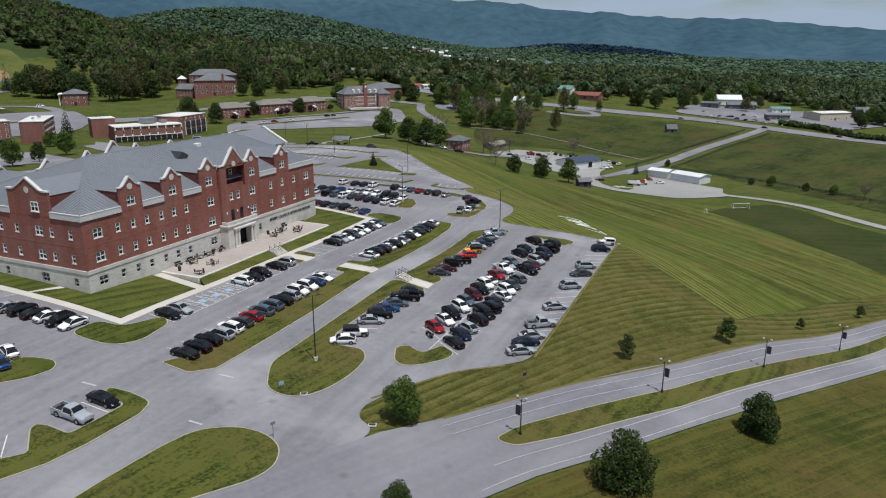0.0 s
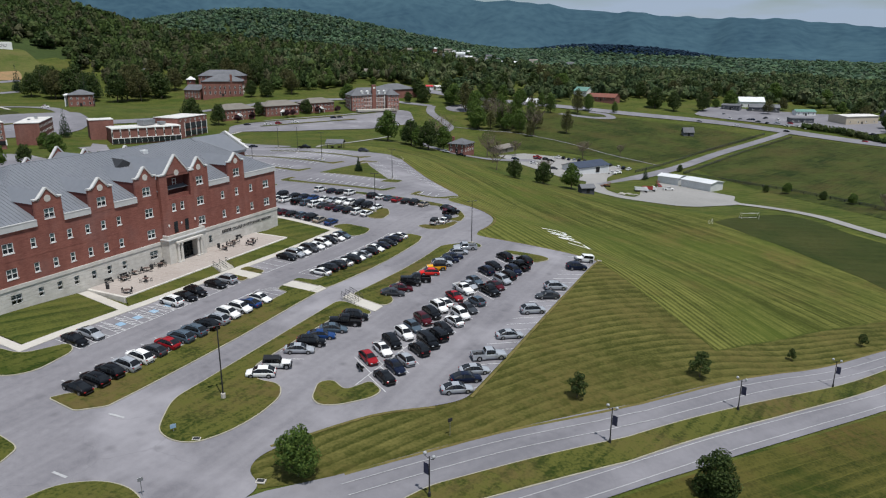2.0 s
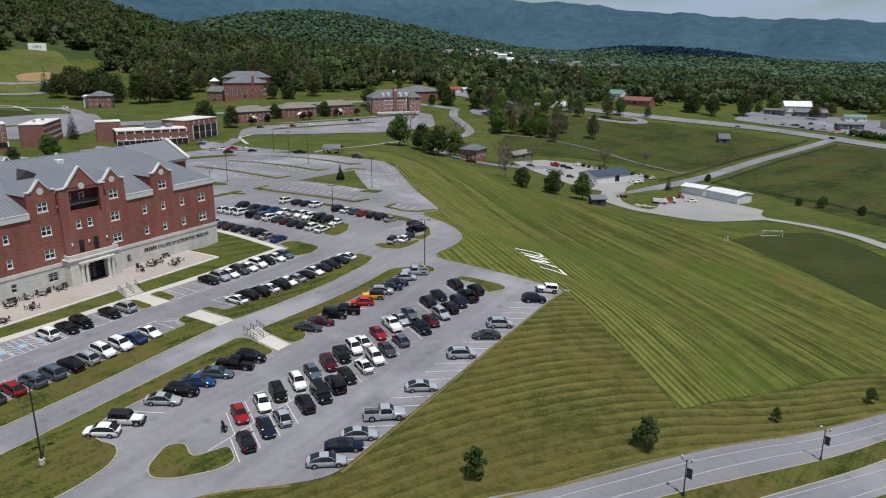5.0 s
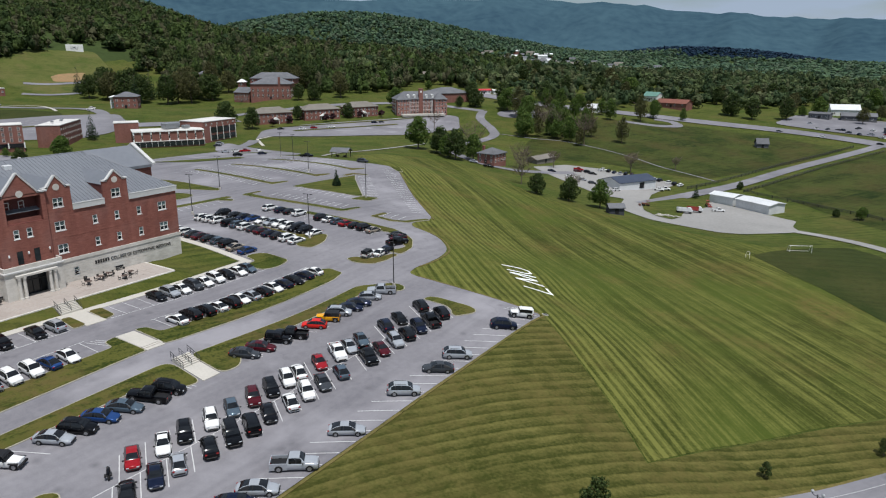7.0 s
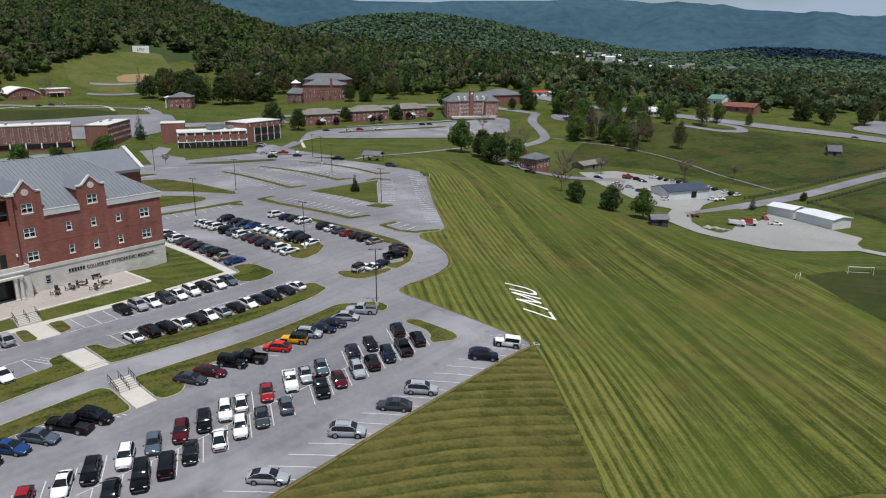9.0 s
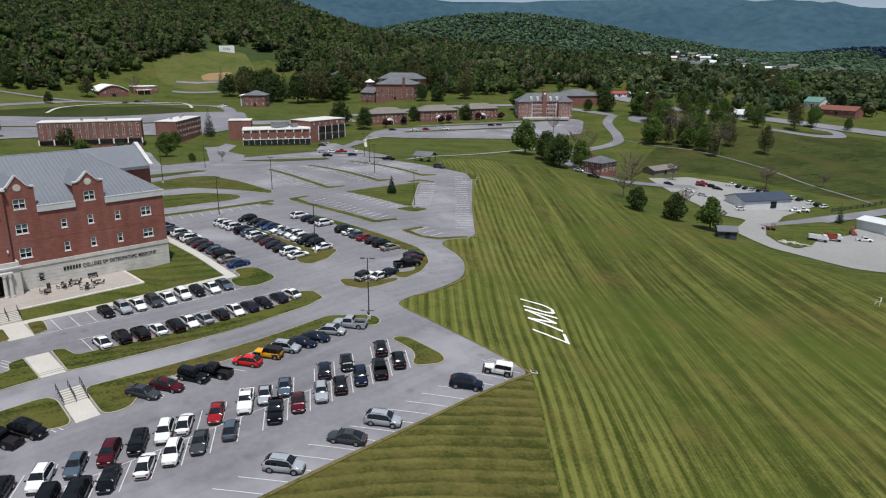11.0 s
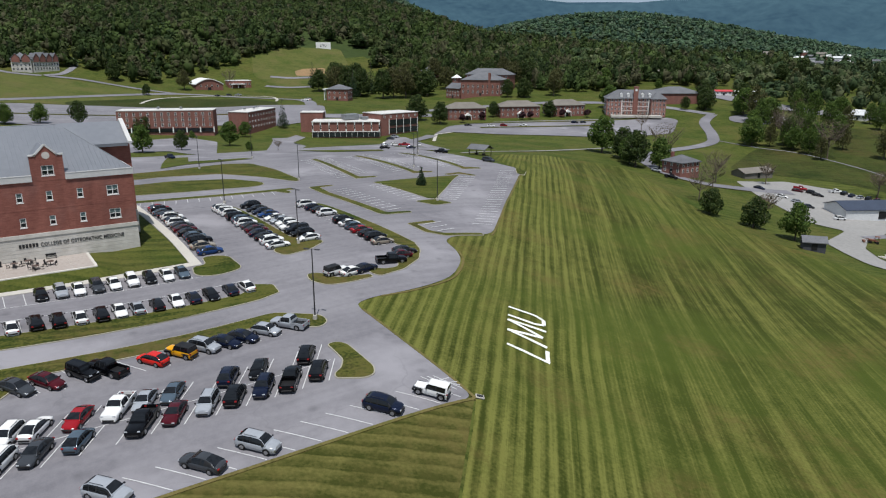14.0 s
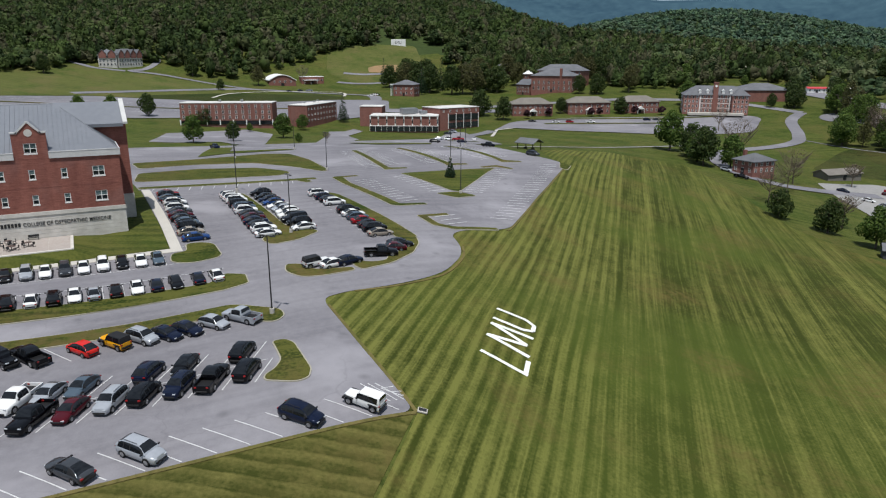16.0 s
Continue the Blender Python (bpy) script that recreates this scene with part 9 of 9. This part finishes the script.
LIGHT_TREES = [(-209, 519, 16), (-281, 193, 11.5), (-306, 238, 11.5), (-273, 236, 4.2), (-417, 152, 11), (-420, 169, 11.5), (-258, 586, 19), (-152, 640, 13.1), (-131, 649, 9.2), (-56, 745, 8.9), (-333, 531, 17), (-397, 594, 16.6), (-366, 627, 8.5), (-158, 663, 11.7), (-213, 748, 16.3), (-344, 259, 8.3), (-342, 230, 4.4), (-214, 553, 14), (-190, 548, 15), (-178, 560, 14), (-165, 540, 13), (-228, 560, 17), (-200, 590, 15), (-176, 606, 15), (-222, 612, 17)]
OLIVE_TREES = [(-240, 571, 22), (-596, 295, 17.7), (-391, 530, 20), (-533, 572, 16), (-522, 544, 20), (-533, 476, 23), (-206, 566, 16), (-185, 582, 15), (-470, 520, 18), (-420, 560, 17), (-500, 500, 20), (-548, 520, 20)]
for kinds, spots in (((1, 2), DARK_TREES), ((0, 3), LIGHT_TREES), ((4, 5), OLIVE_TREES)):
    for x, y, h in spots:
        k = kinds[(x + y) % 2]
        grow = 1.22 if -250 < x < -130 and 500 < y < 650 else 1.0
        if grow > 1:
            put(AIRY[(x * 3 + y) % 2], x, y, x * 13 % 360, 1.15 * h / 18)
        else:
            put(BROAD[k], x, y, x * 13 % 360, h / (15, 17, 11, 13, 15, 17)[k])
for x, y, k, sc in ((-47, 458, 2, 0.38), (2, 415, 2, 0.35), (12, 413, 3, 0.45), (28, 400, 2, 0.4), (40, 392, 3, 0.4)):
    put(BROAD[k], x, y, x * 13 % 360, sc)
for x, y, h in ((-509, 469, 20), (-259, 625, 15), (-372, 292, 19), (-588, 410, 25), (-525, 437, 30), (-461, 585, 20), (-498, 405, 27), (-350, 470, 9), (-61, 422, 9.2)):
    put(PINE[1], x, y, x, h / 15)
for x, y, h, k in ((-207, 548, 18, 0), (-264, 487, 14, 0), (-142, 428, 10, 1), (-264, 246, 5, 1), (-610, 339, 17, 0), (-189, 526, 20, 0), (-159, 513, 22, 0), (-139, 384, 14, 0), (-107, 457, 12, 1), (-89, 484, 8, 1), (-150, 402, 15, 0), (52, 380, 8, 1), (-198, 536, 16, 0)):
    put(BARE[k], x, y, x * 3, h / (13, 9)[k])
for k, (x, y, h) in enumerate(((-203, 512, 17), (-195, 517, 14), (-190, 527, 18), (-182, 519, 13), (-171, 516, 15), (-160, 508, 13), (-177, 532, 15), (-213, 530, 14), (-221, 541, 16), (-233, 577, 17), (-242, 586, 15), (-251, 598, 16), (-265, 594, 15), (-226, 600, 15), (-240, 621, 17), (-210, 622, 15), (-190, 622, 14))):
    put(AIRY[k % 2] if k % 3 else BROAD[3], x, y, x * 13 % 360, h / (18 if k % 3 else 13))
PLUM = tree_kind("plum_tree", "small purple-leaved tree by the apartments", 5.5, 2.6, 8, 900, 0.34, PURPLE, 27, 0.14)
for x, y in ((-340, 402), (-342, 420), (-331, 446), (-330, 452), (-326, 478), (-318, 494)):
    put(PLUM, x, y, x * 5, 1.0)

# loose trees along the valley floor
rng = random.Random(12)
for k in range(46):
    x = rng.uniform(-330, 190)
    y = 690 - 0.22 * x + rng.uniform(-45, 60)
    if abs(x + 30) < 110 and y < 770:
        y += 80
    if min(math.hypot(x - a, y - b) for a, b in ((-156, 704), (-183, 726), (-27, 772), (37, 735), (107, 630), (135, 664))) > 14:
        h = rng.uniform(11, 19)
        q = rng.choice((0, 1, 1, 2, 3, 4, 5))
        put(BROAD[q], x, y, x * 13 % 360, h / (15, 17, 11, 13, 15, 17)[q])

rng = random.Random(21)
for k in range(22):
    a, q = rng.uniform(0, math.tau), math.sqrt(rng.random())
    x, y = (-528 + 62 * q * math.cos(a), 436 + 40 * q * math.sin(a)) if k < 13 else (-470 + 48 * q * math.cos(a), 545 + 30 * q * math.sin(a))
    i = rng.choice((1, 1, 2, 4, 5))
    put(BROAD[i], x, y, x * 13 % 360, rng.uniform(19, 27) / (15, 17, 11, 13, 15, 17)[i])

# vehicles beyond
lot = random.Random(8)
for k in range(16):
    park(lot.choice(("sedan", "suv", "pickup")), lot.choice(("white", "black", "silver", "navy", "grey", "white")), -45 + 7.5 * k, 700 - 3.4 * k + lot.uniform(-9, 9), lot.choice((60, 150, 240)), far=True)
for kind, colour, x, y, a in (("pickup", "white", -120.1, 447, 60), ("suv", "black", -116.6, 447.6, 95), ("sedan", "navy", -113.2, 447.4, 95), ("sedan", "silver", -109.9, 447.8, 95), ("suv", "black", -106.8, 448.7, 95), ("suv", "maroon", -103.4, 449, 95), ("sedan", "silver", -100.2, 449.4, 95),
                              ("pickup", "slate", -96.8, 449.6, 70), ("suv", "white", -90.6, 448.3, 70), ("suv", "black", -87.2, 448, 80), ("suv", "white", -81.6, 446.1, 80), ("suv", "black", -78.4, 445.6, 85), ("suv", "white", -74.9, 444.5, 75), ("pickup", "white", -80.7, 424.6, 25), ("pickup", "white", -78.7, 429.2, 25),
                              ("suv", "white", -95.6, 402.6, 65), ("sedan", "navy", -137, 415, 20), ("sedan", "black", -120.1, 432.2, 25), ("suv", "black", -123.6, 433.4, 25), ("pickup", "red", -130, 435.5, 30), ("sedan", "maroon", -128.4, 430.6, 30), ("sedan", "silver", -117, 410.2, 25), ("sedan", "white", -124.4, 411.6, 25), ("hatch", "grey", -110.4, 407.2, 40),
                              ("suv", "silver", -169.8, 386.2, 20), ("pickup", "black", -157.6, 380.8, 30)):
    park(kind, colour, x, y, a, far=True)
for k, (x, y, a) in enumerate(((-320, 410, 66), (-317, 418, 66), (-312, 430, 66), (-328, 398, 66), (-306, 470, 66), (-304, 476, 66), (-272.1, 304.9, 60), (-268.3, 308.7, 60), (-265.1, 312, 60), (-264, 320.2, 150), (-241.9, 287.6, 60), (-236.9, 298.3, 60), (-307.4, 328.8, 30), (-313.2, 335.1, 30), (-470, 350, 60), (-474, 353, 60), (-478, 356, 60), (-484, 360, 60), (-560, 312, 90), (-562, 322, 90), (-563, 330, 90),
                               (20, 690, 150), (10, 684, 150), (0, 700, 140), (30, 662, 150), (-20, 690, 150), (-10, 704, 60), (45, 672, 140), (-30, 652, 180), (60, 607, -35), (100, 572, -35), (8, 640, -20), (-248, 196, 10), (-60, 658, 10), (120, 560, -35))):
    park(("sedan", "suv", "pickup", "sedan", "suv", "hatch")[k % 6], ("white", "black", "silver", "white", "grey", "red", "navy")[k * 5 % 7], x, y, a, far=True)


def dump_truck(x, y, turn, bed, label):
    ob = tagged(new("dump_truck"), label, "truck")
    s = Shape()
    s.box(-3.4, 3.4, -0.5, 0.5, 0.7, 1.0)
    part("chassis", s.mesh("chassis", METAL), ob)
    s = Shape()
    s.prism([(-3.5, 0.9), (-1.6, 0.9), (-1.6, 2.7), (-2.7, 2.7), (-3.0, 1.8), (-3.5, 1.7)], -1.1, 1.1, axis="y")
    part("cab", bevelled(fixed_normals(s.mesh("cab", WHITE_METAL)), 0.05), ob, "white cab")
    s = Shape()
    s.box(-1.4, 3.4, -1.2, -1.1, 1.0, 2.4).box(-1.4, 3.4, 1.1, 1.2, 1.0, 2.4).box(-1.5, -1.4, -1.2, 1.2, 1.0, 2.7).box(3.3, 3.4, -1.1, 1.1, 1.0, 2.3).box(-1.4, 3.3, -1.1, 1.1, 1.0, 1.1)
    part("dump_bed", s.mesh("dump_bed", bed), ob, "open steel bed")
    for wx in (-2.5, 1.6, 2.7):
        for wy in (-0.95, 0.95):
            part("wheel", wheel_meshes(0.5)[0], ob, "", pose(wx, wy, 0.5))
    ob.matrix_basis = on_slope(x, y, turn, 0.2)


def tractor(x, y, turn, paint, label):
    ob = tagged(new("tractor"), label, "tractor")
    s = Shape()
    s.box(-1.9, 0.3, -0.4, 0.4, 0.8, 1.5).box(0.2, 1.2, -0.6, 0.6, 0.8, 1.2)
    part("body", bevelled(s.mesh("body", paint), 0.08), ob, "worn painted bonnet")
    s = Shape()
    for px, py in ((0.0, -0.55), (0.0, 0.55), (1.2, -0.55), (1.2, 0.55)):
        s.box(px - 0.05, px + 0.05, py - 0.05, py + 0.05, 1.1, 2.5)
    s.box(-0.15, 1.35, -0.7, 0.7, 2.5, 2.6)
    part("canopy", s.mesh("canopy", paint), ob, "roll bar canopy")
    s = Shape()
    s.tube([(-0.6, -0.6, 1.2), (-2.4, -0.6, 1.5), (-3.0, -0.6, 0.5)], [0.09, 0.09, 0.09], 6).tube([(-0.6, 0.6, 1.2), (-2.4, 0.6, 1.5), (-3.0, 0.6, 0.5)], [0.09, 0.09, 0.09], 6).box(-3.5, -3.0, -1.0, 1.0, 0.2, 0.8)
    part("loader", s.mesh("loader", paint), ob, "front loader bucket")
    for wx, r in ((-1.4, 0.5), (0.8, 0.5)):
        for wy in (-0.85, 0.85):
            part("wheel", wheel_meshes(r)[0], ob, "", pose(wx, wy, r))
    ob.matrix_basis = on_slope(x, y, turn, 0.2)


RUSTY = mat("rusty_paint", (0.22, 0.07, 0.035), 0.8, (0.12, 0.06, 0.04), 0.8, 4.0, amount=0.8)
MACHINE_RED = mat("machine_red", (0.34, 0.035, 0.025), 0.5, (0.22, 0.03, 0.025), 0.8, 4.0)
dump_truck(-52.7, 387.4, 205, MACHINE_RED, "dump truck with a red bed on the gravel yard")
dump_truck(-55.6, 381.2, 205, WHITE_METAL, "white flatbed truck on the gravel yard")
tractor(-73, 381, 40, RUSTY, "rusty red loader tractor at the edge of the yard")
tractor(-51.4, 407, 120, MACHINE_RED, "orange-red loader tractor beside the shed")
park("pickup", "white", -44.5, 398, 30, far=True)
scrap = random.Random(4)
for k in range(7):
    s = Shape()
    l = scrap.uniform(1.4, 3.4)
    s.box(-l, l, -0.3, 0.3, 0.0, 0.25).box(-l * 0.7, l * 0.5, -0.5, 0.1, 0.25, 0.5)
    b = tagged(new("scrap_timber", bevelled(s.mesh("scrap_timber", CONCRETE), 0.04)), "pale scrap timber on the yard edge", "scrap timber")
    b.matrix_basis = on_slope(-58.5 + scrap.uniform(-4, 4), 364.5 + scrap.uniform(-3.5, 3.5), scrap.uniform(0, 180), 0.3)
